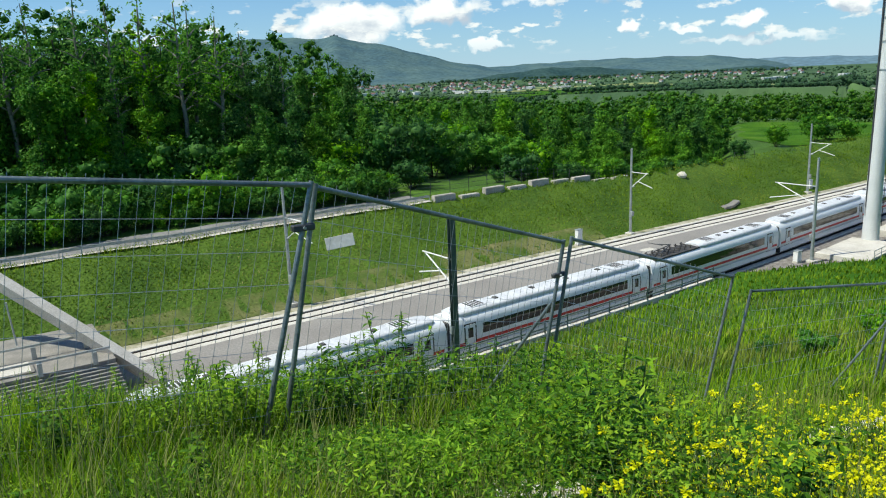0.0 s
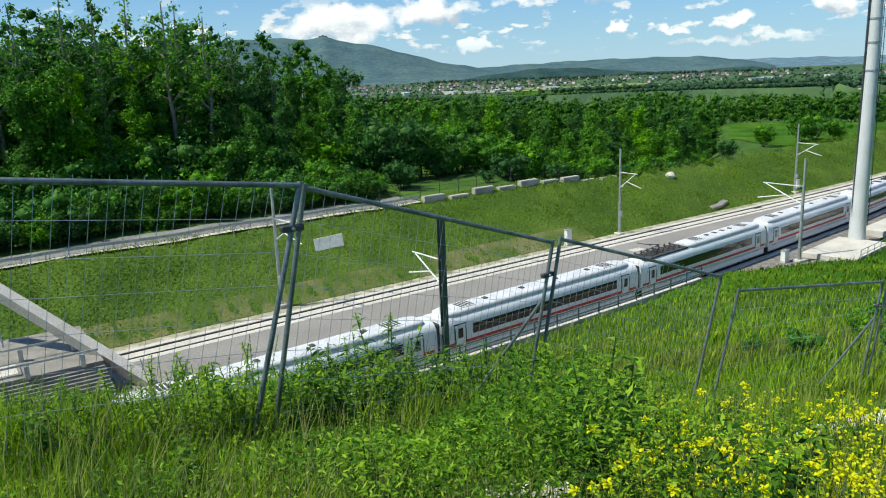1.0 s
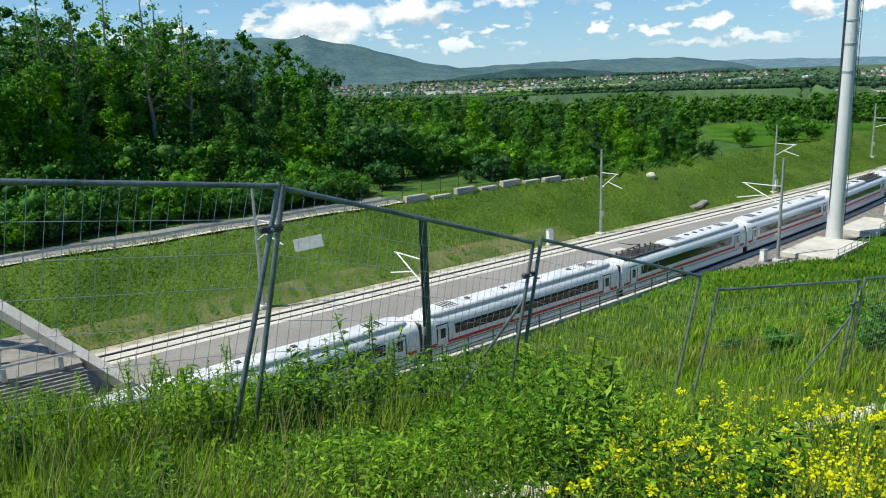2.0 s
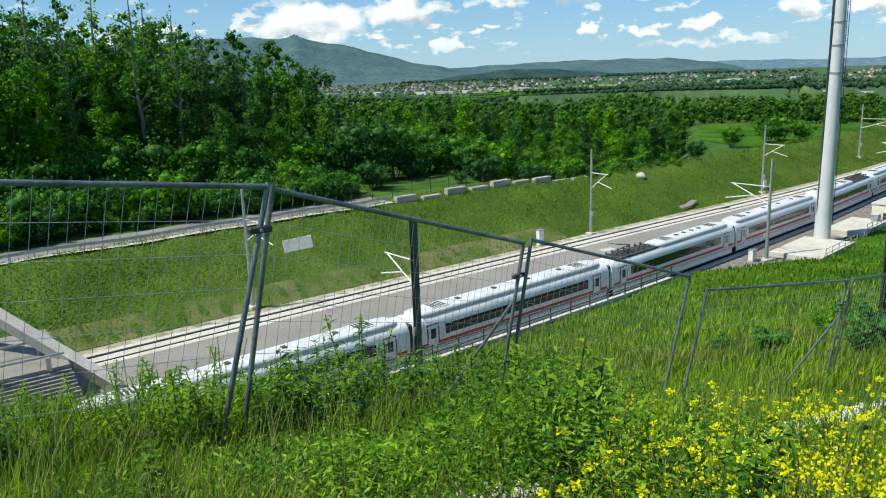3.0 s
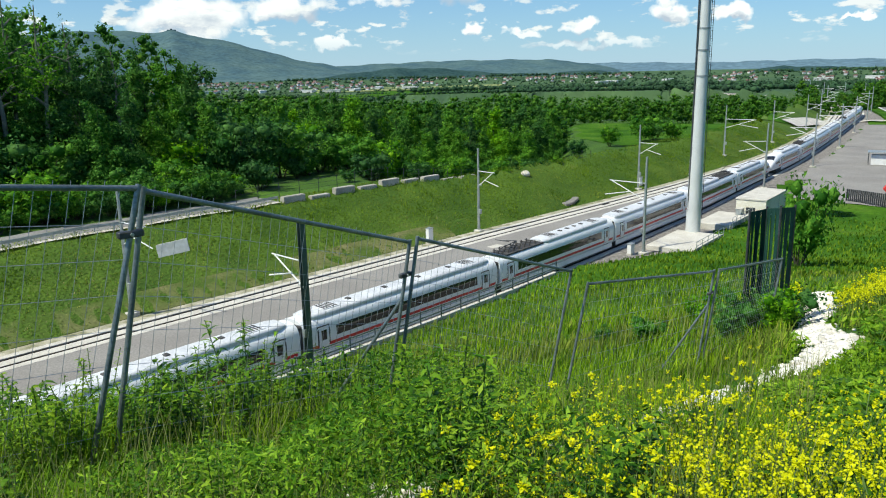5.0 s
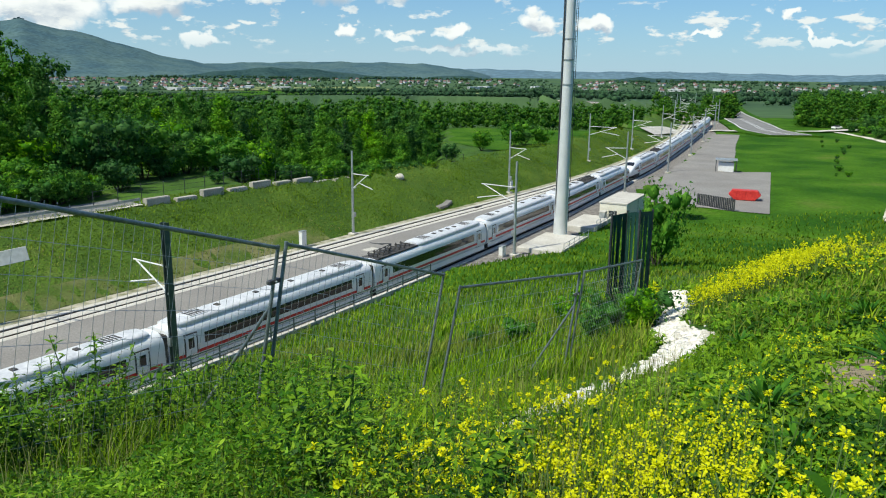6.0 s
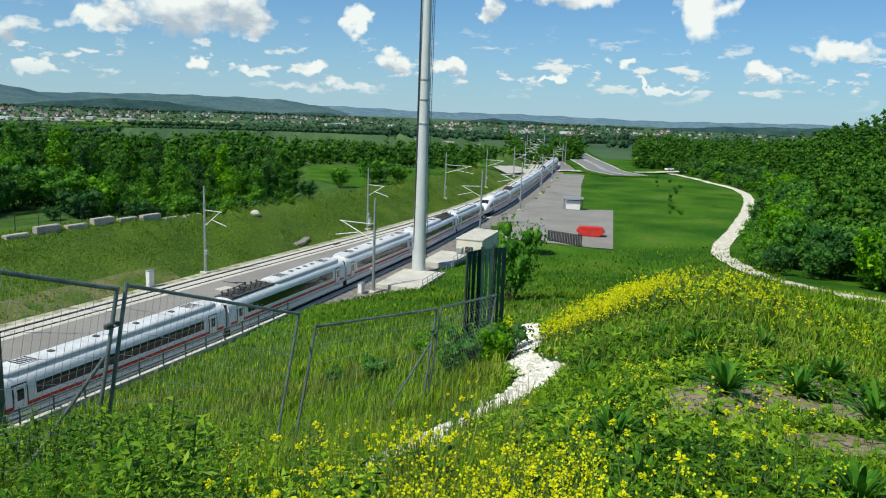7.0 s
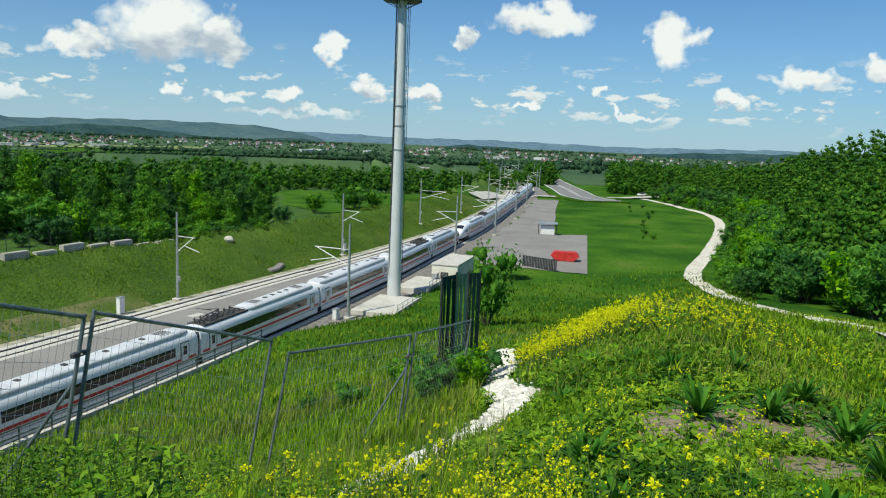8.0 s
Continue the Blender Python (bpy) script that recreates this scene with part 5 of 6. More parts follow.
# ---- yard and trackside things ----
def build_container():
    c = empty("skip_container", pose(94.5, 100.5, gz(94.5, 100.5) + 0.10, 0, 0, -43), label="red steel skip container with sloping ends on the yard", category="skip")
    b = bmesh.new()
    prof = [(-1.6, 0.1), (1.6, 0.1), (2.6, 1.0), (2.0, 1.75), (-2.0, 1.75), (-2.6, 1.0)]
    v = [(x, y, z) for y in (-0.95, 0.95) for x, z in prof]
    n = len(prof)
    vs = [b.verts.new(p) for p in v]
    for k in range(n):
        j = (k + 1) % n
        b.faces.new([vs[k], vs[j], vs[n + j], vs[n + k]])
    b.faces.new([vs[k] for k in reversed(range(n))])
    b.faces.new([vs[n + k] for k in range(n)])
    bmesh.ops.bevel(b, geom=list(b.edges), offset=0.04, segments=1, affect="EDGES")
    body = part("body", b, M["red_paint"], c)
    for x in (-1.4, 0, 1.4):
        for y in (-1.0, 1.0):
            part("rib", bx(x - 0.06, x + 0.06, y - 0.06, y + 0.06, 0.15, 1.7), M["red_paint"], c)
    for y in (-0.7, 0.7):
        part("skid", bx(-1.5, 1.5, y - 0.1, y + 0.1, 0.0, 0.12), M["dark_steel"], c)


build_container()


def build_shelter():
    g = gz(118.5, 132.5) + 0.10
    s = empty("shelter", pose(118.5, 132.5, g, 0, 0, -40), label="small grey hut with a flat overhanging roof", category="shelter")
    part("body", bx(-1.6, 1.6, -1.2, 1.2, 0, 2.0, bevel=0.03), M["white_paint"], s)
    part("roof", bx(-2.3, 2.3, -1.9, 1.9, 2.5, 2.7, bevel=0.03), M["galv"], s)
    for x in (-2.1, 2.1):
        for y in (-1.7, 1.7):
            part("post", bx(x - 0.06, x + 0.06, y - 0.06, y + 0.06, 0, 2.5), M["dark_steel"], s)


build_shelter()


def build_technical_house():
    t = (0.76, 0.65)
    ang = math.degrees(math.atan2(t[1], t[0]))
    h = empty("technical_building", pose(66.2, 95.2, -0.7, 0, 0, ang), label="flat-roofed cream concrete equipment building", category="building")
    part("wall", bx(-5.2, 5.2, -2.0, 2.0, 0, 3.1, bevel=0.03), M["cream"], h)
    part("roof", bx(-5.3, 5.3, -2.1, 2.1, 3.1, 3.35, bevel=0.04), M["concrete"], h)
    part("joint", bx(1.3, 1.36, -2.02, 2.02, 0.1, 3.05), M["concrete_dark"], h)
    door = part("door", bx(-4.6, -3.6, -2.05, -1.98, 0.2, 2.2), M["galv"], h)
    part("handle", bx(-3.8, -3.7, -2.1, -2.04, 1.1, 1.2), M["dark_steel"], door)
    part("vent", bx(-5.25, -5.18, -0.6, 0.6, 0.9, 2.1), M["dark_steel"], h)
    k = empty("control_cabinet", pose(60.2, 91.2, -0.1, 0, 0, ang), label="grey metal control cabinet beside the building", category="cabinet")
    part("body", bx(-0.6, 0.6, -0.4, 0.4, 0.1, 1.6, bevel=0.02), M["galv"], k)
    part("lid", bx(-0.66, 0.66, -0.46, 0.46, 1.6, 1.7, bevel=0.02), M["concrete"], k)
    # pads round the mast and beyond
    for name, x, y, w, d, z, lab in (("concrete_pad", 46.0, 80.4, 5.0, 2.8, 0.75, "pale concrete foundation block of the radio mast"), ("concrete_pad", 56.8, 89.6, 4.6, 2.2, 1.0, "flat pale concrete cover slab")):
        p = empty(name, pose(x, y, -0.3, 0, 0, ang), label=lab, category="foundation")
        part("block", bx(-w, w, -d, d, 0, z, bevel=0.05), M["concrete"], p)
        part("kerb", bx(-w, w, -d - 0.12, -d - 0.004, 0, z + 0.12, bevel=0.02), M["concrete"], p)
        for q in range(6):
            xx = -w + 0.3 + q * (2 * w - 0.6) / 5
            part("railing_post", bx(xx - 0.03, xx + 0.03, -d - 0.3, -d - 0.24, 0, z + 1.0), M["galv"], p)
        for zz in (0.5, 1.0):
            part("handrail", bx(-w + 0.2, w - 0.2, -d - 0.3, -d - 0.25, z + zz - 0.03, z + zz + 0.02), M["galv"], p)


build_technical_house()


def build_signal_cabinet(x, y, ang, h=1.4):
    k = empty("trackside_cabinet", pose(x, y, max(-0.1, gz(x, y)) - 0.05, 0, 0, ang), label="pale grey trackside cabinet on a plinth", category="cabinet", group="trackside cabinets")
    part("plinth", bx(-0.45, 0.45, -0.3, 0.3, 0, 0.25, bevel=0.02), M["concrete"], k)
    part("body", bx(-0.4, 0.4, -0.26, 0.26, 0.25, h, bevel=0.02), M["white_paint"], k)
    part("lid", bx(-0.45, 0.45, -0.3, 0.3, h, h + 0.08, bevel=0.02), M["galv"], k)


build_signal_cabinet(16.6, 89.6, 35, 2.0)
build_signal_cabinet(60, 121, 35)
build_signal_cabinet(37.6, 77.4, 35, 1.3)


def slab_marks():
    for x, y, a in ((23.9, 85.5, 33), (28.9, 79.7, 33)):
        o = tagged(part("cover_plate", bx(-0.95, 0.95, -0.55, 0.55, -0.02, 0.02, bevel=0.01), M["concrete"]), "pale square cover plate set in the paving", "cover", "paving covers")
        o.matrix_basis = pose(x, y, 0.004, 0, 0, a)
    for x, y in ((34, 92), (52, 105), (48, 108), (66, 112), (70, 118)):
        o = tagged(part("drain_grate", bx(-0.9, 0.9, -0.2, 0.2, -0.02, 0.006), M["groove"]), "dark drain grate in the paving", "drain", "paving drains")
        o.matrix_basis = pose(x, y, 0.0, 0, 0, 34)
    g = stretch(offset(NEAR, 6.0), -40, 90)
    tagged(ribbon("paving_joint", g, -0.09, 0.09, -0.004, M["concrete_dark"]), "dark joint along the paving", "joint", kind="structure")


slab_marks()


def build_block(x, y, z, w, ang):
    k = empty("concrete_block", pose(x, y, z, 0, 0, ang), label="weathered stacking concrete block along the bank's top", category="block", group="bank top blocks")
    part("body", bx(-w / 2, w / 2, -0.4, 0.4, -0.3, 0.6, bevel=0.02), M["block"], k)
    part("top", bx(-w / 2 + 0.05, w / 2 - 0.05, -0.36, 0.36, 0.6, 0.66, bevel=0.01), M["block"], k)


def crest():
    line = offset(FAR, 15.8)
    p = even(line[(line[:, 0] > -2) & (line[:, 0] < 36)], 1.0)
    t = tangents(p)
    i = 2
    k = 0
    while i < len(p) - 4:
        a = math.degrees(math.atan2(t[i, 1], t[i, 0]))
        tall = k % 2 == 0
        w = 3.2 if tall else 2.9
        build_block(p[i, 0], p[i, 1], gz(p[i, 0], p[i, 1]) + (0.05 if tall else -0.35), w, a)
        i += 4 if tall else 4
        k += 1
    # road behind the bank's top on the left with a guard rail
    q = even(line[line[:, 0] < 0], 2.0)
    road = offset(q, 3.0)
    o = ribbon("road", road, -2.4, 2.4, 0.10, M["road"], drape=True)
    tagged(o, "narrow grey road along the wood's edge", "road", kind="structure")
    o = ribbon("road_edge", road, -3.3, -2.42, 0.08, M["gravel"], drape=True)
    tagged(o, "pale gravel edge of the road", "verge", kind="structure")
    rail = empty("guard_rail", label="galvanised guard rail on short posts", category="guard rail")
    r0 = offset(q, 0.3)
    zz = ground(r0[:, 0], r0[:, 1])
    n = len(r0)
    v = [(x, y, z + h) for h in (0.5, 0.62, 0.66, 0.8) for x, y, z in zip(r0[:, 0], r0[:, 1], zz)]
    f = [(k * n + j, k * n + j + 1, (k + 1) * n + j + 1, (k + 1) * n + j) for k in range(3) for j in range(n - 1)]
    beam = mesh_ob("beam", v, f, M["galv"], rail)
    sol = beam.modifiers.new("solid", "SOLIDIFY")
    sol.thickness = 0.05
    me = None
    for j in range(n):
        if me is None:
            me = part("post", bx(-0.05, 0.05, -0.05, 0.05, -0.2, 0.75), M["galv"], rail)
            me.location = (r0[j, 0], r0[j, 1] + 0.08, zz[j])
        else:
            c = new("post", me.data)
            c.parent = rail
            c.location = (r0[j, 0], r0[j, 1] + 0.08, zz[j])
    # thin wildlife fence behind the blocks
    wf = empty("wire_fence", label="thin dark post-and-wire fence behind the bank", category="fence")
    fl = even(offset(FAR, 19.0)[(line[:, 0] > -6) & (line[:, 0] < 60)], 3.0)
    fz = ground(fl[:, 0], fl[:, 1])
    me = None
    for j in range(len(fl)):
        if me is None:
            o = part("post", bx(-0.04, 0.04, -0.04, 0.04, -0.2, 1.9), M["dark_steel"], wf)
            me = o.data
        else:
            o = new("post", me)
            o.parent = wf
        o.location = (fl[j, 0], fl[j, 1], fz[j])
    for h in (0.6, 1.2, 1.8):
        ribbon("strand", fl, -0.015, 0.015, h, M["dark_steel"], 0.03, wf, drape=True)
    # pale boulder on the bank
    x, y = polar(-17.93, 121)
    b = bmesh.new()
    bmesh.ops.create_icosphere(b, subdivisions=2, radius=0.75)
    for vv in b.verts:
        vv.co *= 1 + 0.18 * noise.noise(vv.co * 1.7)
        vv.co.z *= 0.75
    o = part("boulder", b, M["gravel"])
    o.location = (x, y, gz(x, y) + 0.3)
    tagged(o, "pale limestone boulder lying in the bank's grass", "boulder")
    for k, (d, s) in enumerate(((3.9, 44.5), (4.3, 45.6))):
        x, y = offset(FAR, d)[np.abs(FAR[:, 0] - s).argmin()]
        b = bmesh.new()
        box(b, -1.1, 1.1, -0.5, 0.5, -0.2, 0.3, bevel=0.1)
        o = part("stone_slab", b, M["concrete_dark"])
        o.matrix_basis = pose(x, y, gz(x, y) + 0.05, 4, -6, 30 + 20 * k)
        tagged(o, "rough grey stone slab at the foot of the bank", "stone", "bank stones")


crest()


# ---- slanting concrete of the tunnel mouth ----
def dry_strip():
    q = stretch(FAR, -60, 24)
    tagged(ribbon("bare_strip", q, 3.1, 6.0, 0.04, M["straw_soil"], drape=True), "pale dry soil with thin straw at the bank's foot", "soil", kind="structure")


M["straw_soil"] = mat("straw_soil", (0.07, 0.125, 0.014), (0.19, 0.185, 0.075), 0.22, 4.0, 0.95, 0.8, dist=0.1, lo=0.40, hi=0.62)
dry_strip()


def tunnel_mouth():
    o = empty("tunnel_portal", label="slanting pale concrete wing and deck of a tunnel portal", category="portal")
    a, b = vec(22.3, -20.6, 54.5), vec(36.0, -7.6, 66.0)
    d = (b - a)
    flat = Vector((d.x, d.y, 0)).normalized()
    nrm = Vector((-flat.y, flat.x, 0))
    if nrm.y < 0:
        nrm = -nrm
    bm = bmesh.new()
    vs = []
    for p in (a, b):
        for w, dz in ((0, 0), (1.1, 0.0), (1.1, -1.3), (0.45, -1.15)):
            vs.append(bm.verts.new(p + nrm * w + Vector((0, 0, dz))))
    for q in ((0, 1, 5, 4), (1, 2, 6, 5), (2, 3, 7, 6), (3, 0, 4, 7), (0, 3, 2, 1), (4, 5, 6, 7)):
        bm.faces.new([vs[i] for i in q])
    bmesh.ops.recalc_face_normals(bm, faces=bm.faces)
    part("wing_wall", bm, M["concrete"], o)
    # lower deck in front with ribbed apron and handrails
    deck = part("deck", bx(-13, 7.5, -7, 2.8, -1.0, 0.0, m=pose(-33.5, 52.0, 2.4, 0, 0, 33)), M["concrete_dark"], o)
    for k in range(9):
        part("rib", bx(-2.5, 7.5, -7.4 - k * 0.42, -7.2 - k * 0.42, -0.9 - 0.12 * k, -0.25 - 0.12 * k, m=pose(-33.5, 52.0, 2.4, 0, 0, 33)), M["concrete_dark"], deck)
    for yy, zz in ((-3.2, 0.9), (-7.2, 0.9)):
        part("handrail", bx(-12, 7.2, yy - 0.06, yy + 0.06, zz, zz + 0.14, m=pose(-33.5, 52.0, 2.4, 0, 0, 33)), M["galv"], o)
        for k in range(6):
            part("bracket", bx(-11 + k * 3.4, -10.7 + k * 3.4, yy - 0.3, yy + 0.1, 0, zz, m=pose(-33.5, 52.0, 2.4, 0, 0, 33)), M["galv"], o)
    part("hatch_frame", bx(-5.5, 2.5, -6.4, -3.9, 0.0, 0.12, m=pose(-33.5, 52.0, 2.4, 0, 0, 33)), M["concrete_dark"], o)
    part("hatch", bx(-5.3, 2.3, -6.2, -4.1, 0.12, 0.15, m=pose(-33.5, 52.0, 2.4, 0, 0, 33)), M["concrete"], o)
    part("hook_rail", tb(vec(31.0, -16.5, 55), vec(31.2, -13.6, 55), 0.06), M["galv"], o)
    # pale apron beside the far track
    q = stretch(FAR, -60, -11)
    tagged(ribbon("apron", q, 4.0, 5.6, 0.02, M["concrete"], 0.4), "pale concrete apron beside the far track", "apron", kind="structure")


tunnel_mouth()


# ---- plants on the near hill ----
def blades(rng, px, py, height, width, lean, material, name, label, up=0.0):
    """Bent grass blades, two quads each, in one joined mesh."""
    n = len(px)
    z = ground(px, py) + up
    a = rng.uniform(0, math.tau, n)
    d = np.stack([np.cos(a), np.sin(a)], 1)
    b = np.stack([-d[:, 1], d[:, 0]], 1)
    ln = lean * rng.uniform(0.3, 1.3, n) * height
    base = np.stack([px, py, z - 0.03], 1)
    mid = base + np.stack([d[:, 0] * ln * 0.3, d[:, 1] * ln * 0.3, height * 0.6], 1)
    tip = base + np.stack([d[:, 0] * ln, d[:, 1] * ln, height * rng.uniform(0.85, 1.0, n)], 1)
    w = np.concatenate([b * width[:, None] * 0.5, np.zeros((n, 1))], 1)
    v = np.stack([base - w, base + w, mid + w * 0.8, mid - w * 0.8, tip + w * 0.12, tip - w * 0.12], 1).reshape(-1, 3)
    k = np.arange(n)[:, None] * 6
    f = np.concatenate([k + np.array([0, 1, 2, 3]), k + np.array([3, 2, 4, 5])], 0)
    ob = new(name, fast_mesh(name, v, f, material))
    return tagged(ob, label, "grass", kind="stuff")


TRAIL_LINE = even(spline(TRAIL, 20), 0.25)
SOIL = [(7.9, 5.6, 1.5, 0.8), (8.9, 4.6, 1.3, 0.7), (6.6, 4.9, 0.8, 0.5), (6.9, 3.7, 0.9, 0.5), (10.2, 5.9, 0.9, 0.5)]


def clear_of(px, py, trail_gap=0.28, soil_keep=0.12, seed=1):
    d = np.full(len(px), 1e9)
    for k in range(0, len(px), 20000):
        dx, dy = px[k:k + 20000, None] - TRAIL_LINE[None, :, 0], py[k:k + 20000, None] - TRAIL_LINE[None, :, 1]
        d[k:k + 20000] = np.sqrt((dx * dx + dy * dy).min(1))
    ok = d > trail_gap * np.interp(np.hypot(px, py), [9, 13], [1.0, 1.5]) * (0.75 + 0.5 * np.abs(wobble(px, py, 2.2)))
    r2 = np.random.default_rng(seed)
    for x, y, a, b in SOIL:
        inside = ((px - x) / a) ** 2 + ((py - y) / b) ** 2 < 0.85
        ok &= ~inside | (r2.uniform(0, 1, len(px)) < soil_keep)
    return ok


def sector(rng, n, az0, az1, r0, r1, power=1.0):
    az = np.radians(rng.uniform(az1, az0, n))
    r = r0 * (r1 / r0) ** (rng.uniform(0, 1, n) ** power)
    return -np.sin(az) * r, np.cos(az) * r, r


def near_side(px, py, gap=5.0):
    s = 0.86 * px + 0.51 * py
    return (-side(NEAR, T_NEAR, px, py)) > np.interp(s, [60, 76], [gap - 0.6, 8.1])


def meadow_grass():
    r2 = np.random.default_rng(31)
    x, y, r = sector(r2, 85000, 48, -74, 1.7, 13, 0.8)
    ok = clear_of(x, y)
    x, y, r = x[ok], y[ok], r[ok]
    fine = wobble(x, y, 0.8, 3.0)
    h = r2.uniform(0.16, 0.42, len(x)) * (1 + 0.4 * fine)
    az = np.degrees(np.arctan2(-x, y))
    h *= np.where((az < -38) & (r > 3), 0.55, 1.0) * np.where(az > -15, np.where(r < 5.3, 0.75, 1.25), 1.0)
    blades(r2, x, y, h, 0.0055 + 0.0007 * r, 0.5, M["blade"], "grass", "long lush green grass on the hilltop")
    x, y, r = sector(r2, 7000, 48, -40, 2.0, 12, 0.9)
    ok = clear_of(x, y)
    x, y, r = x[ok], y[ok], r[ok]
    blades(r2, x, y, r2.uniform(0.4, 0.75, len(x)), 0.004 + 0.0004 * r, 0.35, M["blade_dry"], "seed_grass", "pale seeding grass stems among the green")
    x, y, r = sector(r2, 90000, 44, -70, 12, 62, 0.9)
    ok = clear_of(x, y, 0.35) & near_side(x, y)
    x, y, r = x[ok], y[ok], r[ok]
    tone = wobble(x, y, 0.25, 1.0) + 0.6 * wobble(x, y, 0.9, 5.0)
    pick = tone + r2.normal(0, 0.5, len(x)) > 0.35
    h = r2.uniform(0.25, 0.6, len(x)) * np.where(np.degrees(np.arctan2(-x, y)) < -38, 0.7, 1.0)
    w = 0.010 + 0.0011 * r
    blades(r2, x[~pick], y[~pick], h[~pick], w[~pick], 0.5, M["blade"], "slope_grass", "rough green grass down the slope")
    blades(r2, x[pick], y[pick], h[pick], w[pick], 0.45, M["blade_olive"], "slope_grass", "olive dry grass patches down the slope")
    x, y, r = sector(r2, 40000, 38, -57, 58, 135, 1.0)
    ok = near_side(x, y) & ~((x > 76) & (y > 87) & (x - y * 0.2 < 100))
    x, y, r = x[ok], y[ok], r[ok]
    blades(r2, x, y, r2.uniform(0.2, 0.5, len(x)), 0.05 + 0.0008 * r, 0.6, M["blade_bank"], "slope_grass", "rough green grass on the lower slope")
    # bank beyond the tracks
    n = 95000
    i = r2.uniform(0, 1, n) ** 1.2
    xs = -70 + 215 * i
    line = np.interp(xs, FAR[:, 0], np.arange(len(FAR)))
    k = line.astype(int)
    d = 3.2 + 15.5 * r2.uniform(0, 1, n)
    px = FAR[k, 0] - T_FAR[k, 1] * d + r2.uniform(-1, 1, n)
    py = FAR[k, 1] + T_FAR[k, 0] * d + r2.uniform(-1, 1, n)
    tone = wobble(px, py, 0.13, 2.0) + 0.7 * wobble(px, py, 0.4, 7.0) - 0.9 * np.exp(-((d - 5) / 2.5) ** 2) * -1.0
    pick = tone + r2.normal(0, 0.45, n) > 0.7
    h = r2.uniform(0.10, 0.26, n) * (1 + 0.7 * np.clip(wobble(px, py, 0.5, 3.0), 0, 1))
    w = np.full(n, 0.085)
    parch = np.exp(-((d - 5.2) / 2.6) ** 2) * np.clip((32 - px) / 20, 0, 1) + 0.5 * (wobble(px, py, 0.09, 3.3) > 0.55) * (px < 60)
    thin = r2.uniform(0, 1, n) < 0.62 * parch
    lush = ~pick & ~thin
    blades(r2, px[lush], py[lush], h[lush], w[lush], 0.7, M["blade_bank"], "bank_grass", "rough green grass on the railway bank")
    dry = thin & (r2.uniform(0, 1, n) < 0.7)
    wet = pick & ~thin
    blades(r2, px[wet], py[wet], h[wet] * 0.8, w[wet], 0.7, M["blade_olive"], "bank_grass", "olive thin grass on the bank")
    blades(r2, px[dry], py[dry], h[dry] * 0.6, w[dry] * 0.8, 0.8, M["blade_straw"], "bank_grass", "straw-coloured dry grass on the lower bank")


M["blade_olive"] = mat("blade_olive", (0.15, 0.22, 0.025), (0.24, 0.30, 0.05), 0.4, 3, 0.7, 0.0, island=0.35, trans=0.3)
M["blade_straw"] = mat("blade_straw", (0.20, 0.20, 0.07), (0.36, 0.32, 0.15), 0.5, 3, 0.8, 0.0, island=0.3, trans=0.2)
M["blade_bank"] = mat("blade_bank", (0.070, 0.165, 0.006), (0.155, 0.26, 0.012), 0.12, 0.9, 0.65, 0.0, island=0.4, trans=0.3)
meadow_grass()


def leaf_strip(v, f, base, way, up, length, width, curl, seg=3):
    """A bent leaf of a few quads, folded a little along its middle."""
    side_ = way.cross(up).normalized()
    o = len(v)
    for k in range(seg + 1):
        u = k / seg
        c = base + way * (length * u) + up * (length * (0.45 * u - curl * u * u))
        w = width * math.sin(math.pi * min(0.97, 0.12 + 0.85 * u)) * 0.5
        v.append(tuple(c - side_ * w))
        v.append(tuple(c + side_ * w))
    for k in range(seg):
        a = o + 2 * k
        f.append((a, a + 1, a + 3, a + 2))


def build_weed(seed, height, leaves, leaf_len, leaf_w, material="weed", stems=3, label="", name="weed"):
    r2 = np.random.default_rng(seed)
    w = empty(name, label=label, category="weed", group="hilltop weeds")
    up = Vector((0, 0, 1))
    for s in range(stems):
        a = r2.uniform(0, 6.28)
        top = Vector((math.cos(a) * 0.25 * height * (s > 0), math.sin(a) * 0.25 * height * (s > 0), height * r2.uniform(0.7, 1.0)))
        stem = part("stem", tb((0, 0, -0.05), top, 0.006, 0.003, seg=4), M["stem"], w)
        v, f = [], []
        n = leaves // stems
        for k in range(n):
            u = 0.12 + 0.88 * k / n
            c = top * u
            b = k * 2.4 + s
            way = Vector((math.cos(b), math.sin(b), r2.uniform(-0.1, 0.5))).normalized()
            size = leaf_len * (1.15 - 0.6 * u) * r2.uniform(0.75, 1.2)
            leaf_strip(v, f, c, way, up, size, size * leaf_w, r2.uniform(0.4, 0.9))
        mesh_ob("foliage", v, f, M[material], w)
    return w


def build_dock(seed, radius):
    r2 = np.random.default_rng(seed)
    w = empty("dock_plant", label="large dark dock plant with long upright leaves", category="plant", group="dock plants")
    for ring_, n, tilt in ((0, 14, 2.4), (1, 20, 1.3), (2, 22, 0.6)):
        for k in range(n):
            a = math.tau * k / n + r2.uniform(-0.3, 0.3)
            v, f = [], []
            way = Vector((math.cos(a), math.sin(a), tilt)).normalized()
            ln = radius * r2.uniform(0.75, 1.15)
            leaf_strip(v, f, Vector((0, 0, 0)), way, Vector((0, 0, 1)), ln, ln * 0.105, r2.uniform(0.45, 0.85), 5)
            mesh_ob("leaf", v, f, M["dock_leaf"], w)
    return w


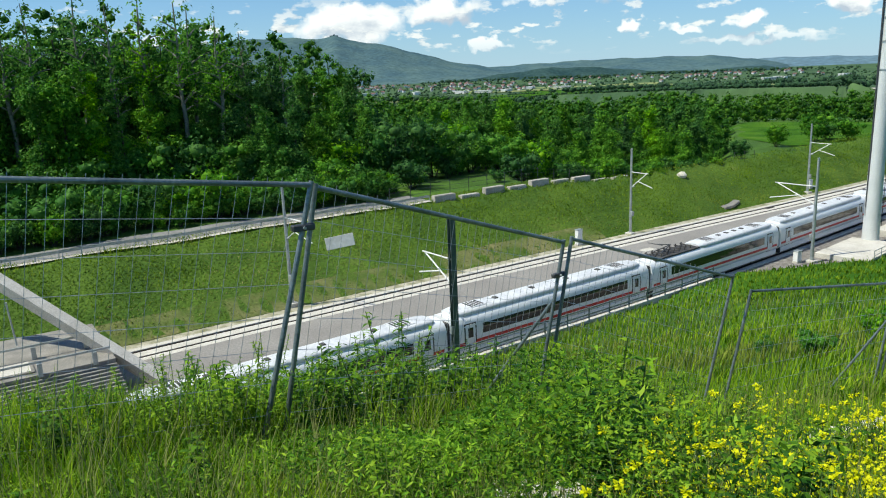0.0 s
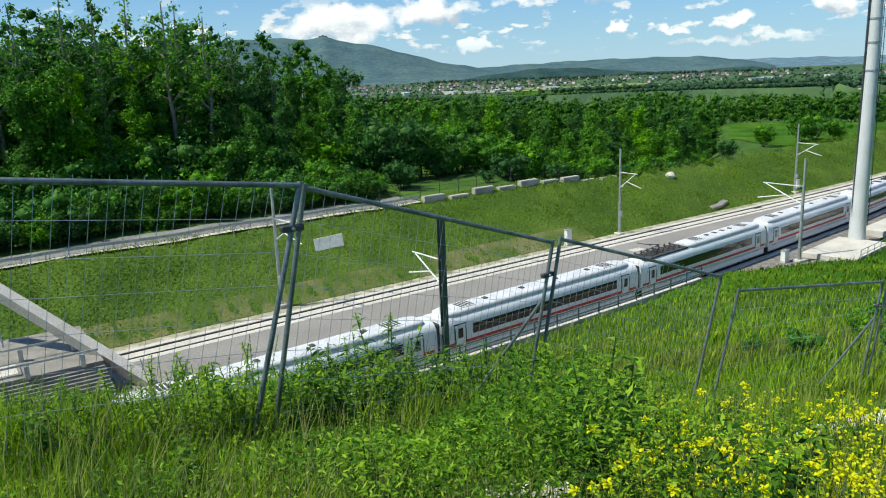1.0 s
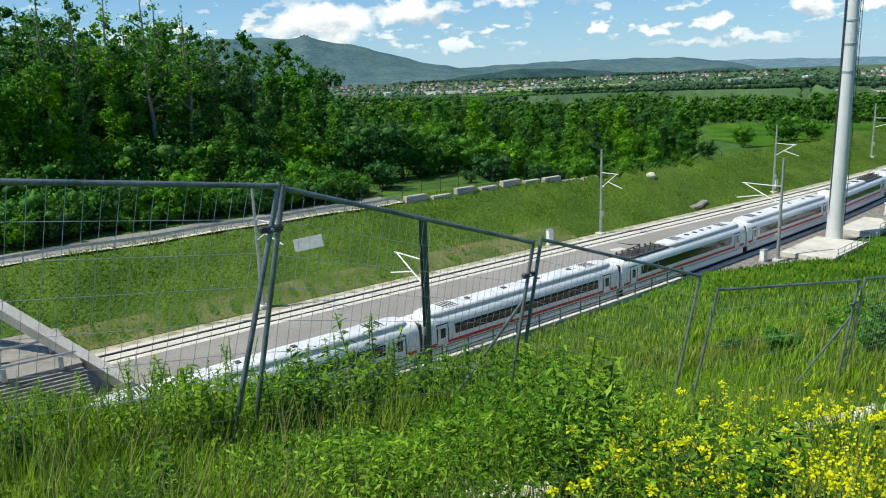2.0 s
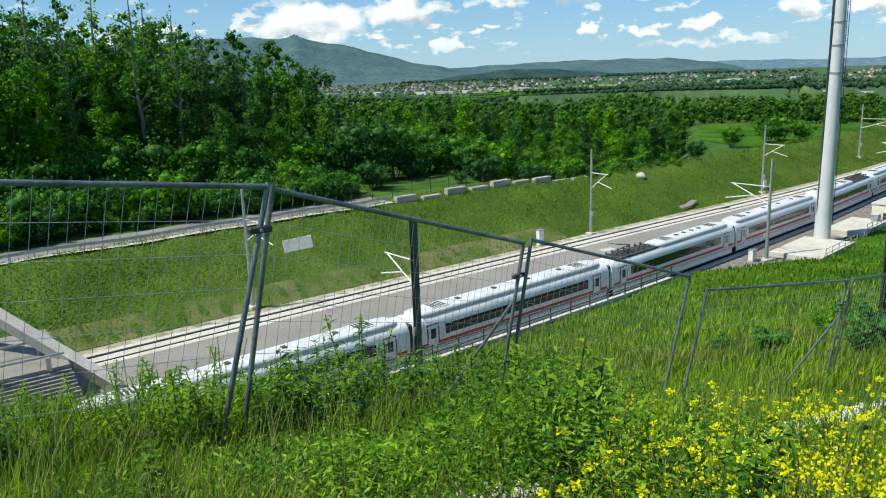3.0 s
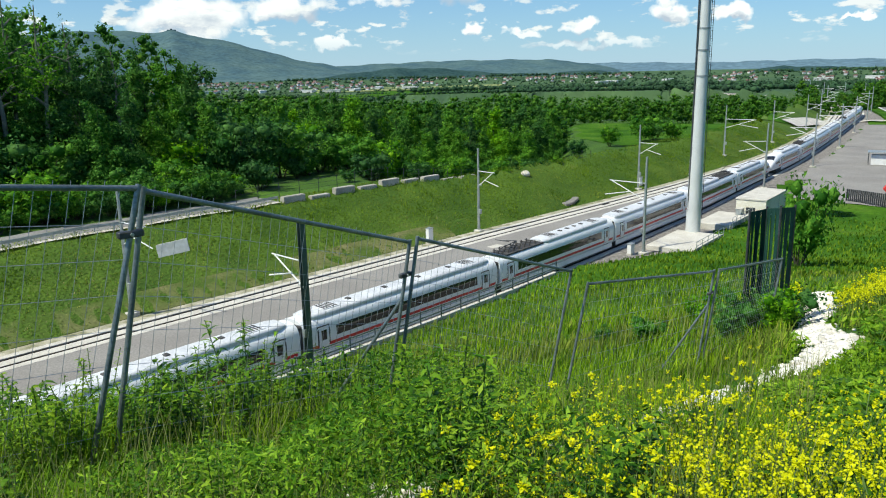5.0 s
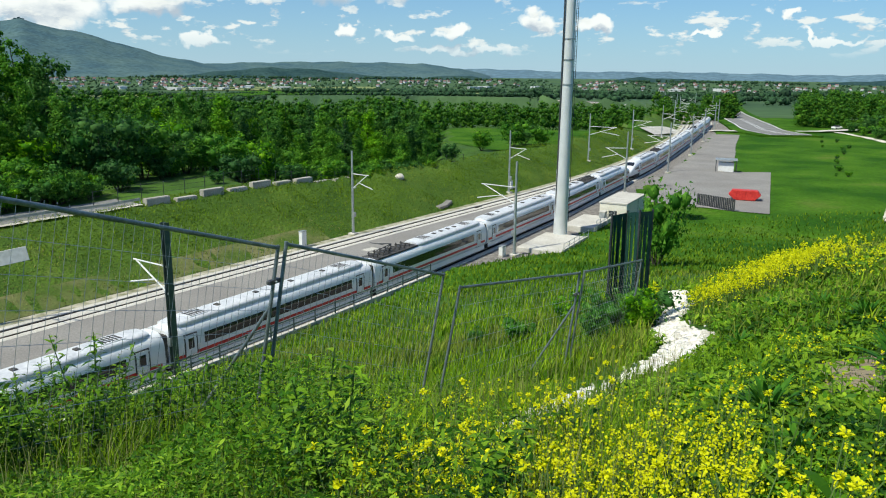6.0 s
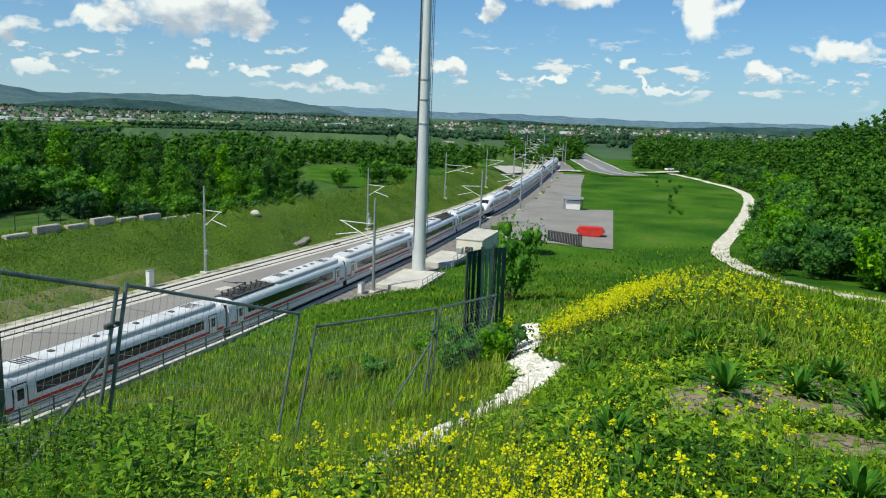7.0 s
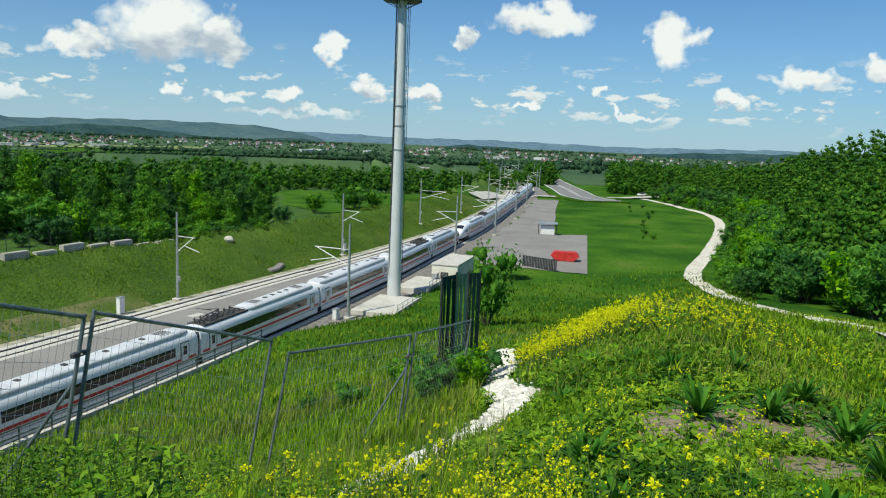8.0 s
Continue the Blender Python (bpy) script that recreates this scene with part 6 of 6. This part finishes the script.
def build_mustard(seed, height):
    r2 = np.random.default_rng(seed)
    w = empty("mustard_plant", label="flowering yellow wild mustard plant on thin stems", category="flower", group="yellow flowers")
    up = Vector((0, 0, 1))
    v, f = [], []
    for k in range(9):
        a = k * 2.4
        u = 0.1 + 0.07 * k
        way = Vector((math.cos(a), math.sin(a), 0.3)).normalized()
        leaf_strip(v, f, Vector((0, 0, height * u)), way, up, 0.13 * r2.uniform(0.7, 1.3), 0.045, 0.6)
    mesh_ob("foliage", v, f, M["weed"], w)
    for s in range(4):
        a = r2.uniform(0, 6.28)
        lean = 0.0 if s == 0 else r2.uniform(0.12, 0.3)
        top = Vector((math.cos(a) * lean * height, math.sin(a) * lean * height, height * r2.uniform(0.78, 1.0)))
        stem = part("stem", tb((0, 0, 0.0 if s == 0 else height * 0.3), top, 0.004, 0.0025, seg=4), M["stem"], w)
        v, f = [], []
        v = [tuple(top + Vector((0, 0, -0.01)))]
        for k in range(30):
            b = k * 2.4
            n1 = Vector((math.cos(b), math.sin(b), r2.uniform(-1.4, 0.9))).normalized()
            n2 = n1.cross(up).normalized()
            c = top + Vector((0, 0, -0.01)) + n1 * r2.uniform(0.006, 0.021)
            o = len(v)
            q = 0.0072
            v += [tuple(c + n2 * q), tuple(c + n1 * q * 1.2), tuple(c - n2 * q)]
            f.append((0, o, o + 1, o + 2))
        mesh_ob("flower_head", v, f, M["petal"], w)
    return w


M["stem"] = mat("stem", (0.08, 0.15, 0.03), (0.13, 0.20, 0.05), 2, 10, 0.7, 0.0)
M["dock_leaf"] = mat("dock_leaf", (0.04, 0.155, 0.012), (0.075, 0.22, 0.018), 1.0, 8, 0.5, 0.0, per_object=0.3, trans=0.25)
TOP_AZ = [-75, -40, -30, -24, -18, -14, -9, -5, 0, 5, 12, 20, 27, 48]
TOP_EL = [-14, -20, -23.5, -24.0, -22.5, -20.2, -18.8, -19.2, -20.3, -19.3, -21.0, -20.8, -20.8, -20.0]


def put(ob, used, x, y, scale, tilt=0.12):
    m = Matrix.LocRotScale((x, y, gz(x, y) - 0.01), Euler((rng.normal() * tilt, rng.normal() * tilt, rng.uniform(0, 6.28))), None)
    if ob.name not in used:
        used.add(ob.name)
        ob.matrix_basis = m @ Matrix.Diagonal((scale, scale, scale, 1))
    else:
        copy_thing(ob, m).scale = (scale,) * 3


def near_plants():
    used = set()
    kinds = [(1.0, build_weed(71, 1.0, 96, 0.11, 0.34, stems=2, label="tall leafy green weed among the grass")),
             (0.8, build_weed(72, 0.8, 120, 0.075, 0.5, "weed_light", 2, label="bushy light green weed with small leaves")),
             (0.6, build_weed(73, 0.6, 60, 0.12, 0.42, stems=2, label="broad-leaved dark green weed")),
             (1.1, build_weed(74, 1.1, 130, 0.065, 0.3, "weed_light", 2, label="upright feathery green weed"))]
    for k in range(300):
        az = rng.uniform(-30, 46)
        line_r = np.interp(az, [-30, -21, -9, 10, 30, 46], [12.5, 11.0, 8.2, 5.6, 5.2, 5.4])
        r = rng.uniform(3.3, 8.6) if k % 3 == 0 or az < -14 else line_r + rng.uniform(-0.1, 2.3)
        x, y = polar(az, r)
        top_el = np.interp(az, TOP_AZ, TOP_EL) if r > line_r - 0.15 or az < -6 else np.interp(az, [-6, 2, 46], [-21.5, -25.5, -26.0])
        lim = math.tan(radians(top_el + rng.normal() * 1.0 + np.interp(az, [-6, 2, 12, 46], [0.0, 1.5, 1.3, 0.6]))) * r + EYE - gz(x, y)
        h = min(lim, rng.uniform(0.8, 1.6))
        if h < 0.22:
            continue
        b, ob = kinds[rng.integers(0, 4)]
        put(ob, used, x, y, h / b)
    # a few tall stems that rise above the rest
    for az, r, h in ((5.4, 5.4, 1.15), (4.9, 5.6, 1.0), (-4.5, 6.5, 1.3), (18.5, 5.0, 0.95), (24.0, 5.2, 0.9), (-11.5, 7.2, 1.25), (-29, 9.0, 0.9), (-28, 9.6, 0.8), (-19, 7.0, 0.75)):
        x, y = polar(az, r)
        put(kinds[3][1], used, x, y, h / 1.1, 0.05)
    docks = [(0.6, build_dock(81, 0.6)), (0.6, build_dock(82, 0.6))]
    for k, (az, r, s) in enumerate(((-53.9, 9.3, 0.85), (-46.4, 6.7, 0.7), (-63.5, 9.4, 0.9), (-48.7, 5.3, 0.5), (-62.8, 5.9, 0.65), (-58.5, 10.6, 0.75), (-51.7, 12.8, 0.7), (-60.5, 12.5, 0.8), (-66, 7.6, 0.8), (-56, 13.5, 0.7), (-49, 14.5, 0.6), (-65.5, 12.5, 0.8), (-44, 12, 0.5), (-46, 15, 0.6), (-57.5, 6.2, 0.4))):
        x, y = polar(az, r)
        put(docks[k % 2][1], used, x, y, 0.66 * s / 0.6, 0.05)
    must = [(0.7, build_mustard(91, 0.7)), (0.6, build_mustard(92, 0.6)), (0.75, build_mustard(93, 0.75))]
    n = 0
    while n < 130:
        az = rng.uniform(-60, -10)
        r = 2.4 * (8.5 / 2.4) ** rng.uniform(0, 1)
        dense = np.interp(az, [-60, -46, -40, -24, -14, -10], [0.12, 0.35, 1.0, 1.0, 0.35, 0.12]) * np.interp(r, [2.5, 6, 9.5], [1.0, 0.9, 0.5])
        if rng.uniform(0, 1) > dense:
            continue
        x, y = polar(az, r)
        if np.hypot(TRAIL_LINE[:, 0] - x, TRAIL_LINE[:, 1] - y).min() < 0.3:
            continue
        lim = math.tan(radians(np.interp(az, [-60, -40, -30, -20, -10], [-15, -19.0, -22.0, -25.0, -26.5]) + rng.normal() * 1.2)) * r + EYE - gz(x, y)
        h = min(lim, rng.uniform(0.4, 0.8))
        if h < 0.2:
            continue
        b, ob = must[n % 3]
        put(ob, used, x, y, h / b)
        n += 1


M["weed_light"] = mat("weed_light", (0.15, 0.31, 0.015), (0.26, 0.44, 0.03), 0.8, 4, 0.55, 0.0, island=0.35, trans=0.4)
near_plants()


def flower_field():
    """Yellow flower heads too many to count, and low leaves between them."""
    r2 = np.random.default_rng(47)
    v_all = []
    regions = ((-37.5, -53.5, 15.0, 25.5, 9000, 0.6), (-46.5, -67.5, 14.0, 24.0, 2800, 0.5), (-35.8, -39.2, 18, 23, 1200, 0.6), (-13, -46, 2.4, 8.0, 3600, 0.5), (-44, -62, 3.5, 11, 500, 0.4))
    stems = []
    for a0, a1, r0, r1, n, hh in regions:
        x, y, r = sector(r2, n, a0, a1, r0, r1)
        need = -0.5 if n == 9000 else -0.1 if n >= 2500 else 0.1
        keep = (wobble(x, y, 0.45, 6.0) + 0.6 * wobble(x, y, 1.4, 2.0) + r2.normal(0, 0.45, n) > need) & clear_of(x, y, 0.3)
        a = np.degrees(np.arctan2(-x, y))
        odds = r2.uniform(0, 1, n)
        if n == 9000:  # a slanting bed, nearer at its left end, thinning outwards
            u = (-45.0 - a) / 4.4
            keep &= odds < np.exp(-np.abs(u) ** 3 - np.abs((r - 19.6 - 1.6 * u) / 2.0) ** 2.5)
        if n == 2800:
            keep &= odds < np.exp(-((a + 56) / 6) ** 2 - ((r - 19.5) / 1.8) ** 2)
        x, y, r = x[keep], y[keep], r[keep]
        z = ground(x, y) + hh * r2.uniform(0.55, 1.1, len(x))
        stems.append((x, y, z))
        for q in range(7):
            c = np.stack([x, y, z], 1) + r2.normal(0, 1, (len(x), 3)) * np.array([0.022, 0.022, 0.03])
            a = r2.normal(size=(len(x), 3))
            a /= np.linalg.norm(a, axis=1)[:, None]
            b = np.cross(a, r2.normal(size=(len(x), 3)))
            b /= np.linalg.norm(b, axis=1)[:, None]
            w = (0.006 + 0.0007 * r)[:, None]
            v_all.append(np.stack([c - a * w, c + b * w, c + a * w, c - b * w], 1).reshape(-1, 3))
    v = np.concatenate(v_all)
    ob = new("yellow_flowers", fast_mesh("yellow_flowers", v, np.arange(len(v)).reshape(-1, 4), M["petal"]))
    tagged(ob, "dense yellow flower heads of wild mustard", "flowers", kind="stuff")
    x, y, z = [np.concatenate([q[i] for q in stems]) for i in range(3)]
    g = ground(x, y)
    h = z - g
    blades(r2, x, y, h, np.full(len(x), 0.012), 0.05, M["stem"], "flower_stems", "thin green stems below the flower heads")
    # low broad leaves over the mound
    x, y, r = sector(r2, 90000, -36, -76, 3.0, 30, 0.85)
    ok = clear_of(x, y, 0.3, 0.1)
    x, y, r = x[ok], y[ok], r[ok]
    n = len(x)
    tall = 0.10 + 0.16 * (wobble(x, y, 0.7, 9.0) + 1) * 0.5
    c = np.stack([x, y, ground(x, y) + tall * r2.uniform(0.1, 1.0, n)], 1)
    a = r2.normal(size=(n, 3)) * np.array([1, 1, 0.5])
    a /= np.linalg.norm(a, axis=1)[:, None]
    b = np.cross(a, np.array([0, 0, 1.0]) + r2.normal(0, 0.5, (n, 3)))
    b /= np.linalg.norm(b, axis=1)[:, None]
    w = (0.014 + 0.0022 * r)[:, None] * r2.uniform(0.5, 1.6, (n, 1))
    v = np.stack([c - a * w * 1.5, c + b * w * 0.55, c + a * w * 1.5, c - b * w * 0.55], 1).reshape(-1, 3)
    ob = new("low_herbs", fast_mesh("low_herbs", v, np.arange(4 * n).reshape(-1, 4), M["weed"]))
    ob.data.materials.append(M["weed_light"])
    ob.data.polygons.foreach_set("material_index", (wobble(x, y, 0.9, 5.0) + r2.normal(0, 0.5, n) > 0.1).astype(np.int32))
    tagged(ob, "low broad-leaved herbs covering the mound", "herbs", kind="stuff")
    # short bright leaves close to the eye
    x, y, r = sector(r2, 80000, 48, -46, 1.9, 6.2, 0.9)
    az = np.degrees(np.arctan2(-x, y))
    some = r2.uniform(0, 1, len(x)) < np.interp(az, [-46, -14, -10, 12, 17, 48], [0.9, 1.0, 0.10, 0.10, 1.0, 1.0])
    x, y, r = x[some], y[some], r[some]
    n = len(x)
    c = np.stack([x, y, ground(x, y) + (0.16 + 0.14 * wobble(x, y, 1.7, 6.0)) * r2.uniform(0.1, 1.1, n)], 1)
    a = r2.normal(size=(n, 3)) * np.array([1, 1, 0.5])
    a /= np.linalg.norm(a, axis=1)[:, None]
    b = np.cross(a, np.array([0, 0, 1.0]) + r2.normal(0, 0.5, (n, 3)))
    b /= np.linalg.norm(b, axis=1)[:, None]
    w = (0.005 + 0.0012 * r)[:, None] * r2.uniform(0.5, 1.7, (n, 1))
    v = np.stack([c - a * w * 1.5, c + b * w * 0.6, c + a * w * 1.5, c - b * w * 0.6], 1).reshape(-1, 3)
    ob = new("low_herbs", fast_mesh("low_herbs", v, np.arange(4 * n).reshape(-1, 4), M["weed_light"]))
    tagged(ob, "low bright yellow-green herbs in the grass", "herbs", kind="stuff")
    # leaves filling the weeds along the fence
    x, y, r = sector(r2, 120000, 47, -30, 2.6, 9.5, 0.9)
    n = len(x)
    az = np.degrees(np.arctan2(-x, y))
    g = ground(x, y)
    line_r = np.interp(az, [-30, -21, -9, 10, 30, 46], [12.5, 11.0, 8.2, 5.6, 5.2, 5.4])
    top_el = np.where((r > line_r - 0.1) | (az < -6), np.interp(az, TOP_AZ, TOP_EL), np.interp(az, [-6, 2, 46], [-21.5, -25.5, -26.0]))
    lim = np.clip(np.tan(np.radians(top_el - 1.2 + 1.3 * wobble(x, y, 2.1, 4.0))) * r + EYE - g, 0.05, 1.0)
    c = np.stack([x, y, g + lim * r2.uniform(0, 1, n) ** 0.7], 1)
    a = r2.normal(size=(n, 3)) * np.array([1, 1, 0.6])
    a /= np.linalg.norm(a, axis=1)[:, None]
    b = np.cross(a, np.array([0, 0, 1.0]) + r2.normal(0, 0.6, (n, 3)))
    b /= np.linalg.norm(b, axis=1)[:, None]
    w = (0.007 + 0.0011 * r)[:, None] * r2.uniform(0.5, 1.6, (n, 1)) * np.where(wobble(x, y, 1.6, 2.5) > 0.35, 1.25, 0.85)[:, None]
    v = np.stack([c - a * w * 1.7, c + b * w * 0.5, c + a * w * 1.7, c - b * w * 0.5], 1).reshape(-1, 3)
    keep = np.repeat((wobble(x, y, 1.1, 8.0) + r2.normal(0, 0.4, n) > -0.2) & clear_of(x, y, 0.42), 4)
    v = v[keep]
    ob = new("undergrowth", fast_mesh("undergrowth", v, np.arange(len(v)).reshape(-1, 4), M["weed"]))
    ob.data.materials.append(M["weed_light"])
    cx = v.reshape(-1, 4, 3).mean(1)
    ob.data.polygons.foreach_set("material_index", (wobble(cx[:, 0], cx[:, 1], 1.3, 5.0) + r2.normal(0, 0.4, len(cx)) > np.interp(np.degrees(np.arctan2(-cx[:, 0], cx[:, 1])), [-14, -10, 12, 17, 46], [0.1, 0.95, 0.95, -0.1, -0.5])).astype(np.int32))
    tagged(ob, "tangled leafy undergrowth along the fence", "weeds", kind="stuff")


flower_field()


def soil_and_stones():
    for k, (x, y, a, b) in enumerate(SOIL):
        patch("bare_soil", x, y, a, b, 0.4 * k, M["soil"], "bare brown soil between the plants", 0.015, seed=k * 1.7, n=28, rings=4)
    r2 = np.random.default_rng(53)
    vs, fs = [], []
    ico = bmesh.new()
    bmesh.ops.create_icosphere(ico, subdivisions=1, radius=1.0)
    iv = np.array([q.co[:] for q in ico.verts])
    ifc = np.array([[q.index for q in t.verts] for t in ico.faces])
    ico.free()
    n = 4200
    i = r2.integers(0, len(TRAIL_LINE), n)
    px = TRAIL_LINE[i, 0] + r2.normal(0, 0.20, n)
    py = TRAIL_LINE[i, 1] + r2.normal(0, 0.24, n)
    pz = ground(px, py)
    for k in range(n):
        s = r2.uniform(0.012, 0.05) * (1.6 if k % 9 == 0 else 1) * (1.5 if math.hypot(px[k], py[k]) > 9 else 1)
        q = iv * (s * r2.uniform(0.6, 1.3, (len(iv), 1))) * np.array([1, 1, 0.65]) + (px[k], py[k], pz[k] + 0.01)
        vs.append(q)
        fs.append(ifc + k * len(iv))
    ob = new("rubble", fast_mesh("rubble", np.concatenate(vs), np.concatenate(fs), M["white_stone"]))
    tagged(ob, "white limestone rubble strewn along the trail", "stones", kind="stuff")


M["white_stone"] = mat("white_stone", (0.62, 0.58, 0.50), (0.80, 0.77, 0.70), 3.0, 20, 0.9, 0.4, island=0.2)
soil_and_stones()


def slope_things():
    # green privacy mesh at the fence's end
    net = empty("privacy_screen", label="dark green slatted privacy mesh sagging on posts", category="screen")
    pts = [vec(-34.2, -10.3, 18.2), vec(-35.3, -10.0, 18.6), vec(-36.2, -9.9, 18.0), vec(-37.1, -9.8, 18.8)]
    for a, b in zip(pts, pts[1:]):
        for k in range(9):
            u0, u1 = k / 9 + 0.001, (k + 1) / 9 - 0.001
            p, q = a.lerp(b, u0), a.lerp(b, u1)
            drop = 2.25 + 0.12 * math.sin(k * 1.9)
            bulge = 0.06 * math.sin(k * 2.3)
            v = []
            for i in range(6):
                u = i / 5
                o = Vector((bulge * math.sin(u * 3.1), bulge * math.sin(u * 3.1) * 0.6, -drop * u))
                v += [tuple(p + o), tuple(q + o)]
            f = [(2 * i, 2 * i + 1, 2 * i + 3, 2 * i + 2) for i in range(5)]
            ob = mesh_ob("strip", v, f, M["green_net"], net)
            sol = ob.modifiers.new("solid", "SOLIDIFY")
            sol.thickness = 0.006
    for p in pts:
        part("post", tb(p + Vector((0, 0, 0.05)), p - Vector((0, 0, 2.5)), 0.025), M["dark_steel"], net)
    # dark slat fence at the yard's edge
    sf = empty("slat_fence", label="dark upright slat fence at the yard's edge", category="fence")
    a, b = Vector((83.2, 98.8, 0)), Vector((85.0, 92.4, 0))
    for k in range(22):
        p = a.lerp(b, k / 21)
        g = gz(p.x, p.y)
        part("slat", bx(p.x - 0.06, p.x + 0.06, p.y - 0.1, p.y + 0.1, g - 0.2, max(g, 0.0) + 1.9), M["dark_steel"], sf)
    # bushes
    for az, r, h, k in ((-37.5, 66, 12.0 - gz(*polar(-37.5, 66)), 0), (-33.6, 17.6, 1.0, 0), (-34.9, 17.4, 1.2, 2), (-36.4, 17.0, 1.1, 0), (-36.9, 17.6, 1.0, 2), (-31.0, 24, 0.9, 0), (-27.6, 22, 0.8, 2), (-24.0, 24, 0.7, 0), (-32.6, 30, 1.0, 2)):
        x, y = polar(az, r)
        o = plant(SHRUBS[k], x, y, h / {0: 5.0, 1: 6.5, 2: 3.6}[k])
        if r > 60:  # a slender young tree-like bush
            o.scale = (o.scale[0] * 0.65, o.scale[1] * 0.65, o.scale[2])


slope_things()
